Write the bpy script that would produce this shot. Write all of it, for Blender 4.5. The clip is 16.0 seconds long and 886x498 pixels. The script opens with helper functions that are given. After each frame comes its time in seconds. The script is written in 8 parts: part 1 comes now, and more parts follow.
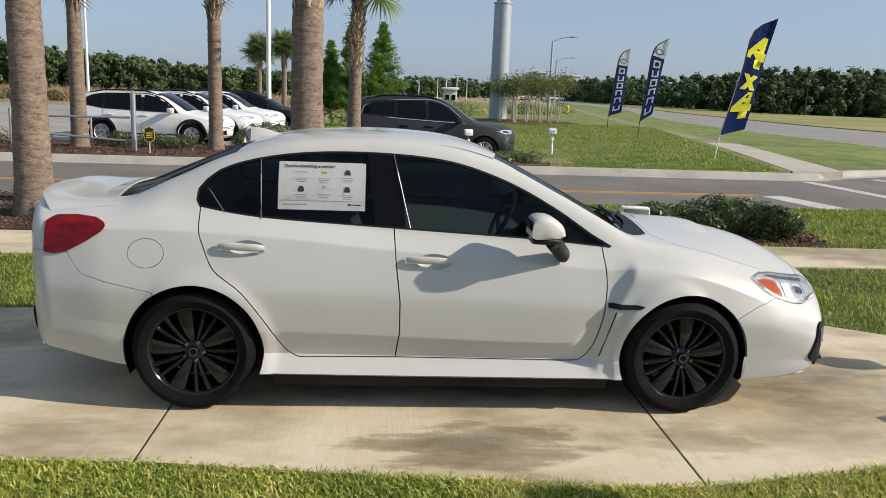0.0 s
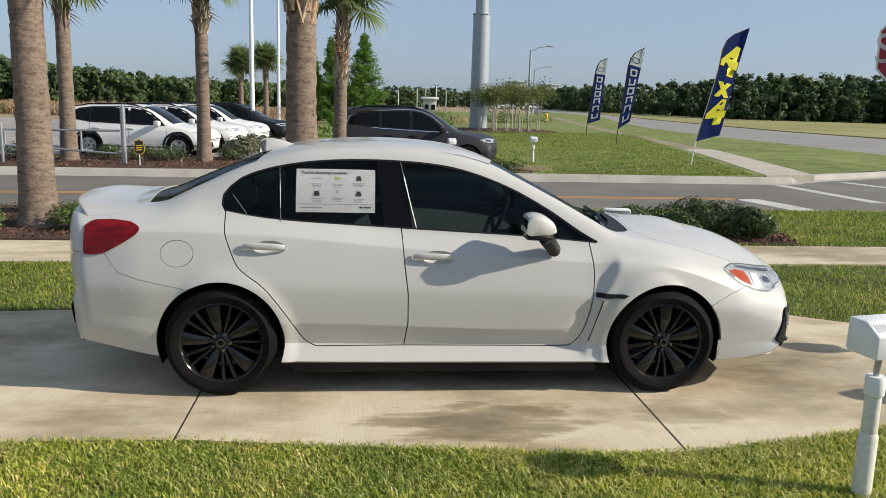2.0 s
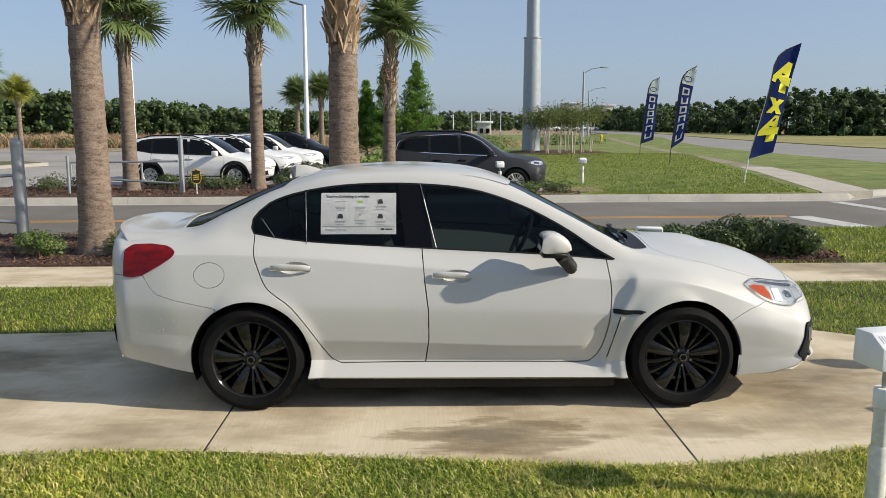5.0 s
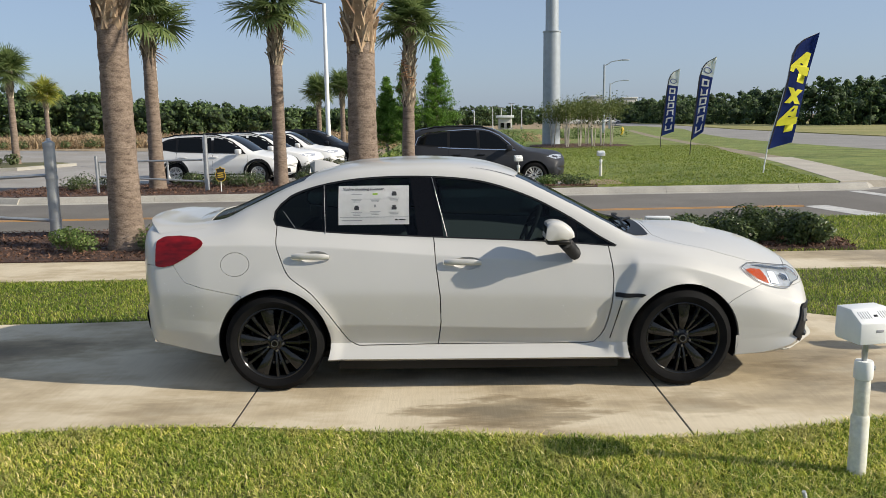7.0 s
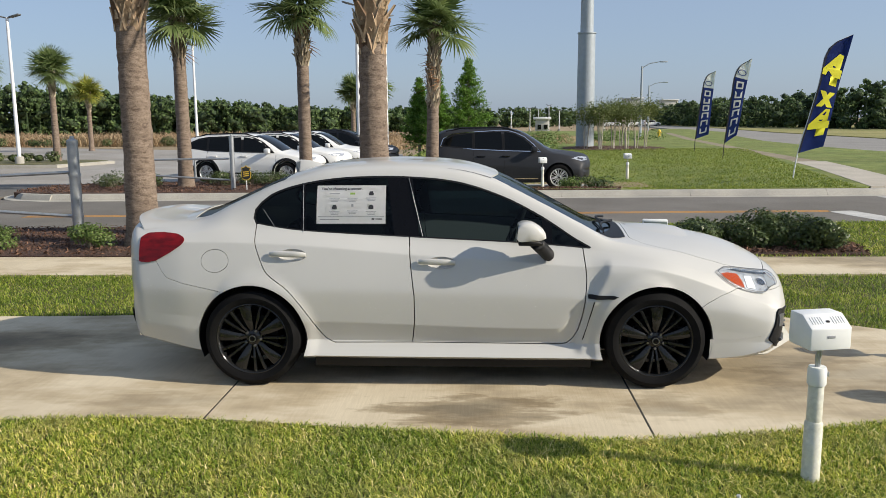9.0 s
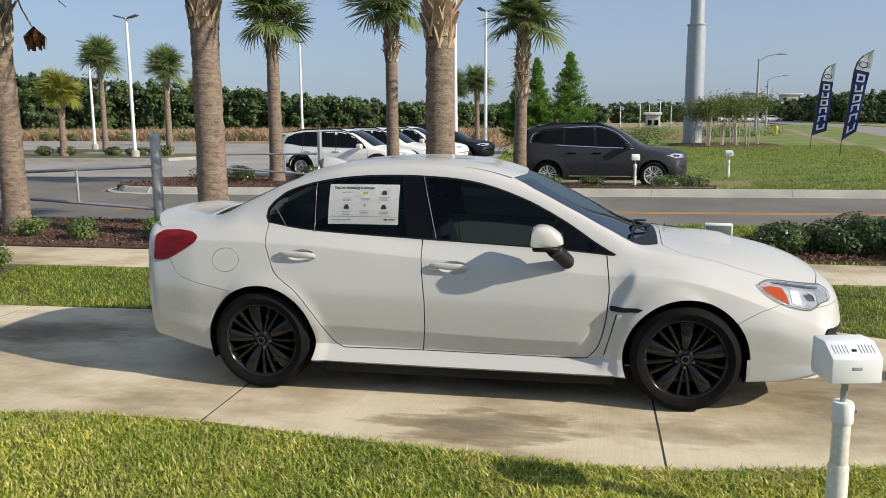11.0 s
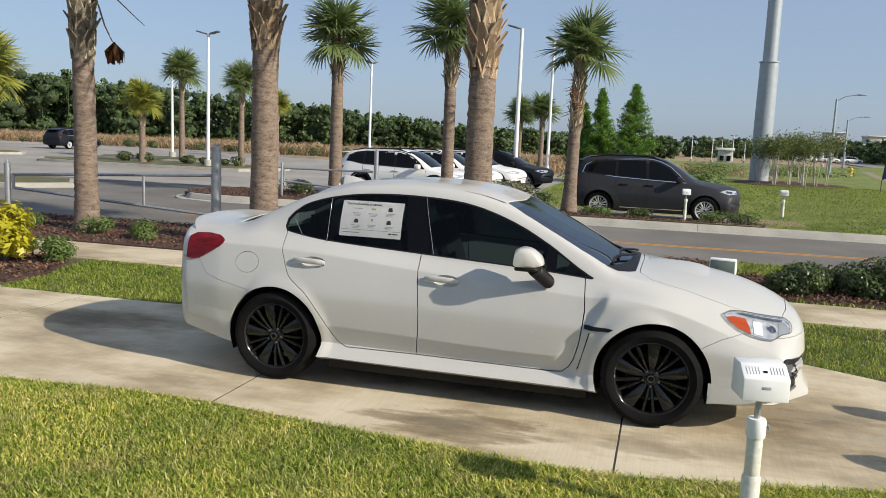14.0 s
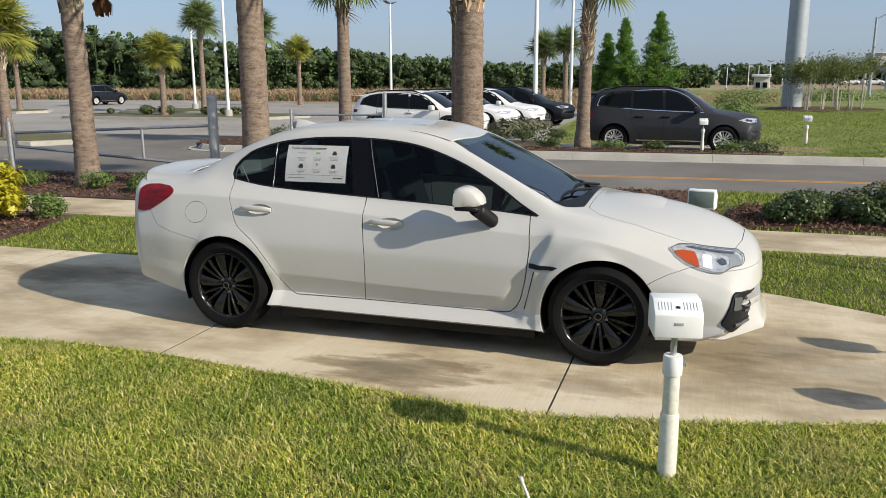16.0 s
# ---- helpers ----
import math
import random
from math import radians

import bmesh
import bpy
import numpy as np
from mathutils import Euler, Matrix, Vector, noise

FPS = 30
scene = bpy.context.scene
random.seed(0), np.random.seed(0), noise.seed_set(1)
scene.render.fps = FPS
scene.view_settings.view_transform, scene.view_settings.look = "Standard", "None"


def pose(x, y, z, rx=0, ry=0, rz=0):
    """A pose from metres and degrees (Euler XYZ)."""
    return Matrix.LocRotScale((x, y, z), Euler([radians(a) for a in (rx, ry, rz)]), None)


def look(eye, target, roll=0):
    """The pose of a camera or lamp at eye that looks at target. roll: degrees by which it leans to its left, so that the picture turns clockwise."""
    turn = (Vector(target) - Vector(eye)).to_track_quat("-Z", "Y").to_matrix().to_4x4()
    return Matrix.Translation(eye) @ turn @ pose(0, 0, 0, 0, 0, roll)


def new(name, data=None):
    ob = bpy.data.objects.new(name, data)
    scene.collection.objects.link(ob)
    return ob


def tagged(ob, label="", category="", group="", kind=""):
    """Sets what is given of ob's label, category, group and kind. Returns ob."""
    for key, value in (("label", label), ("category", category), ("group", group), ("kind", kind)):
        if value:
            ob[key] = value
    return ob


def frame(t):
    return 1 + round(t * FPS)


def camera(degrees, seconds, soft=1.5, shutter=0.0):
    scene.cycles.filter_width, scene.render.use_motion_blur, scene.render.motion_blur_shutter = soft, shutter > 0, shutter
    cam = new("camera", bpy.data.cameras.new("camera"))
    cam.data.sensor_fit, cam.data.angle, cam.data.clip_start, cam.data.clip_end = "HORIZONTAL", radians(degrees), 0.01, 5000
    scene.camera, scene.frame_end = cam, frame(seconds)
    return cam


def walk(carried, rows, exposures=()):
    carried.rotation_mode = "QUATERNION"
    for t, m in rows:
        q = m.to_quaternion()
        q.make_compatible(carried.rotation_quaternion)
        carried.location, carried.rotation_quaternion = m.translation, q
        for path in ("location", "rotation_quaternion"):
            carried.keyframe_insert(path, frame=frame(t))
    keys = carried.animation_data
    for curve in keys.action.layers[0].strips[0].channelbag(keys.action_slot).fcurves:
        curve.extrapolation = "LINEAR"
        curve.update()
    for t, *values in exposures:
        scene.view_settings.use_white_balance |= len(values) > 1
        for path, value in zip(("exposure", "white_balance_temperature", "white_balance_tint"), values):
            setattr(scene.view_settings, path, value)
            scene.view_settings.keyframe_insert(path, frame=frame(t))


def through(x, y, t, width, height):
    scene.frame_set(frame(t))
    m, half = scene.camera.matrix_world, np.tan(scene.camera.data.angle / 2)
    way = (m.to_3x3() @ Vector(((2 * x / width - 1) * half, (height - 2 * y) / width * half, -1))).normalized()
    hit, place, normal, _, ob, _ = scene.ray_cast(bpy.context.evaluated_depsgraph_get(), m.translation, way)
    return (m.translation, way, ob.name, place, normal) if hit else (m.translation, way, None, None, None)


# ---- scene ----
cam = camera(57.6, 16.0, 0.8)
PATH = [
    (0, (-0.346, -4.992, 1.733), (-0.195, -3.036, 1.344), 2.2),
    (0.5, (-0.332, -5.177, 1.71), (-0.174, -3.222, 1.32), 2.1),
    (1, (-0.338, -5.289, 1.731), (-0.166, -3.335, 1.342), 1.8),
    (1.5, (-0.42, -5.348, 1.733), (-0.234, -3.393, 1.353), 1.6),
    (2, (-0.511, -5.44, 1.747), (-0.313, -3.483, 1.382), 1.6),
    (2.5, (-0.532, -5.498, 1.745), (-0.332, -3.539, 1.392), 1.8),
    (3, (-0.443, -5.523, 1.758), (-0.263, -3.561, 1.414), 1.8),
    (3.5, (-0.366, -5.563, 1.759), (-0.216, -3.596, 1.427), 1.5),
    (4, (-0.323, -5.59, 1.753), (-0.206, -3.619, 1.433), 1.0),
    (6.5, (-0.26, -5.796, 1.751), (-0.261, -3.819, 1.445), -0.7),
    (7, (-0.215, -5.921, 1.754), (-0.218, -3.947, 1.434), -0.8),
    (7.5, (-0.089, -5.977, 1.744), (-0.107, -4.004, 1.418), -0.6),
    (8, (0.035, -6.017, 1.743), (-0.009, -4.043, 1.423), -0.4),
    (8.5, (0.103, -6.019, 1.752), (0.042, -4.045, 1.436), -0.3),
    (11, (0.763, -5.612, 1.753), (0.402, -3.672, 1.427), -0.4),
    (11.5, (0.864, -5.779, 1.755), (0.445, -3.848, 1.449), 0.4),
    (12, (0.982, -5.869, 1.786), (0.51, -3.947, 1.496), 1.2),
    (12.5, (1.18, -5.908, 1.787), (0.658, -3.996, 1.514), 2.2),
    (13, (1.279, -5.877, 1.79), (0.715, -3.975, 1.533), 2.8),
    (13.5, (1.31, -5.947, 1.805), (0.761, -4.041, 1.555), 2.9),
    (14, (1.321, -6.021, 1.793), (0.801, -4.109, 1.52), 2.4),
    (14.5, (1.494, -6.061, 1.823), (0.985, -4.151, 1.519), 1.8),
    (15, (1.706, -6.057, 1.792), (1.188, -4.156, 1.45), 1.1),
    (15.5, (1.775, -5.939, 1.785), (1.219, -4.056, 1.406), 0.4),
    (16, (1.878, -5.725, 1.784), (1.28, -3.862, 1.367), -0.2),
]
walk(cam, [(t, look(eye, target, roll)) for t, eye, target, roll in PATH])

# ---- light: morning sun low over the car's nose, clear hazy sky ----
SUN_EL, SUN_AZ = radians(29.4), radians(-14.0)  # height; turn from +x
world = bpy.data.worlds.new("sky")
scene.world = world
world.use_nodes = True
_n = world.node_tree.nodes
_sky = _n.new("ShaderNodeTexSky")
_sky.sky_type = "NISHITA"
_sky.sun_disc = False
_sky.sun_elevation, _sky.sun_rotation = SUN_EL, radians(90) - SUN_AZ
_sky.air_density, _sky.dust_density, _sky.ozone_density = 0.9, 1.2, 4.5
# pale summer haze over the clear sky
_haze = _n.new("ShaderNodeMix")
_haze.data_type = "RGBA"
_haze.inputs[0].default_value = 0.52
_haze.inputs[7].default_value = (4.05, 4.9, 6.35, 1)
world.node_tree.links.new(_sky.outputs[0], _haze.inputs[6])
world.node_tree.links.new(_haze.outputs[2], _n["Background"].inputs[0])
_n["Background"].inputs[1].default_value = 0.108
sun_to = Vector((math.cos(SUN_EL) * math.cos(SUN_AZ), math.cos(SUN_EL) * math.sin(SUN_AZ), math.sin(SUN_EL)))
_s = bpy.data.lights.new("sun", "SUN")
_s.energy, _s.angle, _s.color = 5.6, radians(0.6), (1.0, 0.91, 0.76)
sun = new("sun", _s)
sun.matrix_world = Matrix.Translation((30, -10, 30)) @ (-sun_to).to_track_quat("-Z", "Y").to_matrix().to_4x4()
scene.view_settings.exposure = 0.05

# ---- materials ----
def srgb(r, g, b):
    return tuple((c / 12.92 if c <= 0.04045 else ((c + 0.055) / 1.055) ** 2.4) for c in (r, g, b))


class Nodes:
    """A small builder of node materials."""

    def __init__(self, name):
        self.m = bpy.data.materials.new(name)
        self.m.use_nodes = True
        self.t = self.m.node_tree
        self.b = self.t.nodes["Principled BSDF"]

    def add(self, kind, **sets):
        n = self.t.nodes.new(kind)
        for k, v in sets.items():
            n.inputs[k].default_value = v
        return n

    def link(self, a, b):
        self.t.links.new(a, b)

    def coords(self, kind="Object"):
        return self.add("ShaderNodeTexCoord").outputs[kind]

    def noise(self, scale, detail=4.0, rough=0.55, vec=None, stretch=None):
        n = self.add("ShaderNodeTexNoise", Scale=scale, Detail=detail, Roughness=rough)
        vec = vec or self.coords()
        if stretch:
            mp = self.add("ShaderNodeMapping", Scale=stretch)
            self.link(vec, mp.inputs[0])
            vec = mp.outputs[0]
        self.link(vec, n.inputs["Vector"])
        return n.outputs["Fac"]

    def ramp(self, fac, stops):
        r = self.add("ShaderNodeValToRGB")
        e = r.color_ramp.elements
        while len(e) < len(stops):
            e.new(0.5)
        for el, (p, c) in zip(e, stops):
            el.position, el.color = p, (*c, 1) if len(c) == 3 else c
        self.link(fac, r.inputs[0])
        return r.outputs[0]

    def mix(self, fac, a, b, mode="MIX"):
        n = self.t.nodes.new("ShaderNodeMix")
        n.data_type, n.blend_type = "RGBA", mode
        for sock, v in ((n.inputs[0], fac), (n.inputs[6], a), (n.inputs[7], b)):
            if isinstance(v, bpy.types.NodeSocket):
                self.link(v, sock)
            elif isinstance(v, tuple):
                sock.default_value = (*v, 1)
            else:
                sock.default_value = v
        return n.outputs[2]

    def bump(self, height, strength=0.3, distance=0.01):
        n = self.add("ShaderNodeBump", Strength=strength, Distance=distance)
        self.link(height, n.inputs["Height"])
        self.link(n.outputs[0], self.b.inputs["Normal"])

    def base(self, c):
        if isinstance(c, tuple):
            self.b.inputs["Base Color"].default_value = (*c, 1)
        else:
            self.link(c, self.b.inputs["Base Color"])

    def set(self, **kw):
        for k, v in kw.items():
            s = self.b.inputs[k.replace("_", " ")]
            if isinstance(v, bpy.types.NodeSocket):
                self.link(v, s)
            else:
                s.default_value = v
        return self.m


def plain(name, color, rough=0.5, metal=0.0, vary=0.12, scale=30.0, coat=0.0, bump=0.0, spec=0.5):
    n = Nodes(name)
    f = n.noise(scale)
    dark = tuple(c * (1 - vary) for c in color)
    lite = tuple(min(1, c * (1 + vary)) for c in color)
    n.base(n.ramp(f, [(0.3, dark), (0.7, lite)]))
    if bump:
        n.bump(n.noise(scale * 4), bump, 0.004)
    return n.set(Roughness=rough, Metallic=metal, Coat_Weight=coat, Specular_IOR_Level=spec)


def paint(name, color, flake=0.0, rough=0.45):
    n = Nodes(name)
    f = n.noise(2.5, 3)
    n.base(n.ramp(f, [(0.3, tuple(c * 0.965 for c in color)), (0.7, color)]))
    if flake:
        n.bump(n.noise(900, 1), flake, 0.0004)
    return n.set(Roughness=rough, Metallic=0.0, Coat_Weight=0.7 if min(color) > 0.4 else 0.15, Coat_Roughness=0.05, Specular_IOR_Level=0.35 if min(color) > 0.4 else 0.15)


def two_tone(name, c1, c2, scale, rough=0.8, fine=60.0, bump=0.4, dist=0.01, lo=0.35, hi=0.65, stretch=None, big=None):
    n = Nodes(name)
    f = n.noise(scale, 5, 0.6, stretch=stretch)
    c = n.ramp(f, [(lo, c1), (hi, c2)])
    g = n.noise(fine, 4, 0.7, stretch=stretch)
    c = n.mix(n.ramp(g, [(0.3, (0, 0, 0)), (0.7, (1, 1, 1))]), n.mix(1.0, c, (0.72, 0.72, 0.72), "MULTIPLY"), c)
    if big:
        h = n.noise(big, 3)
        c = n.mix(n.ramp(h, [(0.4, (0, 0, 0)), (0.62, (1, 1, 1))]), n.mix(1.0, c, (0.82, 0.8, 0.76), "MULTIPLY"), c)
    n.base(c)
    n.bump(g, bump, dist)
    return n.set(Roughness=rough)


M = {}
M["white_paint"] = paint("white_pearl_paint", (0.505, 0.498, 0.475), 0.02)
M["grey_paint"] = paint("grey_metallic_paint", (0.031, 0.0325, 0.038), 0.05)
M["dark_paint"] = paint("dark_metallic_paint", (0.010, 0.012, 0.017), 0.05)
M["black_trim"] = plain("black_plastic", (0.008, 0.008, 0.009), 0.5, vary=0.2, spec=0.25)
M["gloss_black"] = plain("gloss_black_trim", (0.004, 0.004, 0.005), 0.15, vary=0.1, spec=0.15)
M["rubber"] = plain("tyre_rubber", (0.0065, 0.0065, 0.007), 0.8, vary=0.25, scale=12, bump=0.15, spec=0.12)
M["rim_black"] = plain("gloss_black_alloy", (0.010, 0.0105, 0.011), 0.16, 0.0, vary=0.15, coat=0.3, spec=0.25)
M["rim_silver"] = plain("machined_alloy", (0.45, 0.45, 0.46), 0.3, 0.8, vary=0.1)
M["steel"] = plain("galvanised_steel", (0.42, 0.44, 0.46), 0.42, 0.75, vary=0.12, scale=9)
M["pole_grey"] = plain("grey_painted_steel", (0.34, 0.38, 0.42), 0.5, 0.15, vary=0.08, scale=4)
M["white_metal"] = plain("white_painted_metal", (0.72, 0.73, 0.74), 0.45, vary=0.06, scale=5)
M["lamp_grey"] = plain("dark_grey_lamp_metal", (0.10, 0.105, 0.11), 0.5, vary=0.1)
M["chrome"] = plain("chrome", (0.8, 0.8, 0.82), 0.08, 1.0, vary=0.02)
M["white_plastic"] = plain("white_plastic", (0.78, 0.79, 0.78), 0.42, vary=0.05, scale=8)
M["pvc"] = two_tone("aged_white_pvc", (0.78, 0.78, 0.72), (0.70, 0.67, 0.52), 3.0, 0.45, 25, 0.05)
M["interior"] = plain("charcoal_cloth", (0.02, 0.02, 0.022), 0.85, vary=0.3)
M["dull_cloth"] = plain("dark_grey_cloth", (0.035, 0.035, 0.037), 0.9, vary=0.3)
M["paper"] = plain("white_paper", (0.82, 0.82, 0.82), 0.6, vary=0.03)
M["ink"] = plain("dark_ink", (0.02, 0.02, 0.025), 0.6, vary=0.05)
M["slot_grey"] = plain("shaded_slot", (0.52, 0.53, 0.53), 0.7, vary=0.05)
M["grey_ink"] = plain("grey_ink", (0.30, 0.31, 0.33), 0.6, vary=0.05)
M["green_ink"] = plain("green_ink", (0.25, 0.4, 0.06), 0.6, vary=0.05)
M["flag_yellow"] = plain("yellow_flag_print", (0.80, 0.74, 0.03), 0.75, vary=0.06, scale=6)
M["yellow_paint"] = plain("yellow_enamel", (0.75, 0.50, 0.04), 0.5, vary=0.1)
M["sign_red"] = plain("red_sign_sheeting", (0.28, 0.012, 0.03), 0.45, vary=0.08)
M["sign_black"] = plain("black_sign_paint", (0.02, 0.02, 0.018), 0.5, vary=0.1)
M["orange_line"] = two_tone("worn_orange_road_paint", (0.55, 0.26, 0.05), (0.42, 0.24, 0.09), 6, 0.8, 60, 0.2)
M["white_line"] = two_tone("worn_white_road_paint", (0.62, 0.61, 0.58), (0.45, 0.44, 0.42), 4, 0.8, 70, 0.2)
M["kerb"] = two_tone("pale_kerb_concrete", (0.36, 0.345, 0.31), (0.47, 0.445, 0.39), 1.2, 0.85, 50, 0.2)
M["pale_path"] = two_tone("pale_path_concrete", (0.44, 0.40, 0.33), (0.54, 0.49, 0.41), 1.0, 0.85, 50, 0.2)
M["asphalt"] = two_tone("worn_asphalt", (0.170, 0.158, 0.143), (0.218, 0.203, 0.184), 0.6, 0.85, 160, 0.35, 0.006, big=0.15)
# paler than the road: the lot's brighter shading is put into its colour
M["asphalt_lot"] = two_tone("sun_bleached_asphalt", (0.33, 0.31, 0.285), (0.41, 0.385, 0.355), 0.5, 0.85, 90, 0.35, 0.006, big=0.12)
M["asphalt_far"] = two_tone("pale_old_asphalt", (0.255, 0.24, 0.22), (0.31, 0.295, 0.27), 0.3, 0.85, 60, 0.3, 0.006)
M["dirt"] = two_tone("trodden_dirt", (0.24, 0.19, 0.13), (0.33, 0.28, 0.20), 0.8, 0.95, 20, 0.4, 0.02)
M["mulch"] = two_tone("shredded_bark_mulch", (0.05, 0.028, 0.02), (0.16, 0.085, 0.058), 28, 0.9, 90, 1.0, 0.03)
M["far_grass"] = two_tone("mown_lawn", (0.125, 0.185, 0.03), (0.27, 0.30, 0.075), 0.9, 0.9, 35, 0.7, 0.03, big=0.2)
M["dry_field"] = two_tone("dry_brown_grass", (0.30, 0.225, 0.13), (0.38, 0.29, 0.18), 0.15, 0.95, 5, 0.8, 0.1)
M["soil_grass"] = two_tone("lawn_thatch", (0.05, 0.058, 0.02), (0.15, 0.13, 0.055), 5, 0.95, 60, 0.8, 0.02)
M["wood_far"] = two_tone("far_wood_foliage", (0.03, 0.055, 0.022), (0.06, 0.095, 0.035), 0.35, 0.9, 2.5, 1.0, 0.4)
M["building_far"] = plain("pale_far_wall", (0.5, 0.48, 0.45), 0.8, vary=0.05, scale=0.2)


def concrete_material():
    n = Nodes("stained_pad_concrete")
    c = n.ramp(n.noise(0.9, 5, 0.6), [(0.3, (0.57, 0.485, 0.345)), (0.7, (0.73, 0.64, 0.48))])
    blot = n.ramp(n.noise(0.8, 5, 0.62, stretch=(0.8, 1.4, 1)), [(0.43, (1, 1, 1)), (0.52, (0.70, 0.65, 0.57)), (0.63, (0.34, 0.31, 0.26))])
    c = n.mix(0.75, c, blot, "MULTIPLY")
    streak = n.ramp(n.noise(26, 4, 0.7, stretch=(2.6, 0.12, 1)), [(0.3, (0.84, 0.83, 0.81)), (0.7, (1, 1, 1))])
    c = n.mix(0.8, c, streak, "MULTIPLY")
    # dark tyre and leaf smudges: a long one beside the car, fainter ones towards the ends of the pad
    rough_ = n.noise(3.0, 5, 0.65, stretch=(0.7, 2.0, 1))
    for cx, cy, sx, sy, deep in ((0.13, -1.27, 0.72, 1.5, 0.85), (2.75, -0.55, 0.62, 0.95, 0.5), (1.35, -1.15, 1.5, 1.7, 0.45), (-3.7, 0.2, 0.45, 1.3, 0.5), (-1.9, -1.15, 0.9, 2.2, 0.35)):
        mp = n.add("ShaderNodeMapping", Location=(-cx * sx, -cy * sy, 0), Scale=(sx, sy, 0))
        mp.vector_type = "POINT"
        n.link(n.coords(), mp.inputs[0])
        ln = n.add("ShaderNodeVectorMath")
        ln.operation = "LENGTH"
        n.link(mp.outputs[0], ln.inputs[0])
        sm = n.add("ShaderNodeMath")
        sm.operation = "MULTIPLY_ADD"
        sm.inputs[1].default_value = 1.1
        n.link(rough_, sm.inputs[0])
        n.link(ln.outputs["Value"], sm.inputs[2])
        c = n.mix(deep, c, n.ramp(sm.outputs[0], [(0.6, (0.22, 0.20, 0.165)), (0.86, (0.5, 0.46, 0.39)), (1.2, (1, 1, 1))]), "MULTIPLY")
    fine = n.noise(140, 4, 0.7)
    c = n.mix(0.35, c, n.ramp(fine, [(0.3, (0.7, 0.7, 0.7)), (0.7, (1, 1, 1))]), "MULTIPLY")
    n.base(c)
    n.bump(n.noise(220, 3, 0.7, stretch=(1, 0.08, 1)), 0.3, 0.003)
    return n.set(Roughness=0.82)


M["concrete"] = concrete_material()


def leafy(name, c1, c2, scale=0.4, through=0.35, rough=0.55, stops=None, lo=(0.75, 0.78, 0.7), hi=(1.1, 1.08, 1.0), dry=None):
    """Foliage: each island of its own tint, with light passing through."""
    n = Nodes(name)
    geo = n.add("ShaderNodeNewGeometry")
    c = n.ramp(geo.outputs["Random Per Island"], stops or [(0.0, c1), (1.0, c2)])
    g = n.ramp(n.noise(scale, 3), [(0.35, lo), (0.65, hi)])
    c = n.mix(0.8, c, g, "MULTIPLY")
    if dry:
        worn = n.ramp(n.noise(2.2, 5, 0.68), [(0.50, (0, 0, 0)), (0.66, (0.45, 0.45, 0.45))])
        c = n.mix(worn, c, dry)
    n.base(c)
    n.set(Roughness=rough, Specular_IOR_Level=0.35)
    tr = n.add("ShaderNodeBsdfTranslucent")
    n.link(c, tr.inputs[0])
    mx = n.add("ShaderNodeMixShader", Fac=through)
    n.link(n.b.outputs[0], mx.inputs[1])
    n.link(tr.outputs[0], mx.inputs[2])
    n.link(mx.outputs[0], n.t.nodes["Material Output"].inputs[0])
    return n.m


M["navy"] = leafy("navy_flag_cloth", (0.026, 0.055, 0.25), (0.03, 0.06, 0.27), 3, 0.35, 0.8)
M["flag_white"] = leafy("white_flag_cloth", (0.84, 0.86, 0.9), (0.88, 0.9, 0.93), 3, 0.5, 0.8)
M["lawn_blade"] = leafy("far_lawn_blades", (0.15, 0.225, 0.035), (0.35, 0.38, 0.09), 1.3, 0.35, 0.6)
M["shrub_grey"] = leafy("grey_green_shrub_leaves", (0.10, 0.11, 0.07), (0.20, 0.20, 0.14), 3, 0.25, 0.7)
M["blade"] = leafy("grass_blades", (0.17, 0.25, 0.03), (0.55, 0.52, 0.18), 1.3, 0.4, 0.5, [(0.0, (0.085, 0.15, 0.02)), (0.35, (0.22, 0.30, 0.035)), (0.7, (0.52, 0.55, 0.12)), (0.9, (0.62, 0.56, 0.22)), (1.0, (0.9, 0.8, 0.5))], (0.72, 0.84, 0.58), (1.5, 1.36, 1.15), (0.56, 0.48, 0.2))
M["blade_green"] = leafy("green_turf_blades", (0.10, 0.18, 0.02), (0.5, 0.52, 0.12), 1.3, 0.4, 0.5, [(0.0, (0.09, 0.16, 0.02)), (0.4, (0.22, 0.31, 0.035)), (0.8, (0.42, 0.49, 0.09)), (1.0, (0.62, 0.58, 0.22))], (0.65, 0.74, 0.55), (1.2, 1.1, 1.0))
M["shrub"] = leafy("glossy_shrub_leaves", (0.035, 0.06, 0.02), (0.13, 0.17, 0.06), 3, 0.2, 0.3)
M["shrub_light"] = leafy("pale_shrub_leaves", (0.08, 0.13, 0.035), (0.2, 0.28, 0.08), 3, 0.3, 0.5)
M["shrub_dull"] = leafy("dull_olive_shrub_leaves", (0.05, 0.075, 0.025), (0.13, 0.16, 0.06), 3, 0.2, 0.6)
M["croton"] = leafy("yellow_variegated_leaves", (0.45, 0.42, 0.03), (0.62, 0.55, 0.05), 3, 0.35, 0.4)
M["frond"] = leafy("palm_fronds", (0.10, 0.155, 0.05), (0.25, 0.31, 0.13), 0.6, 0.4, 0.4)
M["frond_yellow"] = leafy("yellowing_palm_fronds", (0.15, 0.20, 0.04), (0.42, 0.40, 0.08), 0.6, 0.35, 0.45)
M["frond_dry"] = leafy("dry_brown_fronds", (0.12, 0.05, 0.02), (0.28, 0.13, 0.06), 0.6, 0.2, 0.8)
M["cypress"] = leafy("feathery_bright_needles", (0.08, 0.17, 0.025), (0.20, 0.36, 0.06), 0.8, 0.4, 0.6)
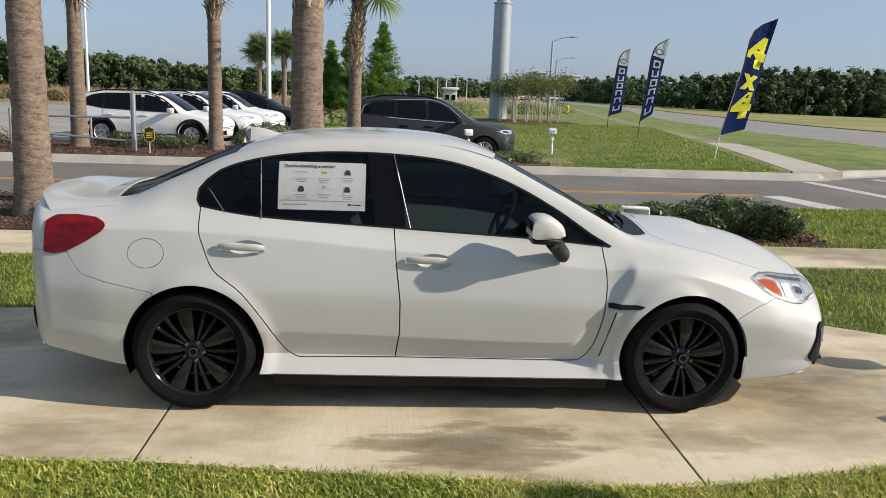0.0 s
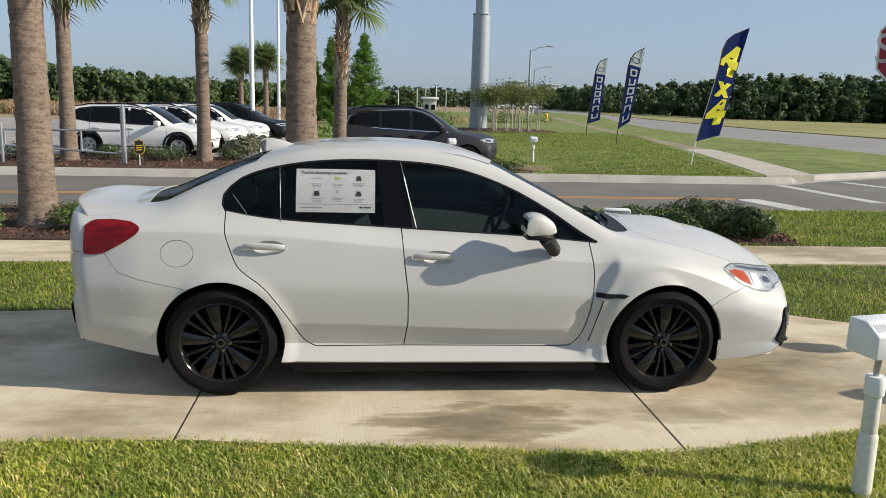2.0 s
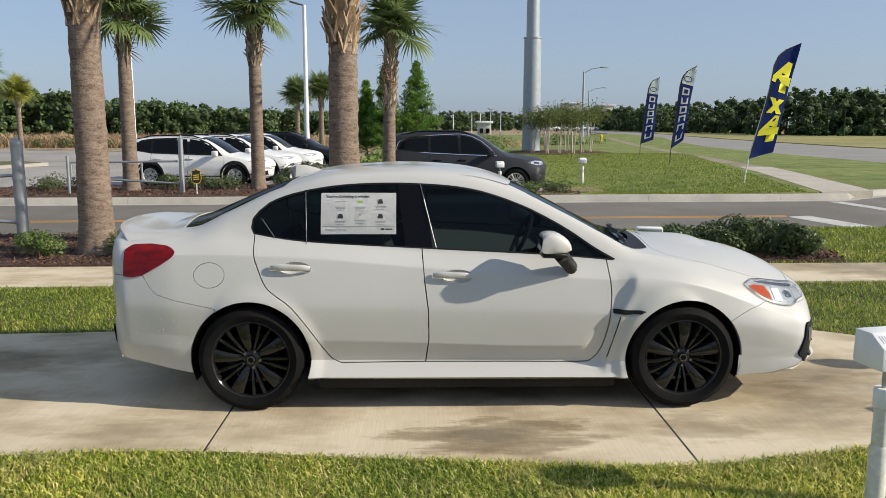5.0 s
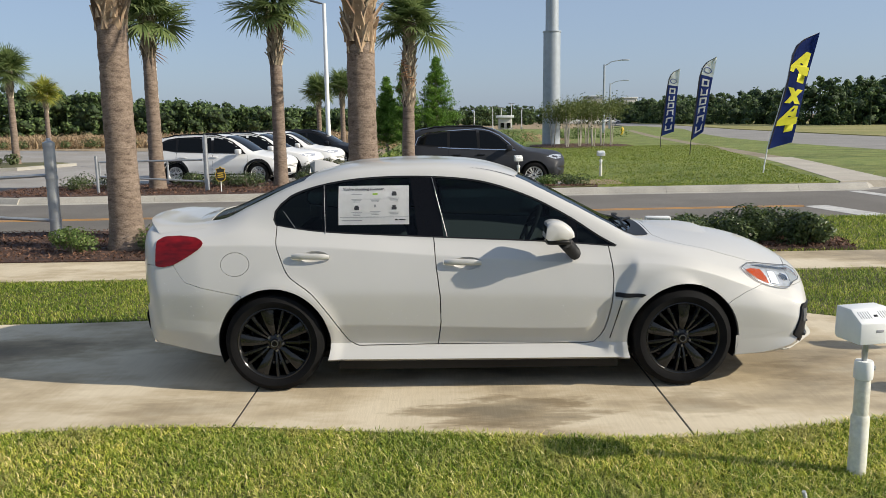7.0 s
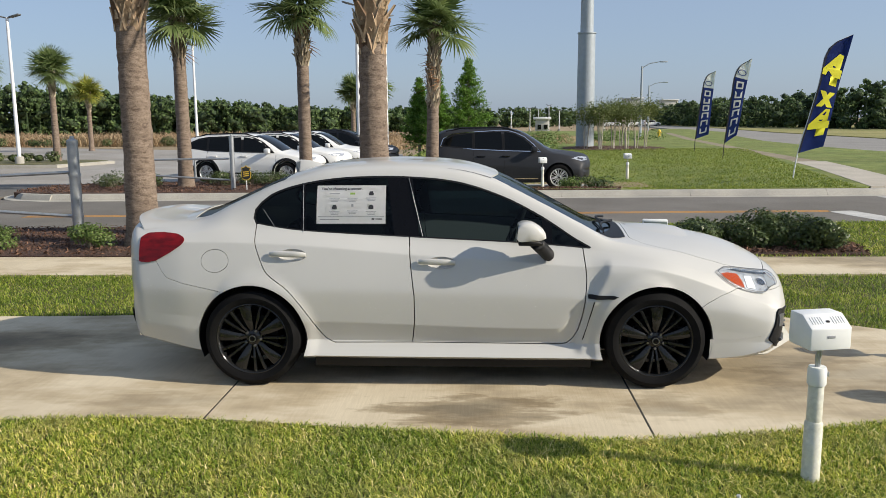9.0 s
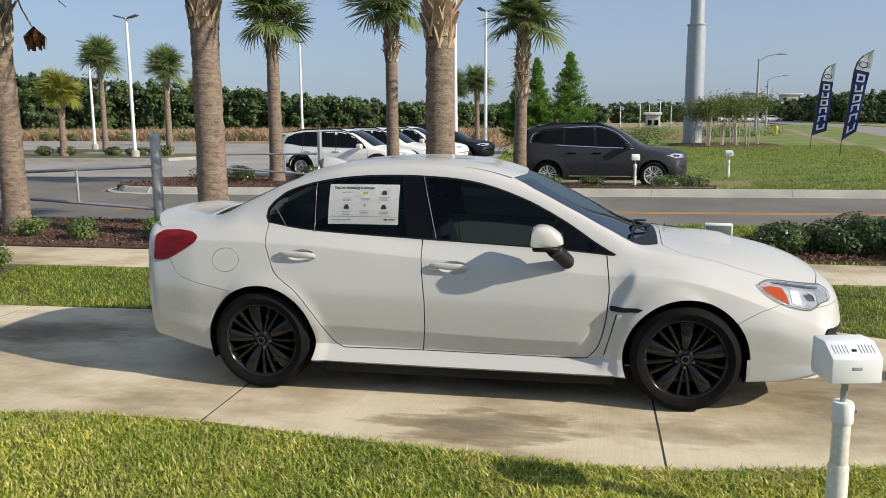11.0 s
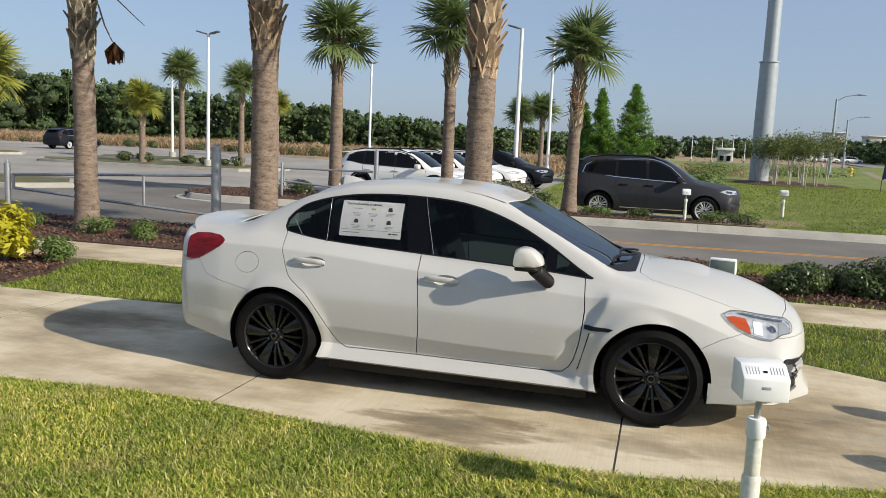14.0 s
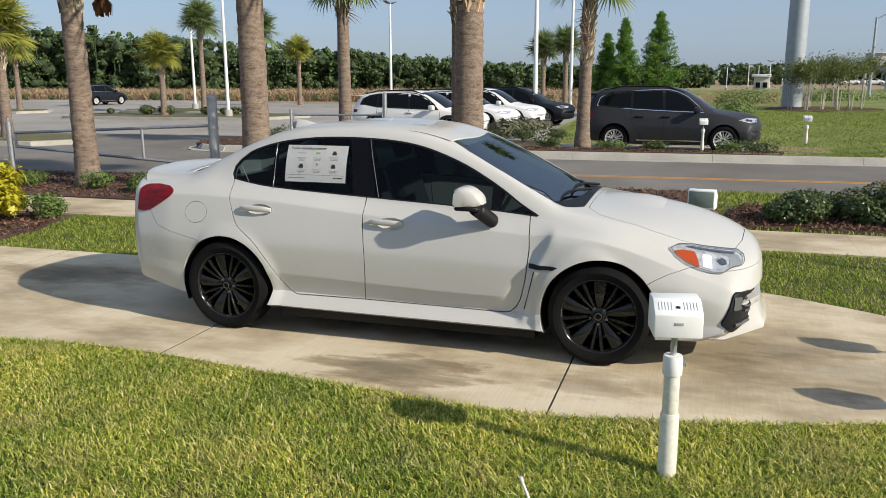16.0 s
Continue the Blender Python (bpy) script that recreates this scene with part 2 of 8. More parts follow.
M["wood_leaf"] = leafy("dark_wood_leaves", (0.055, 0.10, 0.035), (0.13, 0.19, 0.065), 0.08, 0.15, 0.7)
M["crape"] = leafy("small_tree_leaves", (0.08, 0.11, 0.03), (0.2, 0.23, 0.08), 1.2, 0.35, 0.6)
M["straw"] = leafy("dry_tall_grass", (0.40, 0.28, 0.175), (0.50, 0.37, 0.24), 0.3, 0.3, 0.8)


def bark_material():
    n = Nodes("ringed_palm_bark")
    vec = n.coords()
    c = n.ramp(n.noise(5, 5, 0.65, vec, (1, 1, 3.5)), [(0.3, (0.158, 0.117, 0.09)), (0.7, (0.30, 0.236, 0.185))])
    ring = n.noise(11, 5, 0.72, vec, (0.9, 0.9, 1.9))
    c = n.mix(n.ramp(ring, [(0.36, (0, 0, 0)), (0.5, (1, 1, 1))]), n.mix(1.0, c, (0.55, 0.52, 0.49), "MULTIPLY"), c)
    spots = n.ramp(n.noise(45, 4, 0.7, vec, (1, 1, 1.6)), [(0.32, (0.55, 0.5, 0.47)), (0.55, (1, 1, 1)), (0.75, (1.25, 1.2, 1.15))])
    c = n.mix(0.8, c, spots, "MULTIPLY")
    n.base(c)
    n.bump(ring, 0.6, 0.025)
    return n.set(Roughness=0.9)


M["bark"] = bark_material()
M["boot"] = leafy("weathered_leaf_bases", (0.2, 0.13, 0.09), (0.56, 0.43, 0.31), 9, 0.0, 0.85, [(0.0, (0.16, 0.10, 0.07)), (0.35, (0.36, 0.25, 0.17)), (1.0, (0.60, 0.47, 0.34))])
M["boot_old"] = leafy("grey_leaf_bases", (0.2, 0.13, 0.09), (0.56, 0.43, 0.31), 9, 0.0, 0.9, [(0.0, (0.10, 0.075, 0.055)), (0.4, (0.28, 0.225, 0.17)), (1.0, (0.62, 0.54, 0.43))])
M["twig"] = plain("pale_bark", (0.22, 0.18, 0.14), 0.85, vary=0.3, scale=10)


def glass(name, tint, rough=0.0, ior=1.5, gloss=1.0):
    n = Nodes(name)
    t = n.add("ShaderNodeBsdfTransparent", Color=(*tint, 1))
    g = n.add("ShaderNodeBsdfGlossy", Roughness=rough, Color=(0.9, 0.95, 1, 1))
    f = n.add("ShaderNodeFresnel", IOR=ior)
    mx = n.add("ShaderNodeMixShader")
    k = n.add("ShaderNodeMath")
    k.operation = "MULTIPLY"
    k.inputs[1].default_value = gloss
    n.link(f.outputs[0], k.inputs[0])
    n.link(k.outputs[0], mx.inputs[0])
    n.link(t.outputs[0], mx.inputs[1])
    n.link(g.outputs[0], mx.inputs[2])
    n.link(mx.outputs[0], n.t.nodes["Material Output"].inputs[0])
    return n.m


M["tint"] = glass("dark_tinted_glass", (0.09, 0.135, 0.15), ior=1.45, gloss=0.4)
M["rear_glass"] = glass("dark_rear_glass", (0.04, 0.05, 0.055), ior=1.45, gloss=0.14)
M["windscreen"] = glass("windscreen_glass", (0.06, 0.10, 0.12), ior=1.45, gloss=0.3)
M["lens"] = glass("clear_lens", (0.86, 0.88, 0.9))


def lens(name, color, low=0.85, scale=60):
    n = Nodes(name)
    n.base(n.ramp(n.noise(scale, 2, stretch=(1, 1, 3)), [(0.35, tuple(c * low for c in color)), (0.7, color)]))
    return n.set(Roughness=0.3, Coat_Weight=0.25, Coat_Roughness=0.03, Specular_IOR_Level=0.2)


M["red_lens"] = lens("red_lamp_lens", (0.23, 0.003, 0.006), 0.4, 9)
M["amber_lens"] = lens("amber_lamp_lens", (0.45, 0.07, 0.006))
# pale base colour puts the sky's reflection into the dark panel glass
M["solar"] = plain("sky_sheen_solar_glass", (0.16, 0.20, 0.18), 0.35, vary=0.1)

# ---- mesh tools ----
def part(name, bm, mat, parent=None, label="", smooth=35.0):
    """Links a bmesh as one mesh object, under a thing or a part. mat: a material or a list of them."""
    me = bpy.data.meshes.new(name)
    bm.to_mesh(me)
    bm.free()
    return part_mesh(name, me, mat, parent, label, smooth)


def part_mesh(name, me, mat, parent=None, label="", smooth=35.0):
    me.materials.clear()
    for m in mat if isinstance(mat, list) else [mat]:
        me.materials.append(m)
    if smooth and len(me.polygons):
        me.polygons.foreach_set("use_smooth", [True] * len(me.polygons))
        me.set_sharp_from_angle(angle=radians(smooth))
    ob = new(name, me)
    if parent is not None:
        ob.parent = parent
    if label:
        ob["label"] = label
    return ob


def thing(name, label, category, x=0, y=0, z=0, rz=0, group="", kind=""):
    ob = new(name)
    ob.empty_display_size = 0.1
    ob.matrix_basis = pose(x, y, z, 0, 0, rz)
    return tagged(ob, label, category, group, kind)


def box(bm, x0, y0, z0, x1, y1, z1, bevel=0.0, m=None):
    r = bmesh.ops.create_cube(bm, size=1.0, matrix=Matrix.LocRotScale(
        ((x0 + x1) / 2, (y0 + y1) / 2, (z0 + z1) / 2), None, (abs(x1 - x0), abs(y1 - y0), abs(z1 - z0))))
    vs = r["verts"]
    if bevel:
        es = list({e for v in vs for e in v.link_edges})
        r2 = bmesh.ops.bevel(bm, geom=es, offset=bevel, segments=2, affect="EDGES", profile=0.5)
        vs = list({v for f in r2["faces"] for v in f.verts} | {v for v in vs if v.is_valid})
    if m is not None:
        bmesh.ops.transform(bm, matrix=m, verts=vs)
    return vs


def tube(bm, pts, radii, n=10, cap=True):
    """A round tube along points, with a radius at each."""
    pts = [Vector(p) for p in pts]
    if not hasattr(radii, "__len__"):
        radii = [radii] * len(pts)
    rings = []
    for i, p in enumerate(pts):
        d = (pts[min(i + 1, len(pts) - 1)] - pts[max(i - 1, 0)]).normalized()
        a = d.cross(Vector((0, 0, 1)) if abs(d.z) < 0.9 else Vector((1, 0, 0))).normalized()
        b = d.cross(a)
        rings.append([bm.verts.new(p + float(radii[i]) * (math.cos(k * math.tau / n) * a + math.sin(k * math.tau / n) * b)) for k in range(n)])
    for r0, r1 in zip(rings, rings[1:]):
        for k in range(n):
            bm.faces.new((r0[k], r0[(k + 1) % n], r1[(k + 1) % n], r1[k]))
    if cap:
        bm.faces.new(rings[0][::-1])
        bm.faces.new(rings[-1])
    return rings


def lathe(bm, profile, n=32, axis="Y", closed=False):
    """Turns (radius, along) pairs about an axis through the origin."""
    rings = []
    for r, h in profile:
        ring = []
        for k in range(n):
            c, s = r * math.cos(k * math.tau / n), r * math.sin(k * math.tau / n)
            ring.append(bm.verts.new((c, h, s) if axis == "Y" else (c, s, h)))
        rings.append(ring)
    pairs = list(zip(rings, rings[1:])) + ([(rings[-1], rings[0])] if closed else [])
    for r0, r1 in pairs:
        for k in range(n):
            bm.faces.new((r0[k], r0[(k + 1) % n], r1[(k + 1) % n], r1[k]))
    if not closed:
        for r in (rings[0][::-1], rings[-1]):
            bm.faces.new(r)
    bmesh.ops.recalc_face_normals(bm, faces=bm.faces[:])
    return rings


def prism(outline, lo, hi, axis="z"):
    """A solid from a flat outline; axis y: the outline is (x, z)."""
    bm = bmesh.new()
    put = (lambda a, b, h: (a, b, h)) if axis == "z" else (lambda a, b, h: (a, h, b))
    low = [bm.verts.new(put(a, b, lo)) for a, b in outline]
    top = [bm.verts.new(put(a, b, hi)) for a, b in outline]
    k = len(outline)
    for i in range(k):
        bm.faces.new((low[i], low[(i + 1) % k], top[(i + 1) % k], top[i]))
    bm.faces.new(low[::-1])
    bm.faces.new(top)
    bmesh.ops.recalc_face_normals(bm, faces=bm.faces[:])
    return bm


def grow(outline, d):
    """Moves a closed outline outwards by d."""
    area = sum(a[0] * b[1] - b[0] * a[1] for a, b in zip(outline, outline[1:] + outline[:1]))
    s = 1 if area > 0 else -1
    out = []
    for i, p in enumerate(outline):
        a, b = Vector(outline[i - 1]), Vector(outline[(i + 1) % len(outline)])
        p = Vector(p)
        n1 = (p - a).normalized()
        n2 = (b - p).normalized()
        n = Vector((n1.y + n2.y, -n1.x - n2.x)).normalized() * s
        k = max(0.5, abs(n.dot(Vector((n1.y, -n1.x)))))
        out.append(tuple(p + n * d / k))
    return out


def rounded(pts, step=0.03, closed=True):
    """A smooth closed line through points."""
    out, k = [], len(pts)
    for i in range(k if closed else k - 1):
        p0, p1, p2, p3 = (Vector(pts[j % k] if closed else pts[min(max(j, 0), k - 1)]) for j in (i - 1, i, i + 1, i + 2))
        n = max(1, int((p2 - p1).length / step))
        for q in range(n):
            t = q / n
            out.append(tuple(0.5 * ((2 * p1) + (p2 - p0) * t + (2 * p0 - 5 * p1 + 4 * p2 - p3) * t * t + (3 * p1 - p0 - 3 * p2 + p3) * t ** 3)))
    if not closed:
        out.append(tuple(pts[-1]))
    return out


def cut(me, cutter, op="DIFFERENCE"):
    """The mesh me with the solid bmesh cutter taken away, or what both share."""
    cm = bpy.data.meshes.new("cutter")
    cutter.to_mesh(cm)
    a, b = new("cut_a", me), new("cut_b", cm)
    mod = a.modifiers.new("cut", "BOOLEAN")
    mod.operation, mod.object, mod.solver = op, b, "EXACT"
    dg = bpy.context.evaluated_depsgraph_get()
    res = bpy.data.meshes.new_from_object(a.evaluated_get(dg))
    bpy.data.objects.remove(a)
    bpy.data.objects.remove(b)
    bpy.data.meshes.remove(cm)
    return res


def mirrored(me):
    bm = bmesh.new()
    bm.from_mesh(me)
    bmesh.ops.scale(bm, vec=(1, -1, 1), verts=bm.verts)
    bmesh.ops.reverse_faces(bm, faces=bm.faces)
    out = bpy.data.meshes.new(me.name)
    bm.to_mesh(out)
    bm.free()
    return out


def curve_of(keys):
    """A smooth monotone curve through (x, value) keys."""
    xs = np.array([k[0] for k in keys], float)
    ys = np.array([k[1] for k in keys], float)
    h, d = np.diff(xs), np.diff(ys) / np.diff(xs)
    m = np.zeros(len(xs))
    m[0], m[-1] = d[0], d[-1]
    for i in range(1, len(xs) - 1):
        if d[i - 1] * d[i] > 0:
            w1, w2 = 2 * h[i] + h[i - 1], h[i] + 2 * h[i - 1]
            m[i] = (w1 + w2) / (w1 / d[i - 1] + w2 / d[i])

    def at(x):
        x = min(max(x, xs[0]), xs[-1])
        i = min(max(int(np.searchsorted(xs, x)) - 1, 0), len(h) - 1)
        t = (x - xs[i]) / h[i]
        return float(ys[i] * (1 + 2 * t) * (1 - t) ** 2 + m[i] * h[i] * t * (1 - t) ** 2 + ys[i + 1] * t * t * (3 - 2 * t) + m[i + 1] * h[i] * t * t * (t - 1))
    return at


def smoothstep(a, b, x):
    t = min(max((x - a) / (b - a), 0.0), 1.0)
    return t * t * (3 - 2 * t)


def text_mesh(words, size, depth=0.0, bold=0.0):
    c = bpy.data.curves.new("words", "FONT")
    c.body, c.size, c.extrude, c.align_x, c.align_y = words, size, depth, "CENTER", "CENTER"
    c.offset = bold
    ob = new("words", c)
    me = bpy.data.meshes.new_from_object(ob.evaluated_get(bpy.context.evaluated_depsgraph_get()))
    bpy.data.objects.remove(ob)
    return me


def slab(name, outline, top, mat, label, category="ground", thick=0.3, kind="structure"):
    ob = part(name, prism(outline, top - thick, top), mat, None, label, 20)
    return tagged(ob, label, category, "", kind)


def scatter_mesh(verts, faces):
    me = bpy.data.meshes.new("scatter")
    n, k = len(verts), faces.shape[1]
    me.vertices.add(n)
    me.vertices.foreach_set("co", verts.astype(np.float32).ravel())
    me.loops.add(faces.size)
    me.loops.foreach_set("vertex_index", faces.astype(np.int32).ravel())
    me.polygons.add(len(faces))
    me.polygons.foreach_set("loop_start", np.arange(0, faces.size, k, dtype=np.int32))
    me.update(calc_edges=True)
    return me


def leaves(rng, centres, normals, length, width):
    """Many small pointed leaves: four corners each, folded a little along the middle."""
    n = len(centres)
    nor = normals / (np.linalg.norm(normals, axis=1, keepdims=True) + 1e-9)
    r = rng.normal(size=(n, 3))
    u = np.cross(nor, r)
    u /= np.linalg.norm(u, axis=1, keepdims=True) + 1e-9
    w = np.cross(nor, u)
    ln = (length * rng.uniform(0.6, 1.25, n))[:, None]
    wd = (width * rng.uniform(0.7, 1.2, n))[:, None]
    v = np.stack([centres - u * ln / 2, centres + w * wd / 2 + nor * wd * 0.15, centres + u * ln / 2, centres - w * wd / 2 + nor * wd * 0.15], 1)
    return v.reshape(-1, 3), np.arange(4 * n).reshape(n, 4)

# ---- ground, pad, walks, roads ----
def along(y0, k, *xs):
    return [(x, y0 + k * x) for x in xs]


PAD_NEAR = rounded([(-9.5, -1.5), (-5.0, -1.55), (-3.1, -1.53), (-2.2, -1.46), (-1.45, -1.46), (-0.6, -1.56), (0.12, -1.645), (0.77, -1.70), (1.2, -1.68), (1.84, -1.57), (2.4, -1.43), (3.0, -1.22), (3.9, -0.95), (5.6, -0.75)], 0.12, False)
PAD_FAR = rounded([(-9.5, 0.95), (-5.5, 1.0), (-3.4, 1.06), (-2.0, 1.2), (-0.5, 1.36), (1.2, 1.46), (2.3, 1.38), (2.9, 1.12), (3.4, 0.82), (4.0, 0.45), (4.7, 0.1), (5.6, -0.1)], 0.12, False)
near_y, far_y = curve_of(PAD_NEAR), curve_of(PAD_FAR)

ground = slab("ground", [(-900, -700), (900, -700), (900, 1500), (-900, 1500)], -0.285, M["dry_field"], "open field of dry grass round the site", "ground", 1.0)
slab("lawn", [(-30, -30), (30, -30), (30, 9.06), (6.0, 7.9), (-30, 6.1)], -0.02, M["soil_grass"], "mown lawn with thatch between the blades", "lawn", 0.3)

M["joint"] = two_tone("dirty_joint", (0.03, 0.026, 0.022), (0.06, 0.05, 0.04), 8, 0.95, 60, 0.3)
# concrete display pad in slabs with open joints
pad = thing("pavement", "pale stained concrete display pad in large slabs", "pavement", kind="structure")
for a, b in ((-9.4, -4.452), (-4.44, -1.470), (-1.458, 1.155), (1.167, 5.5)):
    xs = [a] + [x for x in np.arange(-9.3, 5.5, 0.15) if a + 0.02 < x < b - 0.02] + [b]
    low = [(x, near_y(x)) for x in xs]
    high = [(x, far_y(x)) for x in reversed(xs)]
    bm = prism(low + high, -0.12, 0.0)
    rim = [e for e in bm.edges if all(abs(v.co.z) < 1e-6 for v in e.verts)]
    bmesh.ops.bevel(bm, geom=rim, offset=0.0015, segments=1, affect="EDGES", profile=0.5)
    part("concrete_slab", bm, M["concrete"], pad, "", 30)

for jx in (-4.446, -1.464, 1.161):
    bm = bmesh.new()
    box(bm, jx - 0.0055, near_y(jx) + 0.01, -0.08, jx + 0.0055, far_y(jx) - 0.01, -0.0015)
    part("joint_filler", bm, M["joint"], pad, "dark dirt in the joint")

walk_way = thing("sidewalk", "pale concrete sidewalk slabs beside the planting bed", "sidewalk", kind="structure")
for i in range(22):
    a, b = -16 + i * 1.5 + 0.0015, -16 + (i + 1) * 1.5 - 0.0015
    bm = prism(along(3.1, 0.02, a, b) + along(4.3, 0.012, b, a), -0.12, 0.0)
    part("sidewalk_slab", bm, M["concrete"], walk_way, "", 30)

ROAD_Z = -0.12
RK = 0.05
slab("road", [(-120, -20), (-33, 6.0)] + along(7.6, RK, -30, -12, 4, 6.5) + [(9.5, 8.0), (14, 6.5), (30, 4.0), (32, 12), (30, 21), (20, 21.3), (17.7, 18.6), (14.0, 16.3), (11.6, 15.0)] + along(13.25, RK, 9.8, 4, -4, -10.5) + [(-12.0, 13.4), (-12.2, 15.2), (-10.5, 16.6), (-3.0, 17.2), (-3.0, 18.0), (-120, 18.0)],
     ROAD_Z, M["asphalt"], "grey worn asphalt road", "road")
LOT_Z = -0.26
bm = bmesh.new()
rows = []
for y, z in ((17.9, ROAD_Z - 0.002), (18.6, ROAD_Z - 0.03), (19.6, LOT_Z + 0.01), (20.2, LOT_Z), (29.5, LOT_Z), (42.8, LOT_Z), (70.0, LOT_Z)):
    right_ = -3.1 if y < 29.6 else -4.6 if y < 50 else -60
    rows.append([bm.verts.new((-120 + (right_ + 120) * i / 6, y, z)) for i in range(7)])
for r0, r1 in zip(rows, rows[1:]):
    for i in range(6):
        bm.faces.new((r0[i], r0[i + 1], r1[i + 1], r1[i]))
down_ = bmesh.ops.extrude_edge_only(bm, edges=[e for e in bm.edges if e.is_boundary])
for v in down_["geom"]:
    if isinstance(v, bmesh.types.BMVert):
        v.co.z = -0.6
bmesh.ops.recalc_face_normals(bm, faces=bm.faces[:])
tagged(part("car_park", bm, M["asphalt_lot"], None, "", 20), "pale sun-bleached asphalt of the car park", "road", "", "structure")
for k in (0.0, 0.17):
    slab("trim_line", along(10.06 + k, RK, -9, 7.2) + along(10.16 + k, RK, 7.2, -9), ROAD_Z + 0.004, M["orange_line"], "double orange centre line on the road", "road marking", 0.02)
# white bars of the crossing and the stop line
for x0, y0, x1, y1, w in ((7.4, 10.55, 7.95, 8.05, 0.55), (9.75, 13.6, 10.14, 10.2, 0.35), (12.1, 14.7, 12.9, 12.2, 0.3)):
    d = Vector((x1 - x0, y1 - y0)).normalized()
    s = Vector((-d.y, d.x)) * w / 2
    slab("trim_bar", [(x0 + s.x, y0 + s.y), (x0 - s.x, y0 - s.y), (x1 - s.x, y1 - s.y), (x1 + s.x, y1 + s.y)], ROAD_Z + 0.004, M["white_line"], "worn white bar painted on the road", "road marking", 0.02)

# land across the road
def swell(x, y):
    """The lawn dips towards the parked grey car and rises to the footpath."""
    dip = smoothstep(14.2, 16.9, y) * (1 - smoothstep(20.0, 26.0, y)) * (1 - smoothstep(5.0, 9.0, x))
    return 0.03 - 0.33 * dip + 0.03 * smoothstep(6, 10, x)


def far_lawn():
    edge = curve_of([(0, 9.6), (1.6, 11.2), (4.2, 12.8), (12, 15.2), (28, 18), (61, 22), (97, 26)])
    bm = bmesh.new()
    rows = []
    for d in [0, 0.6, 1.2, 1.8, 2.4, 3, 3.6, 4.2, 5, 6, 7, 8, 9, 10, 12, 14, 17, 20, 25, 30, 36, 45, 60, 78, 97]:
        row = []
        for i in range(25):
            x = -3.2 + (edge(d) + 3.2) * i / 24
            y = 13.74 + RK * min(x, 9.6) + d
            row.append(bm.verts.new((x, y, swell(x, y))))
        rows.append(row)
    for r0, r1 in zip(rows, rows[1:]):
        for i in range(24):
            bm.faces.new((r0[i], r0[i + 1], r1[i + 1], r1[i]))
    rim = [e for e in bm.edges if e.is_boundary]
    down = bmesh.ops.extrude_edge_only(bm, edges=rim)
    for v in down["geom"]:
        if isinstance(v, bmesh.types.BMVert):
            v.co.z = -0.3
    bmesh.ops.recalc_face_normals(bm, faces=bm.faces[:])
    tagged(part("lawn", bm, M["far_grass"], None, "", 30), "mown green lawn across the road", "lawn", "", "structure")


far_lawn()
M["island_bed"] = two_tone("thin_grass_and_mulch", (0.09, 0.10, 0.04), (0.17, 0.155, 0.075), 0.9, 0.95, 30, 0.7, 0.03)
M["median_grass"] = two_tone("dry_mown_median", (0.22, 0.22, 0.06), (0.34, 0.30, 0.11), 0.08, 0.95, 6, 0.5, 0.05)
slab("verge", [(11.3, 15.3), (14.0, 16.5), (17.3, 18.7), (19.5, 21.3), (20.5, 25.8), (20.3, 44), (21.3, 56), (25, 76), (30, 96), (33, 130), (28, 130), (22.2, 80), (18.2, 50), (15.4, 28)], 0.03, M["far_grass"], "green verge beside the highway", "lawn", 0.3)
slab("path", [(9.75, 14.3), (11.2, 14.55), (11.4, 15.3), (12.88, 22.6), (13.5, 26), (12.2, 26), (11.6, 22.6)], 0.067, M["pale_path"], "pale concrete ramp of the footpath", "footpath", 0.2)
slab("path", [(12.35, 26), (13.3, 26), (14.9, 41), (17.6, 62), (22.2, 90), (21.4, 90), (16.8, 62), (13.9, 39)], 0.063, M["dirt"], "worn footpath beside the lawn", "footpath", 0.2)
slab("highway", [(21, -60), (38, -60), (36, 20), (35, 47.7), (33.8, 58), (34.5, 72), (36.5, 98), (42, 140), (52, 260), (44, 260), (33.5, 140), (30, 96), (25, 76), (21.3, 56), (20.3, 44), (20.5, 25.8), (19.8, 21.3), (21, 16)], -0.10, M["asphalt_far"], "pale wide highway curving away", "road", 0.3)
slab("median", [(38.4, -60), (36.4, 20), (35.4, 47.7), (34.2, 58), (34.9, 72), (36.9, 98), (42.4, 140), (52.4, 260), (90, 260), (90, 150), (160, 120), (400, 90), (400, -60)], -0.05, M["median_grass"], "mown median beside the highway", "lawn", 0.3)


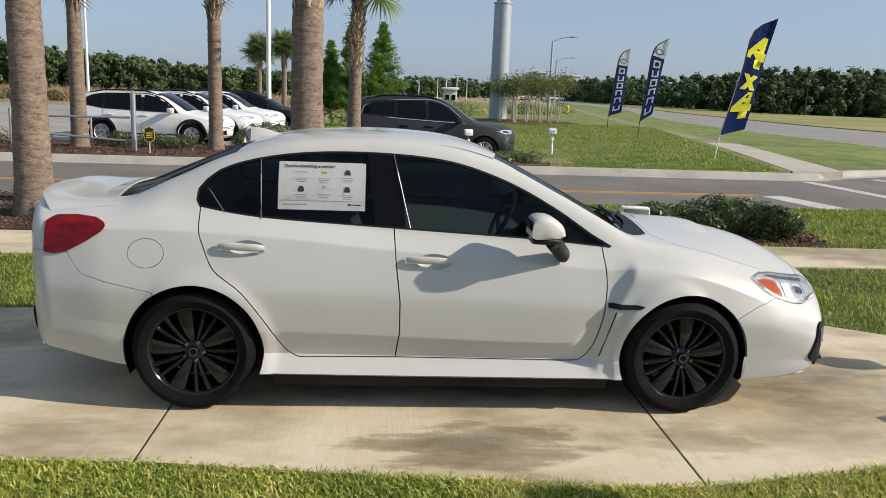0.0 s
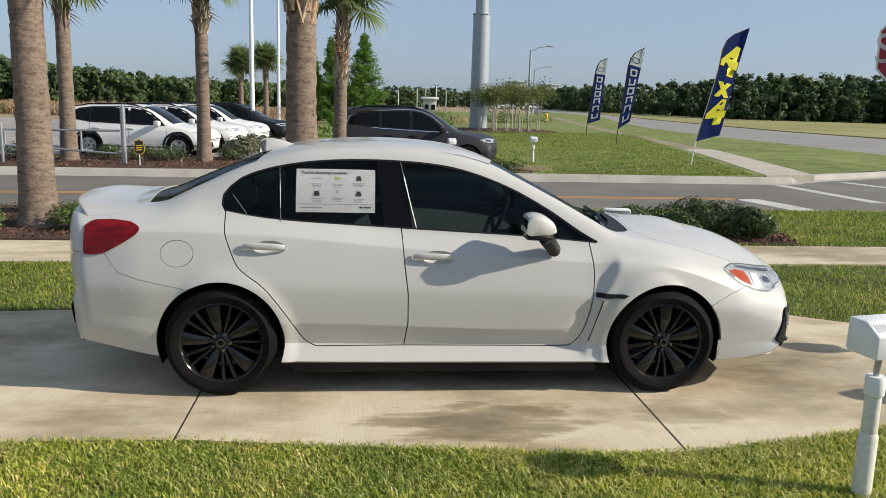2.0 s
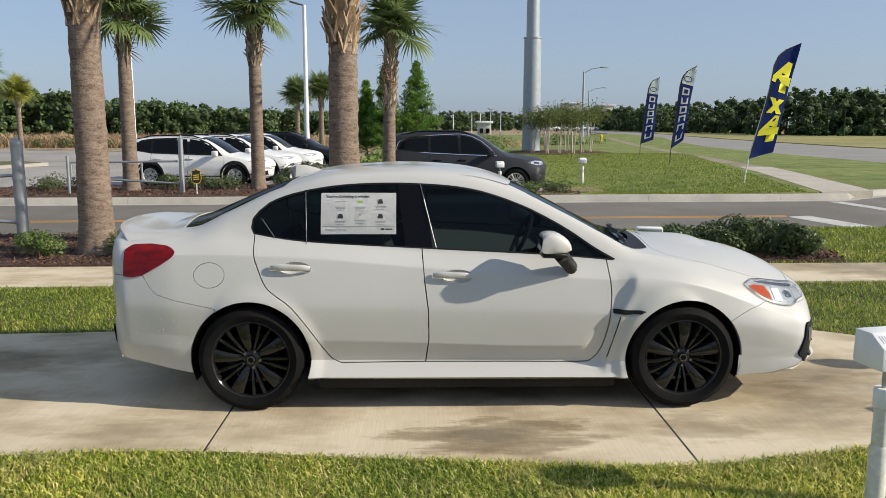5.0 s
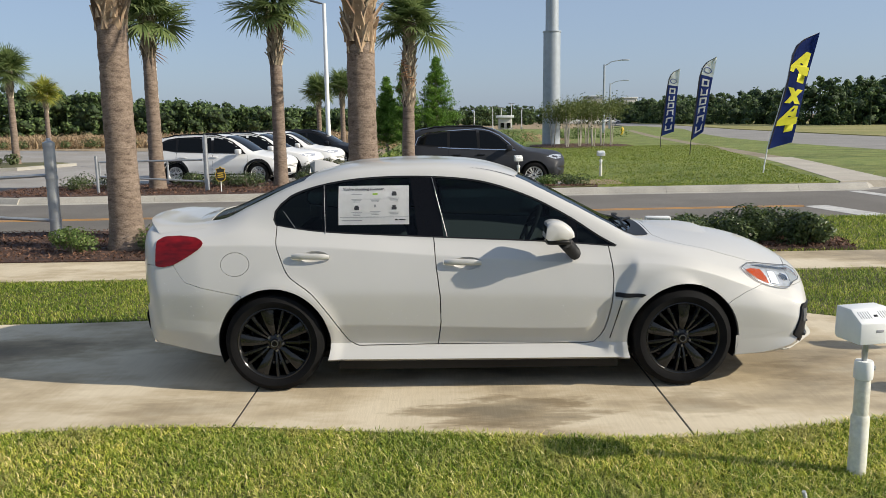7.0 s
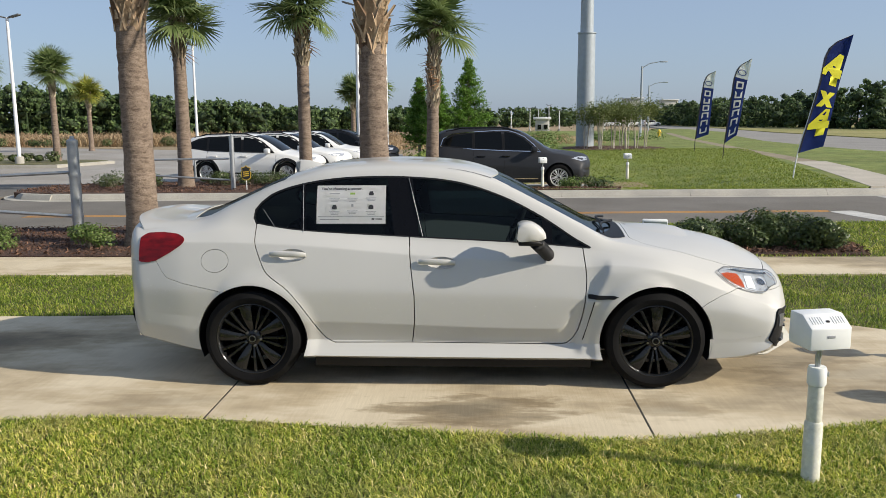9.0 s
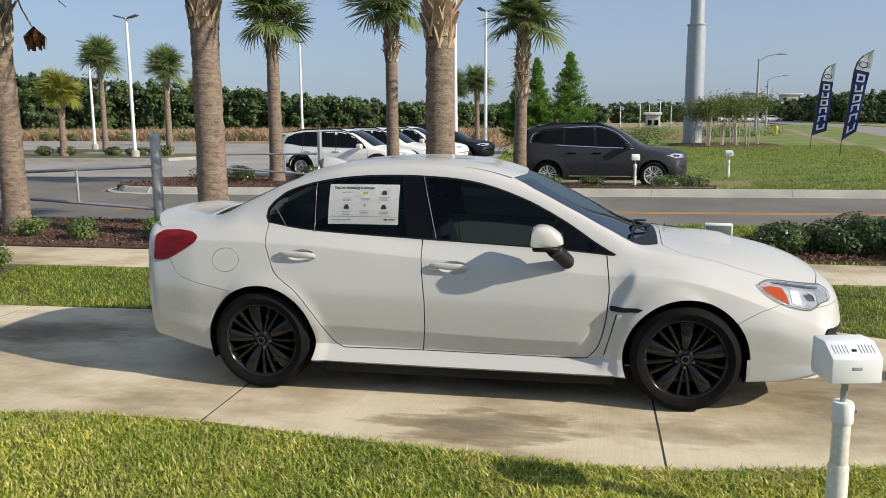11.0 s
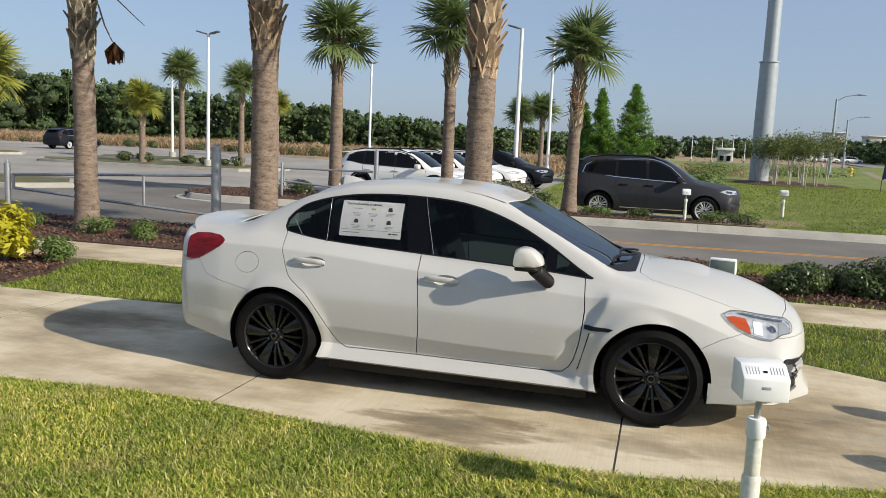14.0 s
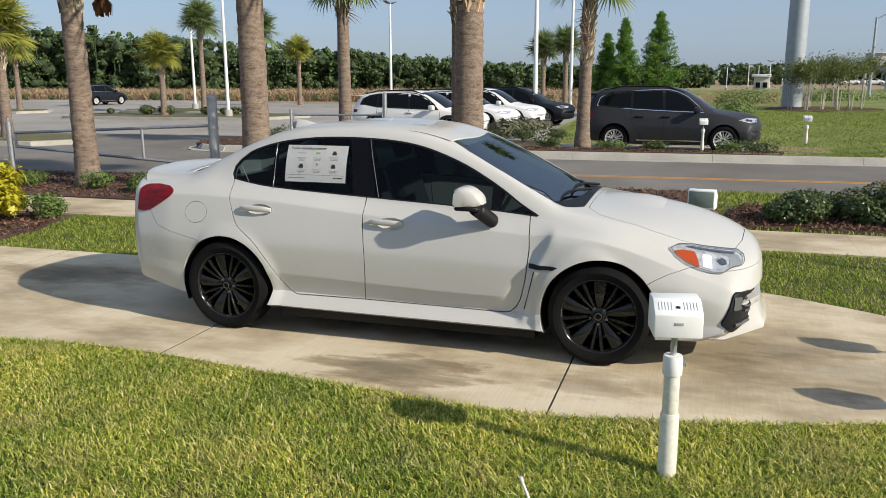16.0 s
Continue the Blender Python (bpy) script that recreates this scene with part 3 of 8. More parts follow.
def kerb_line(name, pts, width, top, label):
    """A kerb with a rounded face, in two-metre lengths."""
    k = thing(name, label, "kerb", kind="structure")
    pts = rounded(pts, 0.5, False)
    run, start = 0.0, 0
    for i in range(1, len(pts)):
        run += (Vector(pts[i]) - Vector(pts[i - 1])).length
        if run > 2.9 or i == len(pts) - 1:
            bm = bmesh.new()
            rows = []
            for j in range(start, i + 1):
                p = Vector(pts[j])
                d = (Vector(pts[min(j + 1, len(pts) - 1)]) - Vector(pts[max(j - 1, 0)])).normalized()
                s = Vector((-d.y, d.x))
                if j == start and start:
                    p = p + d * 0.006
                rows.append([bm.verts.new((*(p + s * o), z)) for o, z in ((0, -0.2), (0, ROAD_Z + 0.004), (0.22, ROAD_Z + 0.012), (0.27, top - 0.05), (0.31, top - 0.008), (0.35, top), (width, top), (width, -0.2))])
            for r0, r1 in zip(rows, rows[1:]):
                for q in range(7):
                    bm.faces.new((r0[q], r1[q], r1[q + 1], r0[q + 1]))
            bm.faces.new(rows[0])
            bm.faces.new(rows[-1][::-1])
            bmesh.ops.recalc_face_normals(bm, faces=bm.faces[:])
            part("kerb_length", bm, M["kerb"], k, "", 30)
            run, start = 0.0, i
    return k


kerb_line("kerb", along(13.25, RK, 9.7, 4, -4, -10.3)[::-1] + [(10.7, 14.2), (11.7, 14.85), (14.0, 16.1), (17.5, 18.35), (19.6, 21.1)], 0.5, 0.03, "pale concrete kerb and gutter along the road")
kerb_line("kerb", [(-2.6, 17.35), (-6, 17.2), (-10.2, 16.9), (-11.9, 15.6), (-12.0, 14.0), (-11.2, 13.0), (-10.3, 12.72)], 0.42, 0.03, "pale concrete kerb round the planted island")

# mulch beds
def mulch_bed(outline, top, label, chips, seed, fall=0.0):
    bed = slab("mulch_bed", outline, top, M["mulch"], label, "planting bed", 0.15)
    for v in bed.data.vertices:
        v.co.z -= fall * smoothstep(14.2, 16.9, v.co.y)
    rng = np.random.default_rng(seed)
    xs, ys = [p[0] for p in outline], [p[1] for p in outline]
    pts = rng.uniform((min(xs), min(ys)), (max(xs), max(ys)), (chips, 2))
    keep = np.zeros(len(pts), bool)
    for (ax, ay), (bx, by) in zip(outline, outline[1:] + outline[:1]):
        with np.errstate(divide="ignore", invalid="ignore"):
            keep ^= ((ay > pts[:, 1]) != (by > pts[:, 1])) & (pts[:, 0] < (bx - ax) * (pts[:, 1] - ay) / (by - ay) + ax)
    pts = pts[keep]
    c = np.c_[pts, np.full(len(pts), top + 0.012) + rng.uniform(0, 0.02, len(pts))]
    c[:, 2] -= [fall * smoothstep(14.2, 16.9, q) for q in c[:, 1]]
    v, f = leaves(rng, c, rng.normal(size=c.shape) * (0.6, 0.6, 0.4) + (0, 0, 1), 0.07, 0.022)
    ob = part_mesh("bark_chips", scatter_mesh(v, f), M["chips"], None, "", 0)
    tagged(ob, "loose shredded bark chips on the bed", "mulch", "", "stuff")
    return bed


M["chips"] = leafy("bark_chip_tones", (0.04, 0.02, 0.014), (0.24, 0.13, 0.09), 4, 0.0, 0.9)
mulch_bed(along(4.34, 0.012, -16, 1.8) + [(2.2, 5.2)] + along(7.45, RK, 2.0, -16), 0.012, "brown bark mulch bed between sidewalk and road", 16000, 3)
mulch_bed([(2.2, 4.46), (5.2, 4.5), (5.35, 5.2), (5.1, 6.2), (2.5, 6.3), (2.25, 5.6)], 0.014, "dark bark mulch under the row of shrubs", 4500, 8)
mulch_bed([(-12, 1.1), (-5.75, 1.3), (-5.65, 1.8), (-6.1, 2.7), (-6.3, 2.92), (-12, 2.85)], 0.012, "brown bark mulch bed with yellow shrubs", 5000, 4)
mulch_bed(rounded([(-10.4, 13.25), (-3.5, 13.65), (-3.2, 15.2), (-4.2, 16.9), (-10.0, 16.6), (-11.5, 15.5), (-11.6, 14.0)], 0.6), 0.04, "brown bark mulch on the planted island", 7000, 5)
_edge = [(-2.6, 13.7), (3.6, 13.98), (3.7, 14.6), (3.3, 15.2), (2.8, 15.9), (1.0, 16.1), (-2.4, 16.1), (-2.5, 15.2), (-2.55, 14.5)]
mulch_bed(_edge, 0.045, "brown bark mulch in front of the parked grey car", 5000, 6, 0.33)
mulch_bed(rounded([(5.6, 39.5), (8.6, 38.4), (10.6, 40), (10.4, 44.5), (7, 46), (5.0, 43)], 1.0), 0.06, "mulch ring under the young trees", 1500, 7)
slab("car_pad", [(-3.0, 17.05), (3.75, 17.0), (3.8, 19.6), (-3.0, 19.6)], -0.275, M["kerb"], "low concrete parking pad on the lawn", "parking pad", 0.2)
for pts, lab in (([(-30.0, 29.2), (-19.0, 29.6), (-18.4, 31.5), (-19.2, 33.8), (-30.0, 32.5)], "a"), ([(-32, 36), (-25, 36), (-24.4, 37.4), (-25.5, 39.4), (-32, 39)], "b"), ([(-46, 32.5), (-37.2, 32.9), (-36.6, 34.4), (-37.6, 35.8), (-46, 35.6)], "c"), ([(-26, 12.6), (-16.6, 13.0), (-15.8, 14.2), (-16.8, 15.4), (-26, 15.2)], "d")):
    outline = rounded(pts, 1.2)
    low_ = 0.0 if lab == "d" else 0.14
    slab("island", grow(outline, 0.25), 0.02 - low_, M["kerb"], "pale kerb round a car park island", "kerb", 0.3)
    slab("island_bed", outline, 0.04 - low_, M["island_bed"], "low planting on a car park island", "planting bed", 0.3)

# ---- cars: one way to build a body, from its main lines ----
def shell(s, nx=120, inset=0.0):
    """A closed car body lofted along x from the lines in s. inset: moved inwards, for the cabin."""
    c = {k: curve_of(v) for k, v in s["lines"].items()}
    x0, x1 = s["ends"]
    hub, rw = s["hub"], s["arch"]
    us = [x0 + (x1 - x0) * (0.5 - 0.5 * math.cos(math.pi * (0.12 + 0.76 * i / (nx - 1)))) for i in range(nx)]
    a, b = us[0], us[-1]
    us = [x0 + (u - a) / (b - a) * (x1 - x0) for u in us]
    us = sorted(set(us + list(s.get("extra", [])) + [x0 + d for d in (0.005, 0.012, 0.022, 0.036)] + [x1 - d for d in (0.005, 0.012, 0.022, 0.036)]))
    counts = s.get("counts", (2, 3, 4, 6, 6, 7, 12, 12))
    bm = bmesh.new()
    rings = []
    for u in us:
        P = [(0.0, c["bottom"](u)), (c["sill_y"](u) - 0.06, c["bottom"](u)), (c["sill_y"](u), c["sill_z"](u)), (c["low_y"](u), c["low_z"](u)),
             (c["side_y"](u), c["side_z"](u)), (c["should_y"](u), c["should_z"](u)), (c["belt_y"](u), c["belt_z"](u)), (c["rail_y"](u), c["rail_z"](u)),
             (0.0, c["top"](u))]
        if "tuck_y" in c:
            P.insert(3, (c["tuck_y"](u), c["tuck_z"](u)))
        last = len(P) - 1
        prof = []
        for i in range(last):
            p0, p1, p2, p3 = (np.array(P[min(max(j, 0), last)]) for j in (i - 1, i, i + 1, i + 2))
            if i == last - 1:
                p3 = np.array((-P[last - 1][0], P[last - 1][1]))
            ten = s.get("tension", (0, 0, 0.4, 0.6, 0.8, 0.28, 0.5, 0.6, 1.0))
            L = np.linalg.norm(p2 - p1)
            t1 = (p2 - p0) / (np.linalg.norm(p2 - p0) + 1e-6) * L * ten[i]
            t2 = (p3 - p1) / (np.linalg.norm(p3 - p1) + 1e-6) * L * ten[i + 1]
            if i == last - 1:
                t2 = np.array((-L, 0.0))
            if i == 0:
                t1 = p2 - p1
                t2 = p2 - p1
            for q in range(counts[i]):
                t = q / counts[i]
                prof.append((2 * t ** 3 - 3 * t * t + 1) * p1 + (t ** 3 - 2 * t * t + t) * t1 + (-2 * t ** 3 + 3 * t * t) * p2 + (t ** 3 - t * t) * t2)
        prof.append(np.array(P[last]))
        # the ends close by squeezing the section
        sq = 1.0
        for e, d in ((x0, s["round"][0]), (x1, s["round"][1])):
            r = 1 - abs(u - e) / d
            if r > 0:
                sq = min(sq, (1 - min(r, 0.999) ** s.get("blunt", 4)) ** (1 / s.get("blunt", 4)))
        zc = s["nose_z"][1] if u > 0 else s["nose_z"][0]
        ring = []
        for j, (y, z) in enumerate(prof):
            z = zc + (z - zc) * sq
            y = y * (0.9 + 0.1 * sq)
            # arches swell outwards
            if y > 0.6:
                for hx in hub:
                    r = math.hypot(u - hx, z - s["hub_z"])
                    y += s["flare"] * (1 - smoothstep(rw + 0.025, rw + 0.075, r)) * smoothstep(-0.3, 0.0, r - rw)
                if "step" in s:
                    w = float(np.interp(z, (0.32, 0.59, 0.66, 0.82), (0.852, 0.921, 0.962, 1.045)))
                    y += s["step"] * smoothstep(w - 0.06, w + 0.004, u) * (1 - smoothstep(1.05, 1.75, u)) * smoothstep(0.22, 0.30, z) * (1 - smoothstep(0.77, 0.86, z))
            if inset:
                y = max(0.0, y - inset)
                z = max(s["floor"], z - inset * (0.6 if y < 0.5 else 0.9))
            x = u
            k = min(abs(y) / 0.88, 1.1)
            x -= s["bow"][1] * (1 - s.get("square", 0.0) * smoothstep(0.66, 0.52, z)) * smoothstep(0.9, x1, u) * k ** s.get("bow_p", 2.4)
            x += s["bow"][0] * smoothstep(-1.2, x0, u) * k ** 3.0
            ring.append((x, y, z))
        full = [bm.verts.new((x, -y, z)) for x, y, z in ring] + [bm.verts.new((x, y, z)) for x, y, z in ring[-2:0:-1]]
        rings.append(full)
    n = len(rings[0])
    for r0, r1 in zip(rings, rings[1:]):
        for k in range(n):
            bm.faces.new((r0[k], r0[(k + 1) % n], r1[(k + 1) % n], r1[k]))
    bm.faces.new(rings[0])
    bm.faces.new(rings[-1][::-1])
    bmesh.ops.remove_doubles(bm, verts=bm.verts[:], dist=1e-5)
    bmesh.ops.recalc_face_normals(bm, faces=bm.faces[:])
    return bm


def cabin_solid(s, x0, x1):
    """The hollow inside a body, a little within its skin."""
    c = {k: curve_of(v) for k, v in s["lines"].items()}
    bm = bmesh.new()
    rings = []
    for u in np.linspace(x0, x1, 34):
        f = s["floor"] + 0.37 * smoothstep(-0.82, -0.95, u) + 0.27 * smoothstep(0.80, 0.92, u)
        half = [(0.0, f), (c["belt_y"](u) - 0.05, f), (c["belt_y"](u) - 0.035, c["belt_z"](u) - 0.05), (c["belt_y"](u) - 0.03, c["belt_z"](u)), (c["rail_y"](u) - 0.03, c["rail_z"](u) - 0.045), (c["rail_y"](u) * 0.6, c["top"](u) - 0.055), (0.0, c["top"](u) - 0.04)]
        rings.append([bm.verts.new((u, -y, z)) for y, z in half] + [bm.verts.new((u, y, z)) for y, z in half[-2:0:-1]])
    n = len(rings[0])
    for r0, r1 in zip(rings, rings[1:]):
        for k in range(n):
            bm.faces.new((r0[k], r0[(k + 1) % n], r1[(k + 1) % n], r1[k]))
    bm.faces.new(rings[0])
    bm.faces.new(rings[-1][::-1])
    bmesh.ops.triangulate(bm, faces=bm.faces[:])
    bmesh.ops.recalc_face_normals(bm, faces=bm.faces[:])
    return bm


def edged(pts, step=0.02, r=0.012):
    """A closed line of straight runs with small rounded corners."""
    out, k = [], len(pts)
    for i in range(k):
        a, p, b = Vector(pts[i - 1]), Vector(pts[i]), Vector(pts[(i + 1) % k])
        q = min(r, (p - a).length * 0.45, (b - p).length * 0.45)
        p0, p1 = p + (a - p).normalized() * q, p + (b - p).normalized() * q
        out += [tuple(p0), tuple(0.25 * p0 + 0.5 * p + 0.25 * p1), tuple(p1)]
        nxt = b + (p - b).normalized() * min(r, (b - p).length * 0.45)
        n = int((nxt - p1).length / step)
        out += [tuple(p1.lerp(nxt, j / n)) for j in range(1, n)]
    return out


def on_side(tree, x, z, off, far=-1.6):
    """The point of the near body side at (x, z), moved outwards by off."""
    hit = tree.ray_cast(Vector((x, far, z)), Vector((0, 1, 0)))
    if hit[0] is None:
        return Vector((x, -0.6 - off, z)), Vector((0, -1, 0))
    n = hit[1] if hit[1].y < 0 else -hit[1]
    return hit[0] + n * off, n


def on_skin(tree, frame_, a, z, off):
    """As on_side, looking along any level direction: frame_ is (origin, across, into)."""
    o, across, into = frame_
    start = o + across * a + Vector((0, 0, z)) - into * 2
    hit = tree.ray_cast(start, into)
    if hit[0] is None:
        return start + into * 2, -into
    n = hit[1] if hit[1].dot(into) < 0 else -hit[1]
    return hit[0] + n * off, n


SIDE = (Vector((0, 0, 0)), Vector((1, 0, 0)), Vector((0, 1, 0)))
FRONT = (Vector((0, 0, 0)), Vector((0, 1, 0)), Vector((-1, 0, 0)))
CORNER = (Vector((2.08, -0.70, 0)), Vector((0.72, 0.69, 0)), Vector((-0.69, 0.72, 0)))


def patch(tree, outline, off, thick=0.0, step=0.04, way=SIDE):
    """A sheet that follows the skin inside an outline; thick: with a turned-in rim."""
    bm = prism(outline, 0.0, 1.0, "y")
    lid = [f for f in bm.faces if all(abs(v.co.y) < 1e-6 for v in f.verts)]
    bmesh.ops.delete(bm, geom=[f for f in bm.faces if f not in lid], context="FACES")
    bmesh.ops.delete(bm, geom=[v for v in bm.verts if not v.link_faces], context="VERTS")
    xs, zs = [p[0] for p in outline], [p[1] for p in outline]
    for axis, lo, hi in ((0, min(xs), max(xs)), (2, min(zs), max(zs))):
        k = max(1, int((hi - lo) / step))
        for i in range(1, k):
            co, no = Vector((0, 0, 0)), Vector((0, 0, 0))
            co[axis], no[axis] = lo + (hi - lo) * i / k, 1
            bmesh.ops.bisect_plane(bm, geom=bm.verts[:] + bm.edges[:] + bm.faces[:], plane_co=co, plane_no=no, dist=1e-6)
    for v in bm.verts:
        v.co = on_skin(tree, way, v.co.x, v.co.z, off)[0]
    bmesh.ops.recalc_face_normals(bm, faces=bm.faces[:])
    if sum(f.normal.dot(way[2]) for f in bm.faces) > 0:
        bmesh.ops.reverse_faces(bm, faces=bm.faces[:])
    if thick:
        rim = bmesh.ops.extrude_edge_only(bm, edges=[e for e in bm.edges if e.is_boundary])
        for v in rim["geom"]:
            if isinstance(v, bmesh.types.BMVert):
                v.co += way[2] * thick
    return bm


def both_sides(name, bm, mat, parent, label="", smooth=35.0):
    """A part on the near side and its mirror on the far side."""
    me = bpy.data.meshes.new(name)
    bm.to_mesh(me)
    bm.free()
    far = mirrored(me)
    a = part_mesh(name, me, mat, parent, label, smooth)
    b = part_mesh(name, far, mat, parent, label, smooth)
    return a, b


def tree_of(me):
    from mathutils.bvhtree import BVHTree
    bm = bmesh.new()
    bm.from_mesh(me)
    t = BVHTree.FromBMesh(bm)
    bm.free()
    return t


def wheel_meshes(R, rim_r, width, wide, pairs, style):
    """Tyre, rim, disc and hub cap of a wheel about the origin, its face towards -y."""
    out = {}
    bm = bmesh.new()
    h = width / 2
    lathe(bm, [(rim_r - 0.004, -h + 0.012), (rim_r + 0.008, -h + 0.004), (rim_r + 0.03, -h - 0.004), ((R + rim_r) / 2, -h - 0.006), (R - 0.03, -h + 0.004), (R - 0.008, -h + 0.02),
               (R, -h + 0.045), (R + 0.001, 0), (R, h - 0.045), (R - 0.012, h - 0.016), (rim_r, h - 0.005), (rim_r - 0.01, 0)], 64, closed=True)
    out["tyre"] = bm
    bm = bmesh.new()
    f = -h + 0.012
    lathe(bm, [(rim_r - 0.006, f - 0.004), (rim_r + 0.004, f), (rim_r - 0.002, f + 0.02), (rim_r - 0.012, f + 0.05), (rim_r - 0.03, h - 0.02), (rim_r - 0.045, h - 0.02), (rim_r - 0.022, f + 0.04), (rim_r - 0.016, f + 0.006)], 64, closed=True)

    def spoke(ang, w0, w1, bend=0.0):
        r0, r1 = 0.045, rim_r - 0.010
        vs = []
        for t in np.linspace(0, 1, 7):
            r = r0 + (r1 - r0) * t
            w = w0 + (w1 - w0) * t
            y = f + 0.006 + 0.022 * (1 - t) ** 1.5 - 0.012 * math.sin(math.pi * t) + 0.004
            row = []
            for sx, dy in ((-1, 0.034), (-0.85, 0.006), (-0.5, 0.0), (0.5, 0.0), (0.85, 0.006), (1, 0.034)):
                o = sx * w / 2 + bend * t
                row.append(bm.verts.new((r * math.cos(ang) - o * math.sin(ang), y + dy, r * math.sin(ang) + o * math.cos(ang))))
            vs.append(row)
        for a, b in zip(vs, vs[1:]):
            for k in range(5):
                bm.faces.new((a[k], a[k + 1], b[k + 1], b[k]))
    for k in range(5):
        a = math.pi / 2 + k * math.tau / 5 + style
        spoke(a, wide[0], wide[1])
        for sgn in (-1, 1):
            spoke(a + math.tau / 10 + sgn * pairs[2], pairs[0], pairs[1], sgn * pairs[3])
    lathe(bm, [(0.0005, f + 0.022), (0.036, f + 0.022), (0.058, f + 0.036), (0.068, f + 0.056), (0.0005, f + 0.056)], 32)
    bmesh.ops.recalc_face_normals(bm, faces=bm.faces[:])
    out["rim"] = bm
    bm = bmesh.new()
    lathe(bm, [(0.0005, f + 0.004), (0.022, f + 0.004), (0.029, f + 0.008), (0.031, f + 0.018), (0.0005, f + 0.018)], 24)
    out["hub_cap"] = bm
    bm = bmesh.new()
    lathe(bm, [(0.018, f + 0.0015), (0.0235, f + 0.0015), (0.0235, f + 0.005), (0.018, f + 0.005)], 24, closed=True)
    out["cap_ring"] = bm
    for k in range(5):
        bm = bmesh.new()
        a = math.pi / 2 + (k + 0.5) * math.tau / 5 + style
        m = Matrix.Translation((0.052 * math.cos(a), f + 0.022, 0.052 * math.sin(a))) @ Matrix.Rotation(math.pi / 2, 4, "X")
        bmesh.ops.create_cone(bm, cap_ends=True, segments=6, radius1=0.0105, radius2=0.008, depth=0.022, matrix=m)
        out["lug_nut%d" % k] = bm
    bm = bmesh.new()
    lathe(bm, [(0.07, 0.0), (0.148, 0.0), (0.148, 0.02), (0.07, 0.02)], 40, closed=True)
    out["brake_disc"] = bm
    bm = bmesh.new()
    for k in range(9):
        a0, a1 = radians(150 + k * 8), radians(150 + k * 8 + 8)
        q = [(0.1, a0), (0.165, a0), (0.165, a1), (0.1, a1)]
        lo = [bm.verts.new((r * math.cos(a), -0.02, r * math.sin(a))) for r, a in q]
        hi = [bm.verts.new((r * math.cos(a), 0.04, r * math.sin(a))) for r, a in q]
        for i in range(4):
            bm.faces.new((lo[i], lo[(i + 1) % 4], hi[(i + 1) % 4], hi[i]))
        bm.faces.new(lo[::-1])
        bm.faces.new(hi)
    out["brake_caliper"] = bm
    return out


def add_wheels(car, s, R, rim_r, width, y, face, wide=(0.05, 0.085), pairs=(0.018, 0.026, 0.16, 0.012), cap=None, styles=(0.3, 0.12)):
    """Four wheels, each with its parts, standing on z = 0."""
    for hx, st in zip(s["hub"], styles):
        data = None
        for sgn in (1, -1):
            if data is None:
                data = {}
                for k, bm in wheel_meshes(R, rim_r, width, wide, pairs, st).items():
                    me = bpy.data.meshes.new(k)
                    bm.to_mesh(me)
                    bm.free()
                    data[k] = me
            turn = pose(hx, -y * sgn, s["hub_z"], 0, 0, 0 if sgn == 1 else 180)
            tyre = part_mesh("wheel", data["tyre"], M["rubber"], car, "black rubber tyre")
            tyre.matrix_local = turn
            for k, mat in (("rim", face), ("hub_cap", cap or M["rim_black"]), ("cap_ring", M["nut_grey"]), ("brake_disc", M["black_trim"]), ("brake_caliper", M["black_trim"])):
                part_mesh(k, data[k], mat, tyre)
            for k in range(5):
                part_mesh("lug_nut", data["lug_nut%d" % k], M["nut_grey"], tyre)


def seat(x, y, parent):
    bm = bmesh.new()
    box(bm, x - 0.27, y - 0.25, 0.36, x + 0.26, y + 0.25, 0.54, 0.05)
    back = 0.66 if x > -0.5 else 0.50
    box(bm, -0.06, y - 0.24, 0.0, 0.07, y + 0.24, back, 0.05, Matrix.Translation((x - 0.26, 0, 0.5)) @ Matrix.Rotation(radians(-18), 4, "Y"))
    if x > -0.5:
        box(bm, -0.045, y - 0.13, 0.68, 0.05, y + 0.13, 0.84, 0.04, Matrix.Translation((x - 0.26, 0, 0.5)) @ Matrix.Rotation(radians(-14), 4, "Y"))
    return part("seat", bm, M["dull_cloth"], parent)


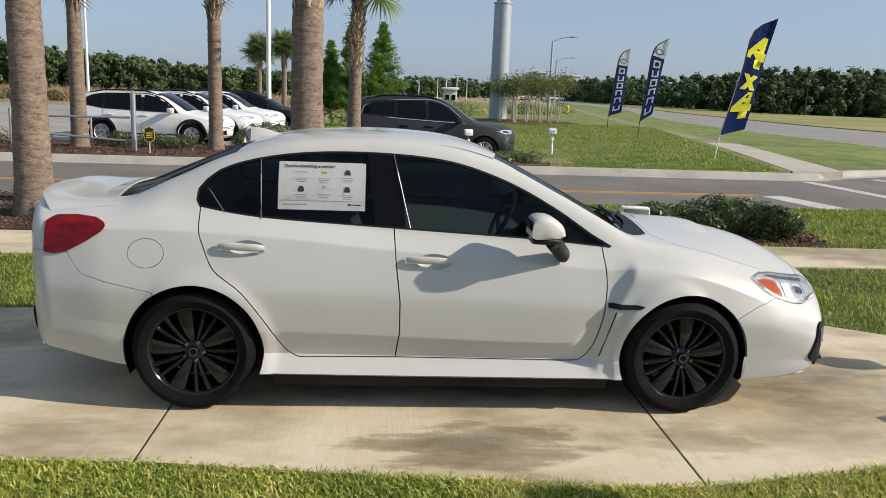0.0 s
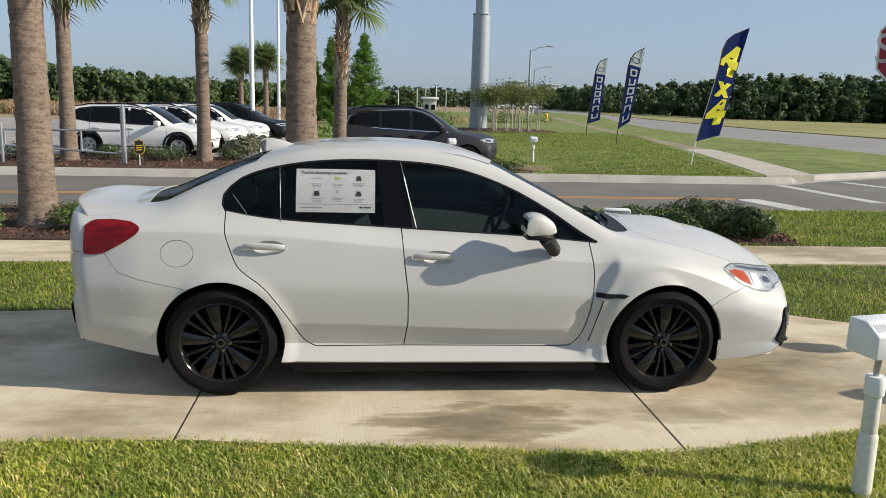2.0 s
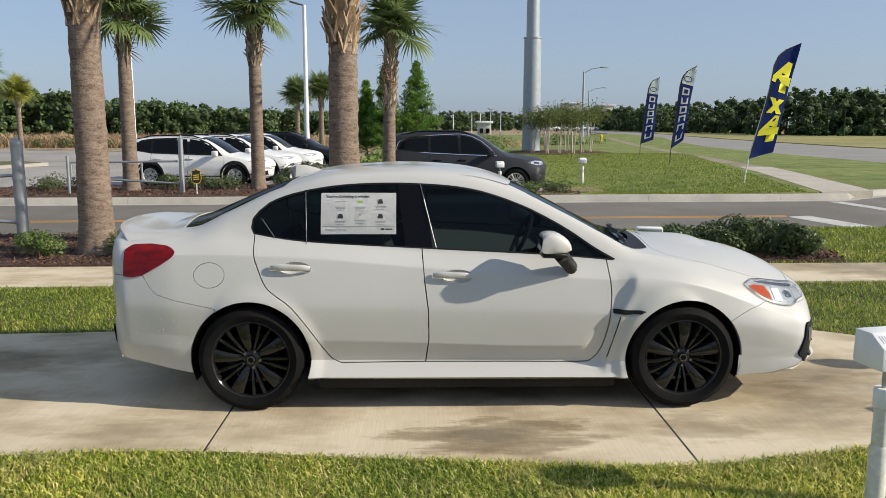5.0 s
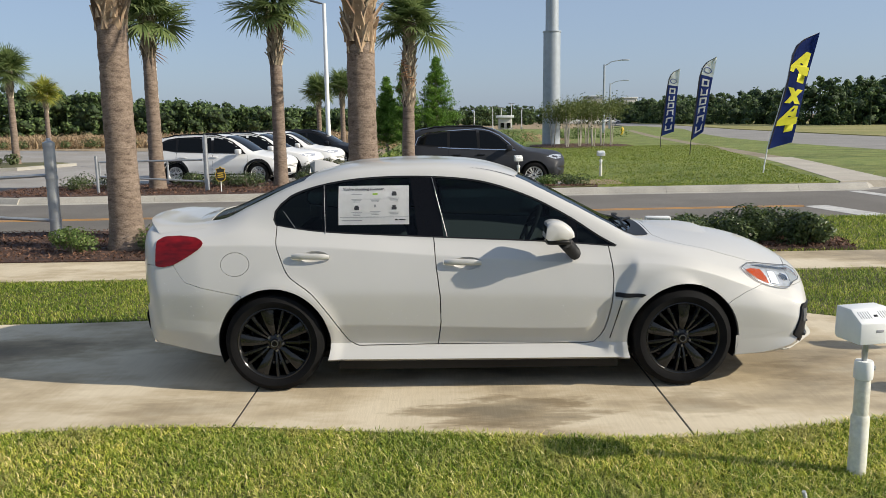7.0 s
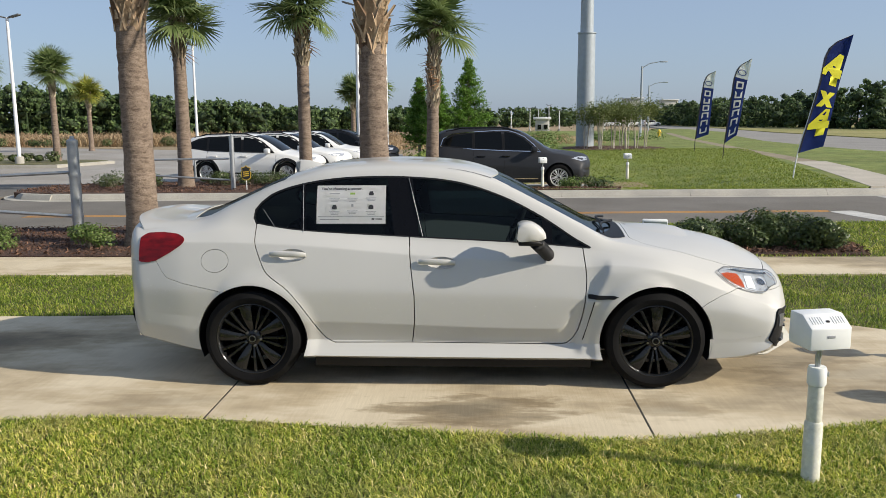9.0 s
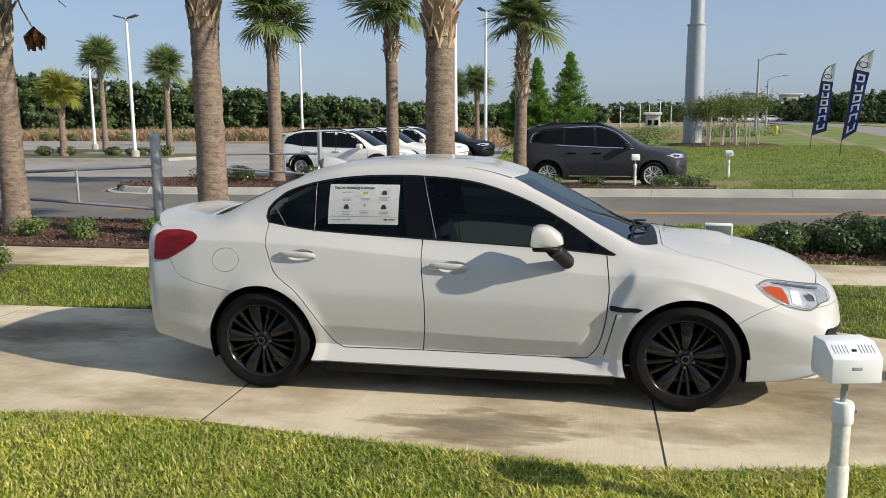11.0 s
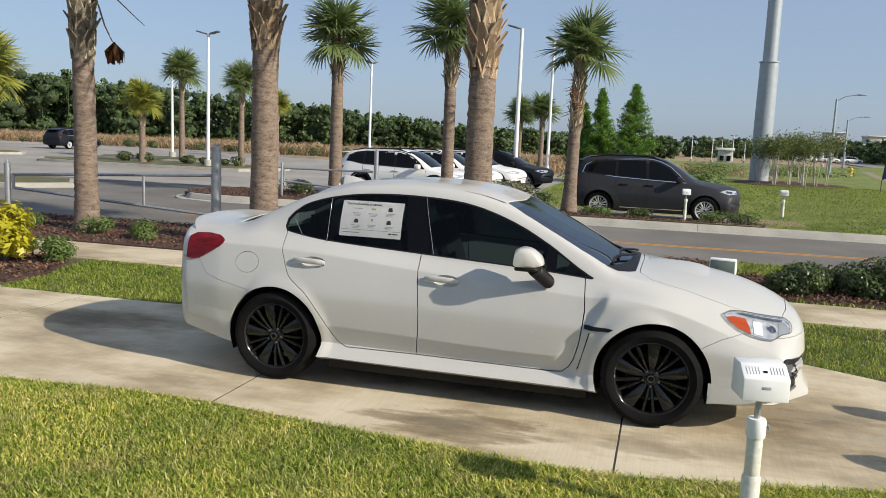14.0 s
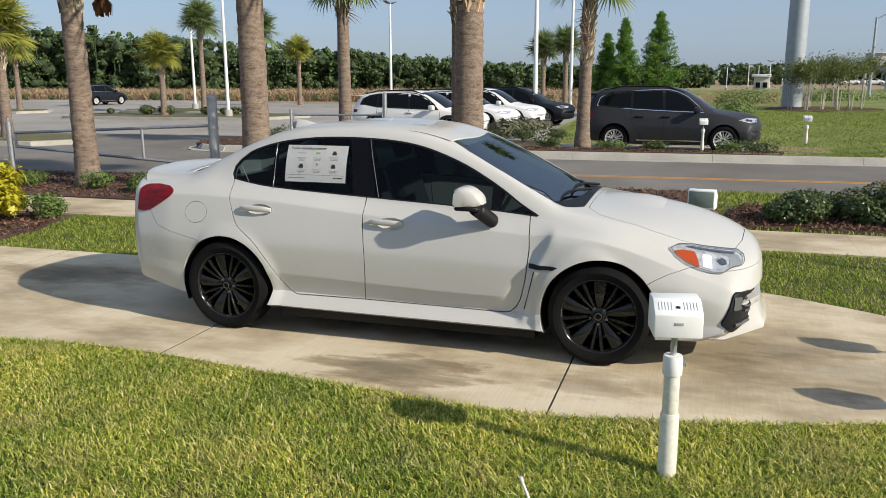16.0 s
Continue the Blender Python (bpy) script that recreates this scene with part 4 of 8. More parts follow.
SEDAN = dict(
    ends=(-2.30, 2.305), hub=(-1.325, 1.325), hub_z=0.325, arch=0.365, flare=0.016, step=0.034, extra=[0.80 + 0.009 * i for i in range(32)], round=(0.085, 0.11), nose_z=(0.62, 0.48), bow=(0.24, 0.35), bow_p=3.0, square=0.30, floor=0.45, blunt=4, counts=(2, 3, 5, 6, 8, 9, 7, 12, 12), tension=(0, 0, 0.12, 0.25, 0.06, 0.8, 0.12, 0.5, 0.6, 1.0),
    lines=dict(
        top=[(-2.33, 1.045), (-2.2, 1.085), (-2.0, 1.085), (-1.78, 1.13), (-1.55, 1.225), (-1.3, 1.33), (-1.05, 1.415), (-0.8, 1.455), (-0.45, 1.472), (-0.1, 1.462), (0.1, 1.435), (0.3, 1.372),
             (0.5, 1.275), (0.8, 1.125), (1.08, 1.0), (1.2, 0.985), (1.5, 0.962), (1.7, 0.936), (1.9, 0.892), (2.05, 0.838), (2.18, 0.77), (2.31, 0.68)],
        rail_y=[(-2.33, 0.58), (-1.9, 0.585), (-1.5, 0.56), (-1.15, 0.535), (-0.4, 0.53), (0.0, 0.535), (0.3, 0.55), (0.6, 0.59), (0.85, 0.635), (1.05, 0.665), (1.3, 0.66), (1.8, 0.62), (2.28, 0.58)],
        rail_z=[(-2.33, 1.03), (-2.0, 1.065), (-1.78, 1.088), (-1.5, 1.198), (-1.15, 1.342), (-0.8, 1.415), (-0.4, 1.432), (0.0, 1.405), (0.3, 1.33), (0.6, 1.195), (0.85, 1.06), (1.05, 0.96), (1.3, 0.918),
                (1.6, 0.872), (1.9, 0.803), (2.1, 0.738), (2.31, 0.65)],
        belt_y=[(-2.33, 0.70), (-1.9, 0.725), (-1.3, 0.705), (-0.3, 0.702), (0.5, 0.71), (0.95, 0.735), (1.4, 0.775), (1.8, 0.76), (2.28, 0.72)],
        belt_z=[(-2.33, 0.985), (-1.9, 1.01), (-1.5, 1.05), (-1.3, 1.05), (-0.3, 0.975), (0.5, 0.935), (0.95, 0.897), (1.4, 0.85), (1.8, 0.765), (2.31, 0.61)],
        should_y=[(-2.33, 0.735), (-1.9, 0.775), (-1.3, 0.785), (-0.3, 0.79), (0.0, 0.795), (0.9, 0.806), (1.06, 0.82), (1.4, 0.835), (2.0, 0.81), (2.28, 0.79)],
        should_z=[(-2.33, 0.93), (-1.9, 0.962), (-1.5, 0.96), (-1.07, 0.945), (-0.27, 0.882), (0.5, 0.832), (0.9, 0.805), (1.06, 0.82), (1.34, 0.803), (1.6, 0.76), (2.0, 0.65), (2.28, 0.54)],
        side_y=[(-2.33, 0.80), (-1.9, 0.855), (-1.3, 0.865), (0.0, 0.852), (0.9, 0.852), (1.3, 0.868), (2.0, 0.855), (2.28, 0.83)],
        side_z=[(-2.33, 0.66), (-1.3, 0.66), (0.9, 0.60), (2.0, 0.52), (2.28, 0.45)],
        low_y=[(-2.33, 0.80), (-1.9, 0.845), (-1.3, 0.86), (-0.8, 0.85), (0.75, 0.846), (1.3, 0.86), (2.0, 0.85), (2.28, 0.84)],
        low_z=[(-2.33, 0.50), (-1.3, 0.45), (-0.8, 0.443), (0.57, 0.402), (0.705, 0.405), (0.765, 0.465), (0.83, 0.55), (0.90, 0.555), (1.3, 0.44), (2.28, 0.37)],
        tuck_y=[(-2.33, 0.79), (-1.9, 0.842), (-1.3, 0.85), (-0.85, 0.804), (0.75, 0.80), (1.3, 0.852), (2.0, 0.848), (2.28, 0.84)],
        tuck_z=[(-2.33, 0.42), (-1.3, 0.35), (-0.8, 0.308), (0.75, 0.298), (1.3, 0.33), (2.28, 0.32)],
        sill_y=[(-2.33, 0.74), (-1.9, 0.815), (-1.0, 0.878), (-0.8, 0.88), (0.8, 0.878), (1.0, 0.878), (1.7, 0.84), (2.28, 0.86)],
        sill_z=[(-2.33, 0.33), (-1.7, 0.235), (-1.0, 0.222), (0.95, 0.212), (1.7, 0.205), (2.05, 0.225), (2.28, 0.28)],
        bottom=[(-2.33, 0.31), (-1.7, 0.215), (-1.0, 0.195), (0.95, 0.185), (1.7, 0.19), (2.05, 0.20), (2.28, 0.26)]))

SEDAN_GLASS = rounded([(-1.315, 1.075), (-0.99, 1.028), (-0.30, 0.985), (0.47, 0.945), (0.90, 0.912)], 0.05, False) + rounded(
    [(0.915, 0.922), (0.80, 0.985), (0.60, 1.115), (0.34, 1.247), (0.03, 1.345), (-0.33, 1.38), (-0.72, 1.375), (-1.02, 1.333), (-1.23, 1.262), (-1.33, 1.165), (-1.335, 1.11)], 0.05, False)


def sedan():
    """The white sedan on the display pad."""
    car = thing("car", "white pearl four-door sports sedan with black wheels on the concrete pad", "car")
    me = bpy.data.meshes.new("body")
    bm = shell(SEDAN, 190)
    bm.to_mesh(me)
    bm.free()
    outer = tree_of(me)
    # wheel arches, cabin, glass openings
    cutter = bmesh.new()
    for hx in SEDAN["hub"]:
        for sgn in (-1, 1):
            bmesh.ops.create_cone(cutter, cap_ends=True, segments=72, radius1=SEDAN["arch"], radius2=SEDAN["arch"], depth=0.5,
                                  matrix=Matrix.Translation((hx, sgn * 0.82, SEDAN["hub_z"] + 0.0)) @ Matrix.Rotation(math.pi / 2, 4, "X"))
    me = cut(me, cutter)
    me = cut(me, cabin_solid(SEDAN, -1.70, 1.06))
    me = cut(me, prism(SEDAN_GLASS, -1.3, 1.3, "y"))
    ws = [(0.262, -0.485), (0.40, -0.542), (0.61, -0.582), (0.83, -0.604), (0.96, -0.60), (1.07, -0.55), (1.14, -0.3), (1.155, 0)]
    ws = ws + [(x, -y) for x, y in ws[-2::-1]] + [(0.292, 0.36), (0.312, 0.2), (0.32, 0), (0.312, -0.2), (0.292, -0.36)]
    me = cut(me, prism(ws, 0.9, 1.6))
    rg = [(-1.15, -0.508), (-1.4, -0.532), (-1.66, -0.558), (-1.79, -0.50), (-1.83, 0), (-1.79, 0.50), (-1.66, 0.558), (-1.4, 0.532), (-1.15, 0.508), (-1.09, 0.3), (-1.07, 0), (-1.09, -0.3)]
    me = cut(me, prism(rg, 1.0, 1.6))
    # doors
    rear = rounded([(-1.308, 1.10), (-1.304, 0.971), (-1.278, 0.89), (-1.235, 0.79), (-1.19, 0.74), (-1.071, 0.652), (-0.961, 0.511), (-0.881, 0.383), (-0.836, 0.321), (-0.78, 0.294)], 0.03, False)
    rear += [(-0.262, 0.296), (-0.242, 0.45), (-0.244, 0.62), (-0.268, 0.81), (-0.287, 1.03)]
    front = [(-0.287, 1.03), (-0.268, 0.81), (-0.244, 0.62), (-0.242, 0.45), (-0.262, 0.296)] + rounded([(0.66, 0.29), (0.755, 0.297), (0.795, 0.335), (0.822, 0.385), (0.856, 0.521), (0.873, 0.678), (0.874, 0.754), (0.856, 0.94)], 0.03, False)
    doors = []
    for outline, name in ((rear, "rear_door"), (front, "front_door")):
        d = cut(me, prism(grow(outline, -0.0033), -1.2, -0.62, "y"), "INTERSECT")
        hx, hz = (-1.077, 0.882) if name == "rear_door" else (-0.097, 0.832)
        bowl = bmesh.new()
        p = on_side(outer, hx + 0.03, hz, 0.012)[0]
        bmesh.ops.create_uvsphere(bowl, u_segments=24, v_segments=12, radius=1.0, matrix=Matrix.Translation(p) @ Matrix.Diagonal((0.100, 0.036, 0.046, 1)))
        d = cut(d, bowl)
        doors.append((name, d))
        for lo, hi in ((-1.2, -0.62), (0.62, 1.2)):
            me = cut(me, prism(grow(outline, 0.0033), lo, hi, "y"))
    # bumpers, bonnet, fuel flap
    fb = [(1.56, 0.52), (1.649, 0.578), (1.734, 0.621), (1.856, 0.660), (1.95, 0.645), (2.06, 0.635), (2.7, 0.64), (2.7, 0.0), (1.5, 0.0)]
    rb = [(-2.7, 0.838), (-1.97, 0.838), (-1.926, 0.771), (-1.890, 0.731), (-1.775, 0.696), (-1.526, 0.645), (-1.40, 0.0), (-2.7, 0.0)]
    pieces = []
    for outline, name in ((fb, "front_bumper"), (rb, "rear_bumper")):
        pieces.append((name, cut(me, prism(grow(outline, -0.0015), -1.3, 1.3, "y"), "INTERSECT")))
        me = cut(me, prism(grow(outline, 0.0015), -1.3, 1.3, "y"))
    bon = [(1.20, -0.50), (1.273, -0.60), (1.389, -0.63), (1.614, -0.648), (1.791, -0.638), (1.923, -0.608), (2.04, -0.56), (2.112, -0.475), (2.158, -0.30), (2.185, 0)]
    bon = bon + [(x, -y) for x, y in bon[-2::-1]] + [(1.2, 0.4), (1.215, 0), (1.2, -0.4)]
    pieces.append(("bonnet", cut(me, prism(grow(bon, -0.0022), 0.62, 1.2), "INTERSECT")))
    me = cut(me, prism(grow(bon, 0.0022), 0.62, 1.2))
    cap = [(-1.565 + 0.092 * math.cos(a), 0.843 + 0.074 * math.sin(a)) for a in np.linspace(0, math.tau, 33)[:-1]]
    pieces.append(("fuel_flap", cut(me, prism(grow(cap, -0.0015), -1.2, -0.7, "y"), "INTERSECT")))
    me = cut(me, prism(grow(cap, 0.0015), -1.2, -0.7, "y"))
    body = part_mesh("body", me, M["white_paint"], car, "white pearl painted body shell", 28)
    made = {}
    for name, m in doors:
        far = mirrored(m)
        made[name] = part_mesh(name, m, M["white_paint"], car, "", 28)
        part_mesh(name, far, M["white_paint"], car, "", 28)
    for name, m in pieces:
        made[name] = part_mesh(name, m, M["white_paint"], car, "", 28)
    # side glass, pillars and the black edge round it
    for lo, hi, name, lean in ((-1.4, -1.005, "quarter_glass", -0.02), (-0.99, -0.40, "rear_door_glass", 0.06), (-0.245, 0.60, "front_door_glass", 0.0), (0.655, 1.0, "quarter_glass", 0.0)):
        b = prism(SEDAN_GLASS, 0, 1, "y")
        def side(x, sgn):
            k = {(-1.005): 0.01, (-0.99): 0.01, (-0.40): 0.06, (-0.245): 0.06}.get(x, 0.0)
            no = Vector((1, 0, k / 0.4)).normalized() * sgn
            bmesh.ops.bisect_plane(b, geom=b.verts[:] + b.edges[:] + b.faces[:], plane_co=(x, 0, 1.18), plane_no=no, clear_outer=True)
        side(lo, -1)
        side(hi, 1)
        lid = [f for f in b.faces]
        edge = sorted({(round(v.co.x, 5), round(v.co.z, 5)) for v in b.verts})
        cx, cz = sum(p[0] for p in edge) / len(edge), sum(p[1] for p in edge) / len(edge)
        edge.sort(key=lambda p: math.atan2(p[1] - cz, p[0] - cx))
        b.free()
        edge = grow(edge, 0.004)
        pane = both_sides(name, patch(outer, edge, -0.006, 0.0, 0.06), M["tint"], car, "dark tinted glass")
        for q in pane:
            q.visible_shadow = False
    for x_lo, x_hi, k, top in ((-0.405, -0.24, 0.06, 1.39), (0.595, 0.66, 0.0, 1.115), (-1.012, -0.985, 0.01, 1.34)):
        pil = [(x_lo + k * 0.5, 0.93), (x_hi + k * 0.5, 0.93), (x_hi - k * 0.53, top), (x_lo - k * 0.53, top)]
        both_sides("pillar_cover", patch(outer, pil, -0.004, 0.012, 0.05), M["gloss_black"], car, "gloss black pillar trim")
    seal = grow(SEDAN_GLASS, 0.0)
    ins = grow(SEDAN_GLASS, -0.010)
    bm = bmesh.new()
    a = [bm.verts.new(on_side(outer, x, z, -0.002)[0]) for x, z in seal]
    b = [bm.verts.new(on_side(outer, x, z, -0.003)[0]) for x, z in ins]
    c = [bm.verts.new(on_side(outer, x, z, -0.02)[0]) for x, z in ins]
    n = len(a)
    for i in range(n):
        j = (i + 1) % n
        bm.faces.new((a[i], a[j], b[j], b[i]))
        bm.faces.new((b[i], b[j], c[j], c[i]))
    both_sides("window_seal", bm, M["black_trim"], car)
    # windscreen and rear glass follow the shell from above
    for outline, name, mat, label in ((grow(ws, 0.006), "windscreen", M["windscreen"], "dark-looking clear windscreen"), (grow(rg, 0.006), "rear_window", M["rear_glass"], "tinted rear window")):
        bm = prism(outline, 0, 1)
        bmesh.ops.delete(bm, geom=[f for f in bm.faces if not all(v.co.z < 0.5 for v in f.verts)], context="FACES")
        bmesh.ops.delete(bm, geom=[v for v in bm.verts if not v.link_faces], context="VERTS")
        xs, ys = [p[0] for p in outline], [p[1] for p in outline]
        for axis, lo, hi in ((0, min(xs), max(xs)), (1, min(ys), max(ys))):
            for i in range(1, 14):
                co, no = Vector((0, 0, 0)), Vector((0, 0, 0))
                co[axis], no[axis] = lo + (hi - lo) * i / 14, 1
                bmesh.ops.bisect_plane(bm, geom=bm.verts[:] + bm.edges[:] + bm.faces[:], plane_co=co, plane_no=no, dist=1e-6)
        for v in bm.verts:
            hit = outer.ray_cast(Vector((v.co.x, v.co.y, 3)), Vector((0, 0, -1)))
            v.co.z = (hit[0].z if hit[0] else 1.0) - 0.007
        pane = part(name, bm, mat, car, label)
        pane.visible_shadow = False
    return car, outer, made, ws


def arch_liners(car, s, y_in, y_out):
    for hx in s["hub"]:
        bm = bmesh.new()
        r = s["arch"] + 0.002
        ring0, ring1 = [], []
        for k in range(25):
            a = math.pi * (-0.12 + 1.24 * k / 24)
            for ring, y in ((ring0, -y_out), (ring1, -y_in)):
                ring.append(bm.verts.new((hx + (r - 0.006) * math.cos(a), y, s["hub_z"] + (r - 0.006) * math.sin(a))))
        for k in range(24):
            bm.faces.new((ring0[k], ring0[k + 1], ring1[k + 1], ring1[k]))
        bm.faces.new(ring1)
        both_sides("arch_liner", bm, M["black_trim"], car)



def underbody(car):
    """The black floor pan low between the wheels."""
    for x0, x1, w in ((-0.92, 0.92, 0.80), (-1.62, 1.95, 0.56)):
        bm = bmesh.new()
        box(bm, x0, -w, 0.125 if w > 0.7 else 0.14, x1, w, 0.24, 0.01)
        part("floor_pan", bm, M["black_trim"], car, "black underbody panel")


def sedan_details(car, skin, made):
    """Lamps, mirrors, handles, vents, badges and the inside of the white sedan."""
    # tail lamps
    tail = edged([(-2.09, 0.985), (-2.05, 1.008), (-1.94, 1.014), (-1.832, 1.006), (-1.79, 0.988), (-1.775, 0.969), (-1.795, 0.943), (-1.865, 0.896), (-1.963, 0.842), (-2.03, 0.826), (-2.09, 0.83)], 0.03)
    both_sides("tail_lamp", patch(skin, tail, 0.007, 0.02, 0.03), M["red_lens"], car, "red tail lamp lens")
    # head lamps: silver bowl, amber corner, dark projector, clear cover
    head = edged([(1.727, 0.758), (1.776, 0.775), (1.858, 0.768), (1.958, 0.750), (2.115, 0.722), (2.155, 0.697), (2.160, 0.672), (2.145, 0.652), (2.092, 0.647), (2.06, 0.634), (2.035, 0.622), (1.975, 0.628), (1.90, 0.648), (1.825, 0.681), (1.768, 0.720)], 0.02, 0.008)
    both_sides("head_lamp", patch(skin, head, 0.003, 0.02, 0.03), M["lamp_bowl"], car, "clear head lamp with amber corner")
    rim_ = grow(head, 0.002)
    in_ = grow(head, -0.0028)
    bm = bmesh.new()
    va = [bm.verts.new(on_side(skin, x, z, 0.0145)[0]) for x, z in rim_]
    vb = [bm.verts.new(on_side(skin, x, z, 0.0145)[0]) for x, z in in_]
    for i in range(len(va)):
        j = (i + 1) % len(va)
        bm.faces.new((va[i], va[j], vb[j], vb[i]))
    both_sides("lamp_seal", bm, M["bezel_grey"], car)
    amber = edged([(1.752, 0.747), (1.80, 0.749), (1.868, 0.737), (1.889, 0.705), (1.906, 0.655), (1.830, 0.687), (1.779, 0.719)], 0.02, 0.006)
    both_sides("turn_signal", patch(skin, amber, 0.006, 0.0, 0.03), M["amber_lens"], car, "amber lens")
    brow = edged([(1.80, 0.766), (1.858, 0.762), (1.958, 0.744), (2.108, 0.716), (2.10, 0.708), (1.955, 0.733), (1.87, 0.75)], 0.02, 0.003)
    both_sides("lamp_brow", patch(skin, brow, 0.0065, 0.0, 0.03), M["lamp_dark"], car, "dark strip under the lamp's upper edge")
    for x_lo, x_hi in ((1.915, 1.968),):
        cell = edged([(x_lo, 0.722 - (x_lo - 1.912) * 0.13), (x_hi, 0.714 - (x_lo - 1.912) * 0.13), (x_hi + 0.012, 0.645), (x_lo + 0.006, 0.658)], 0.02, 0.006)
        both_sides("reflector_cell", patch(skin, cell, 0.0065, 0.0, 0.02), M["lamp_bright"], car, "bright reflector cell")
    c, n = on_side(skin, 2.028, 0.679, 0.004)
    bm = bmesh.new()
    lathe(bm, [(0.002, 0.006), (0.014, 0.005), (0.024, 0.0), (0.027, -0.004), (0.002, -0.004)], 24, "Z")
    bmesh.ops.transform(bm, matrix=Matrix.Translation(c) @ n.to_track_quat("Z", "Y").to_matrix().to_4x4(), verts=bm.verts[:])
    both_sides("projector", bm, M["lamp_dark"], car)
    bm = bmesh.new()
    lathe(bm, [(0.027, -0.004), (0.027, 0.005), (0.031, 0.006), (0.033, -0.002), (0.033, -0.004)], 28, "Z", True)
    bmesh.ops.transform(bm, matrix=Matrix.Translation(c) @ n.to_track_quat("Z", "Y").to_matrix().to_4x4(), verts=bm.verts[:])
    both_sides("projector_ring", bm, M["chrome"], car)
    tip_ = [(2.075, 0.645), (2.135, 0.655), (2.148, 0.672), (2.128, 0.70), (2.08, 0.717)]
    both_sides("lamp_end", patch(skin, tip_, 0.005, 0.0, 0.03), M["steel"], car)
    for q in both_sides("lamp_cover", patch(skin, grow(head, 0.002), 0.013, 0.012, 0.03), M["lens"], car, "clear plastic cover"):
        q.visible_shadow = False
    # fender vents
    vent = [(0.886, 0.606), (0.884, 0.632), (0.978, 0.631), (1.05, 0.630), (1.071, 0.626), (1.042, 0.610), (0.95, 0.605)]
    both_sides("fender_vent", patch(skin, vent, 0.009, 0.02, 0.012), M["black_trim"], car, "black vent grille")
    slit = [(0.912, 0.596), (0.932, 0.596), (0.915, 0.53), (0.862, 0.325), (0.842, 0.322), (0.872, 0.43), (0.896, 0.53)]
    both_sides("fender_slot", patch(skin, grow(slit, -0.006), 0.0025, 0.0, 0.03), M["black_trim"], car)
    # fog lamp recess with its bezel, grille, lower intake
    fog = edged([(-0.118, 0.345), (-0.045, 0.510), (-0.025, 0.525), (0.262, 0.505), (0.255, 0.480), (0.185, 0.468), (0.135, 0.352), (0.175, 0.338), (0.165, 0.312), (0.02, 0.282), (-0.06, 0.288), (-0.105, 0.315)], 0.012, 0.012)
    both_sides("fog_bezel", patch(skin, fog, 0.012, 0.03, 0.025, CORNER), M["black_trim"], car, "black fog lamp bezel")
    for z_, a0, a1 in ((0.478, 0.045, 0.165), (0.455, 0.045, 0.15), (0.43, 0.045, 0.14), (0.405, 0.04, 0.13), (0.335, -0.05, 0.14)):
        bm = bmesh.new()
        tube(bm, [on_skin(skin, CORNER, a0 + (a1 - a0) * t, z_ - 0.01 * t, 0.018)[0] for t in np.linspace(0, 1, 6)], 0.006 if z_ > 0.35 else 0.011, 6)
        both_sides("bezel_fin", bm, M["bezel_grey"], car)
    cell = edged([(-0.045, 0.495), (0.01, 0.497), (0.01, 0.425), (-0.062, 0.42)], 0.02, 0.008)
    both_sides("fog_lamp", patch(skin, cell, 0.017, 0.004, 0.02, CORNER), M["bezel_grey"], car, "small clear fog lamp")
    grille = [(-0.40, 0.685), (0.40, 0.685), (0.47, 0.63), (0.40, 0.565), (-0.40, 0.565), (-0.47, 0.63)]
    part("grille", patch(skin, grille, 0.016, 0.03, 0.05, FRONT), M["black_trim"], car, "black mesh grille")
    intake = [(-0.52, 0.47), (0.52, 0.47), (0.44, 0.30), (-0.44, 0.30)]
    part("lower_intake", patch(skin, intake, 0.012, 0.02, 0.05, FRONT), M["black_trim"], car)
    # chin: a white splitter with cut corners, swept round the nose
    half = [(1.672, 0.842, 0.200), (1.85, 0.842, 0.215), (1.99, 0.828, 0.225), (2.075, 0.745, 0.205), (2.19, 0.63, 0.218), (2.312, 0.50, 0.232), (2.338, 0.30, 0.235), (2.348, 0.0, 0.236)]
    plan = [(x, -y, z) for x, y, z in half] + [(x, y, z) for x, y, z in half[-2::-1]]
    fine_ = []
    for p, q in zip(plan, plan[1:]):
        k = max(2, int((Vector(q) - Vector(p)).length / 0.045))
        fine_ += [Vector(p).lerp(Vector(q), i / k) for i in range(k)]
    fine_.append(Vector(plan[-1]))
    bm = bmesh.new()
    rows = []
    for i, p in enumerate(fine_):
        d = fine_[min(i + 2, len(fine_) - 1)] - fine_[max(i - 2, 0)]
        n = Vector((d.y, -d.x, 0)).normalized()
        top_z = 0.34 + 0.05 * smoothstep(1.8, 2.2, p.x)
        hit = skin.ray_cast(Vector((p.x, p.y, top_z)) + n * 0.6, -n)[0] or Vector((p.x, p.y, top_z))
        hit = hit + n * 0.0015
        mid = hit.lerp(Vector((p.x, p.y, p.z + 0.035)), 0.45)
        mid = mid - n * 0.006 * smoothstep(1.9, 2.1, p.x)
        rows.append([bm.verts.new(v) for v in (hit, mid, p + Vector((0, 0, 0.038)), p + Vector((0, 0, 0.012)), p - n * 0.014, p - n * 0.13 + Vector((0, 0, 0.012)))])
    for r0, r1 in zip(rows, rows[1:]):
        for j in range(5):
            bm.faces.new((r0[j], r1[j], r1[j + 1], r0[j + 1]))
    bmesh.ops.recalc_face_normals(bm, faces=bm.faces[:])
    part("chin_lip", bm, M["white_paint"], car, "", 30)
    # rear diffuser and exhaust tips
    bm = bmesh.new()
    rows = []
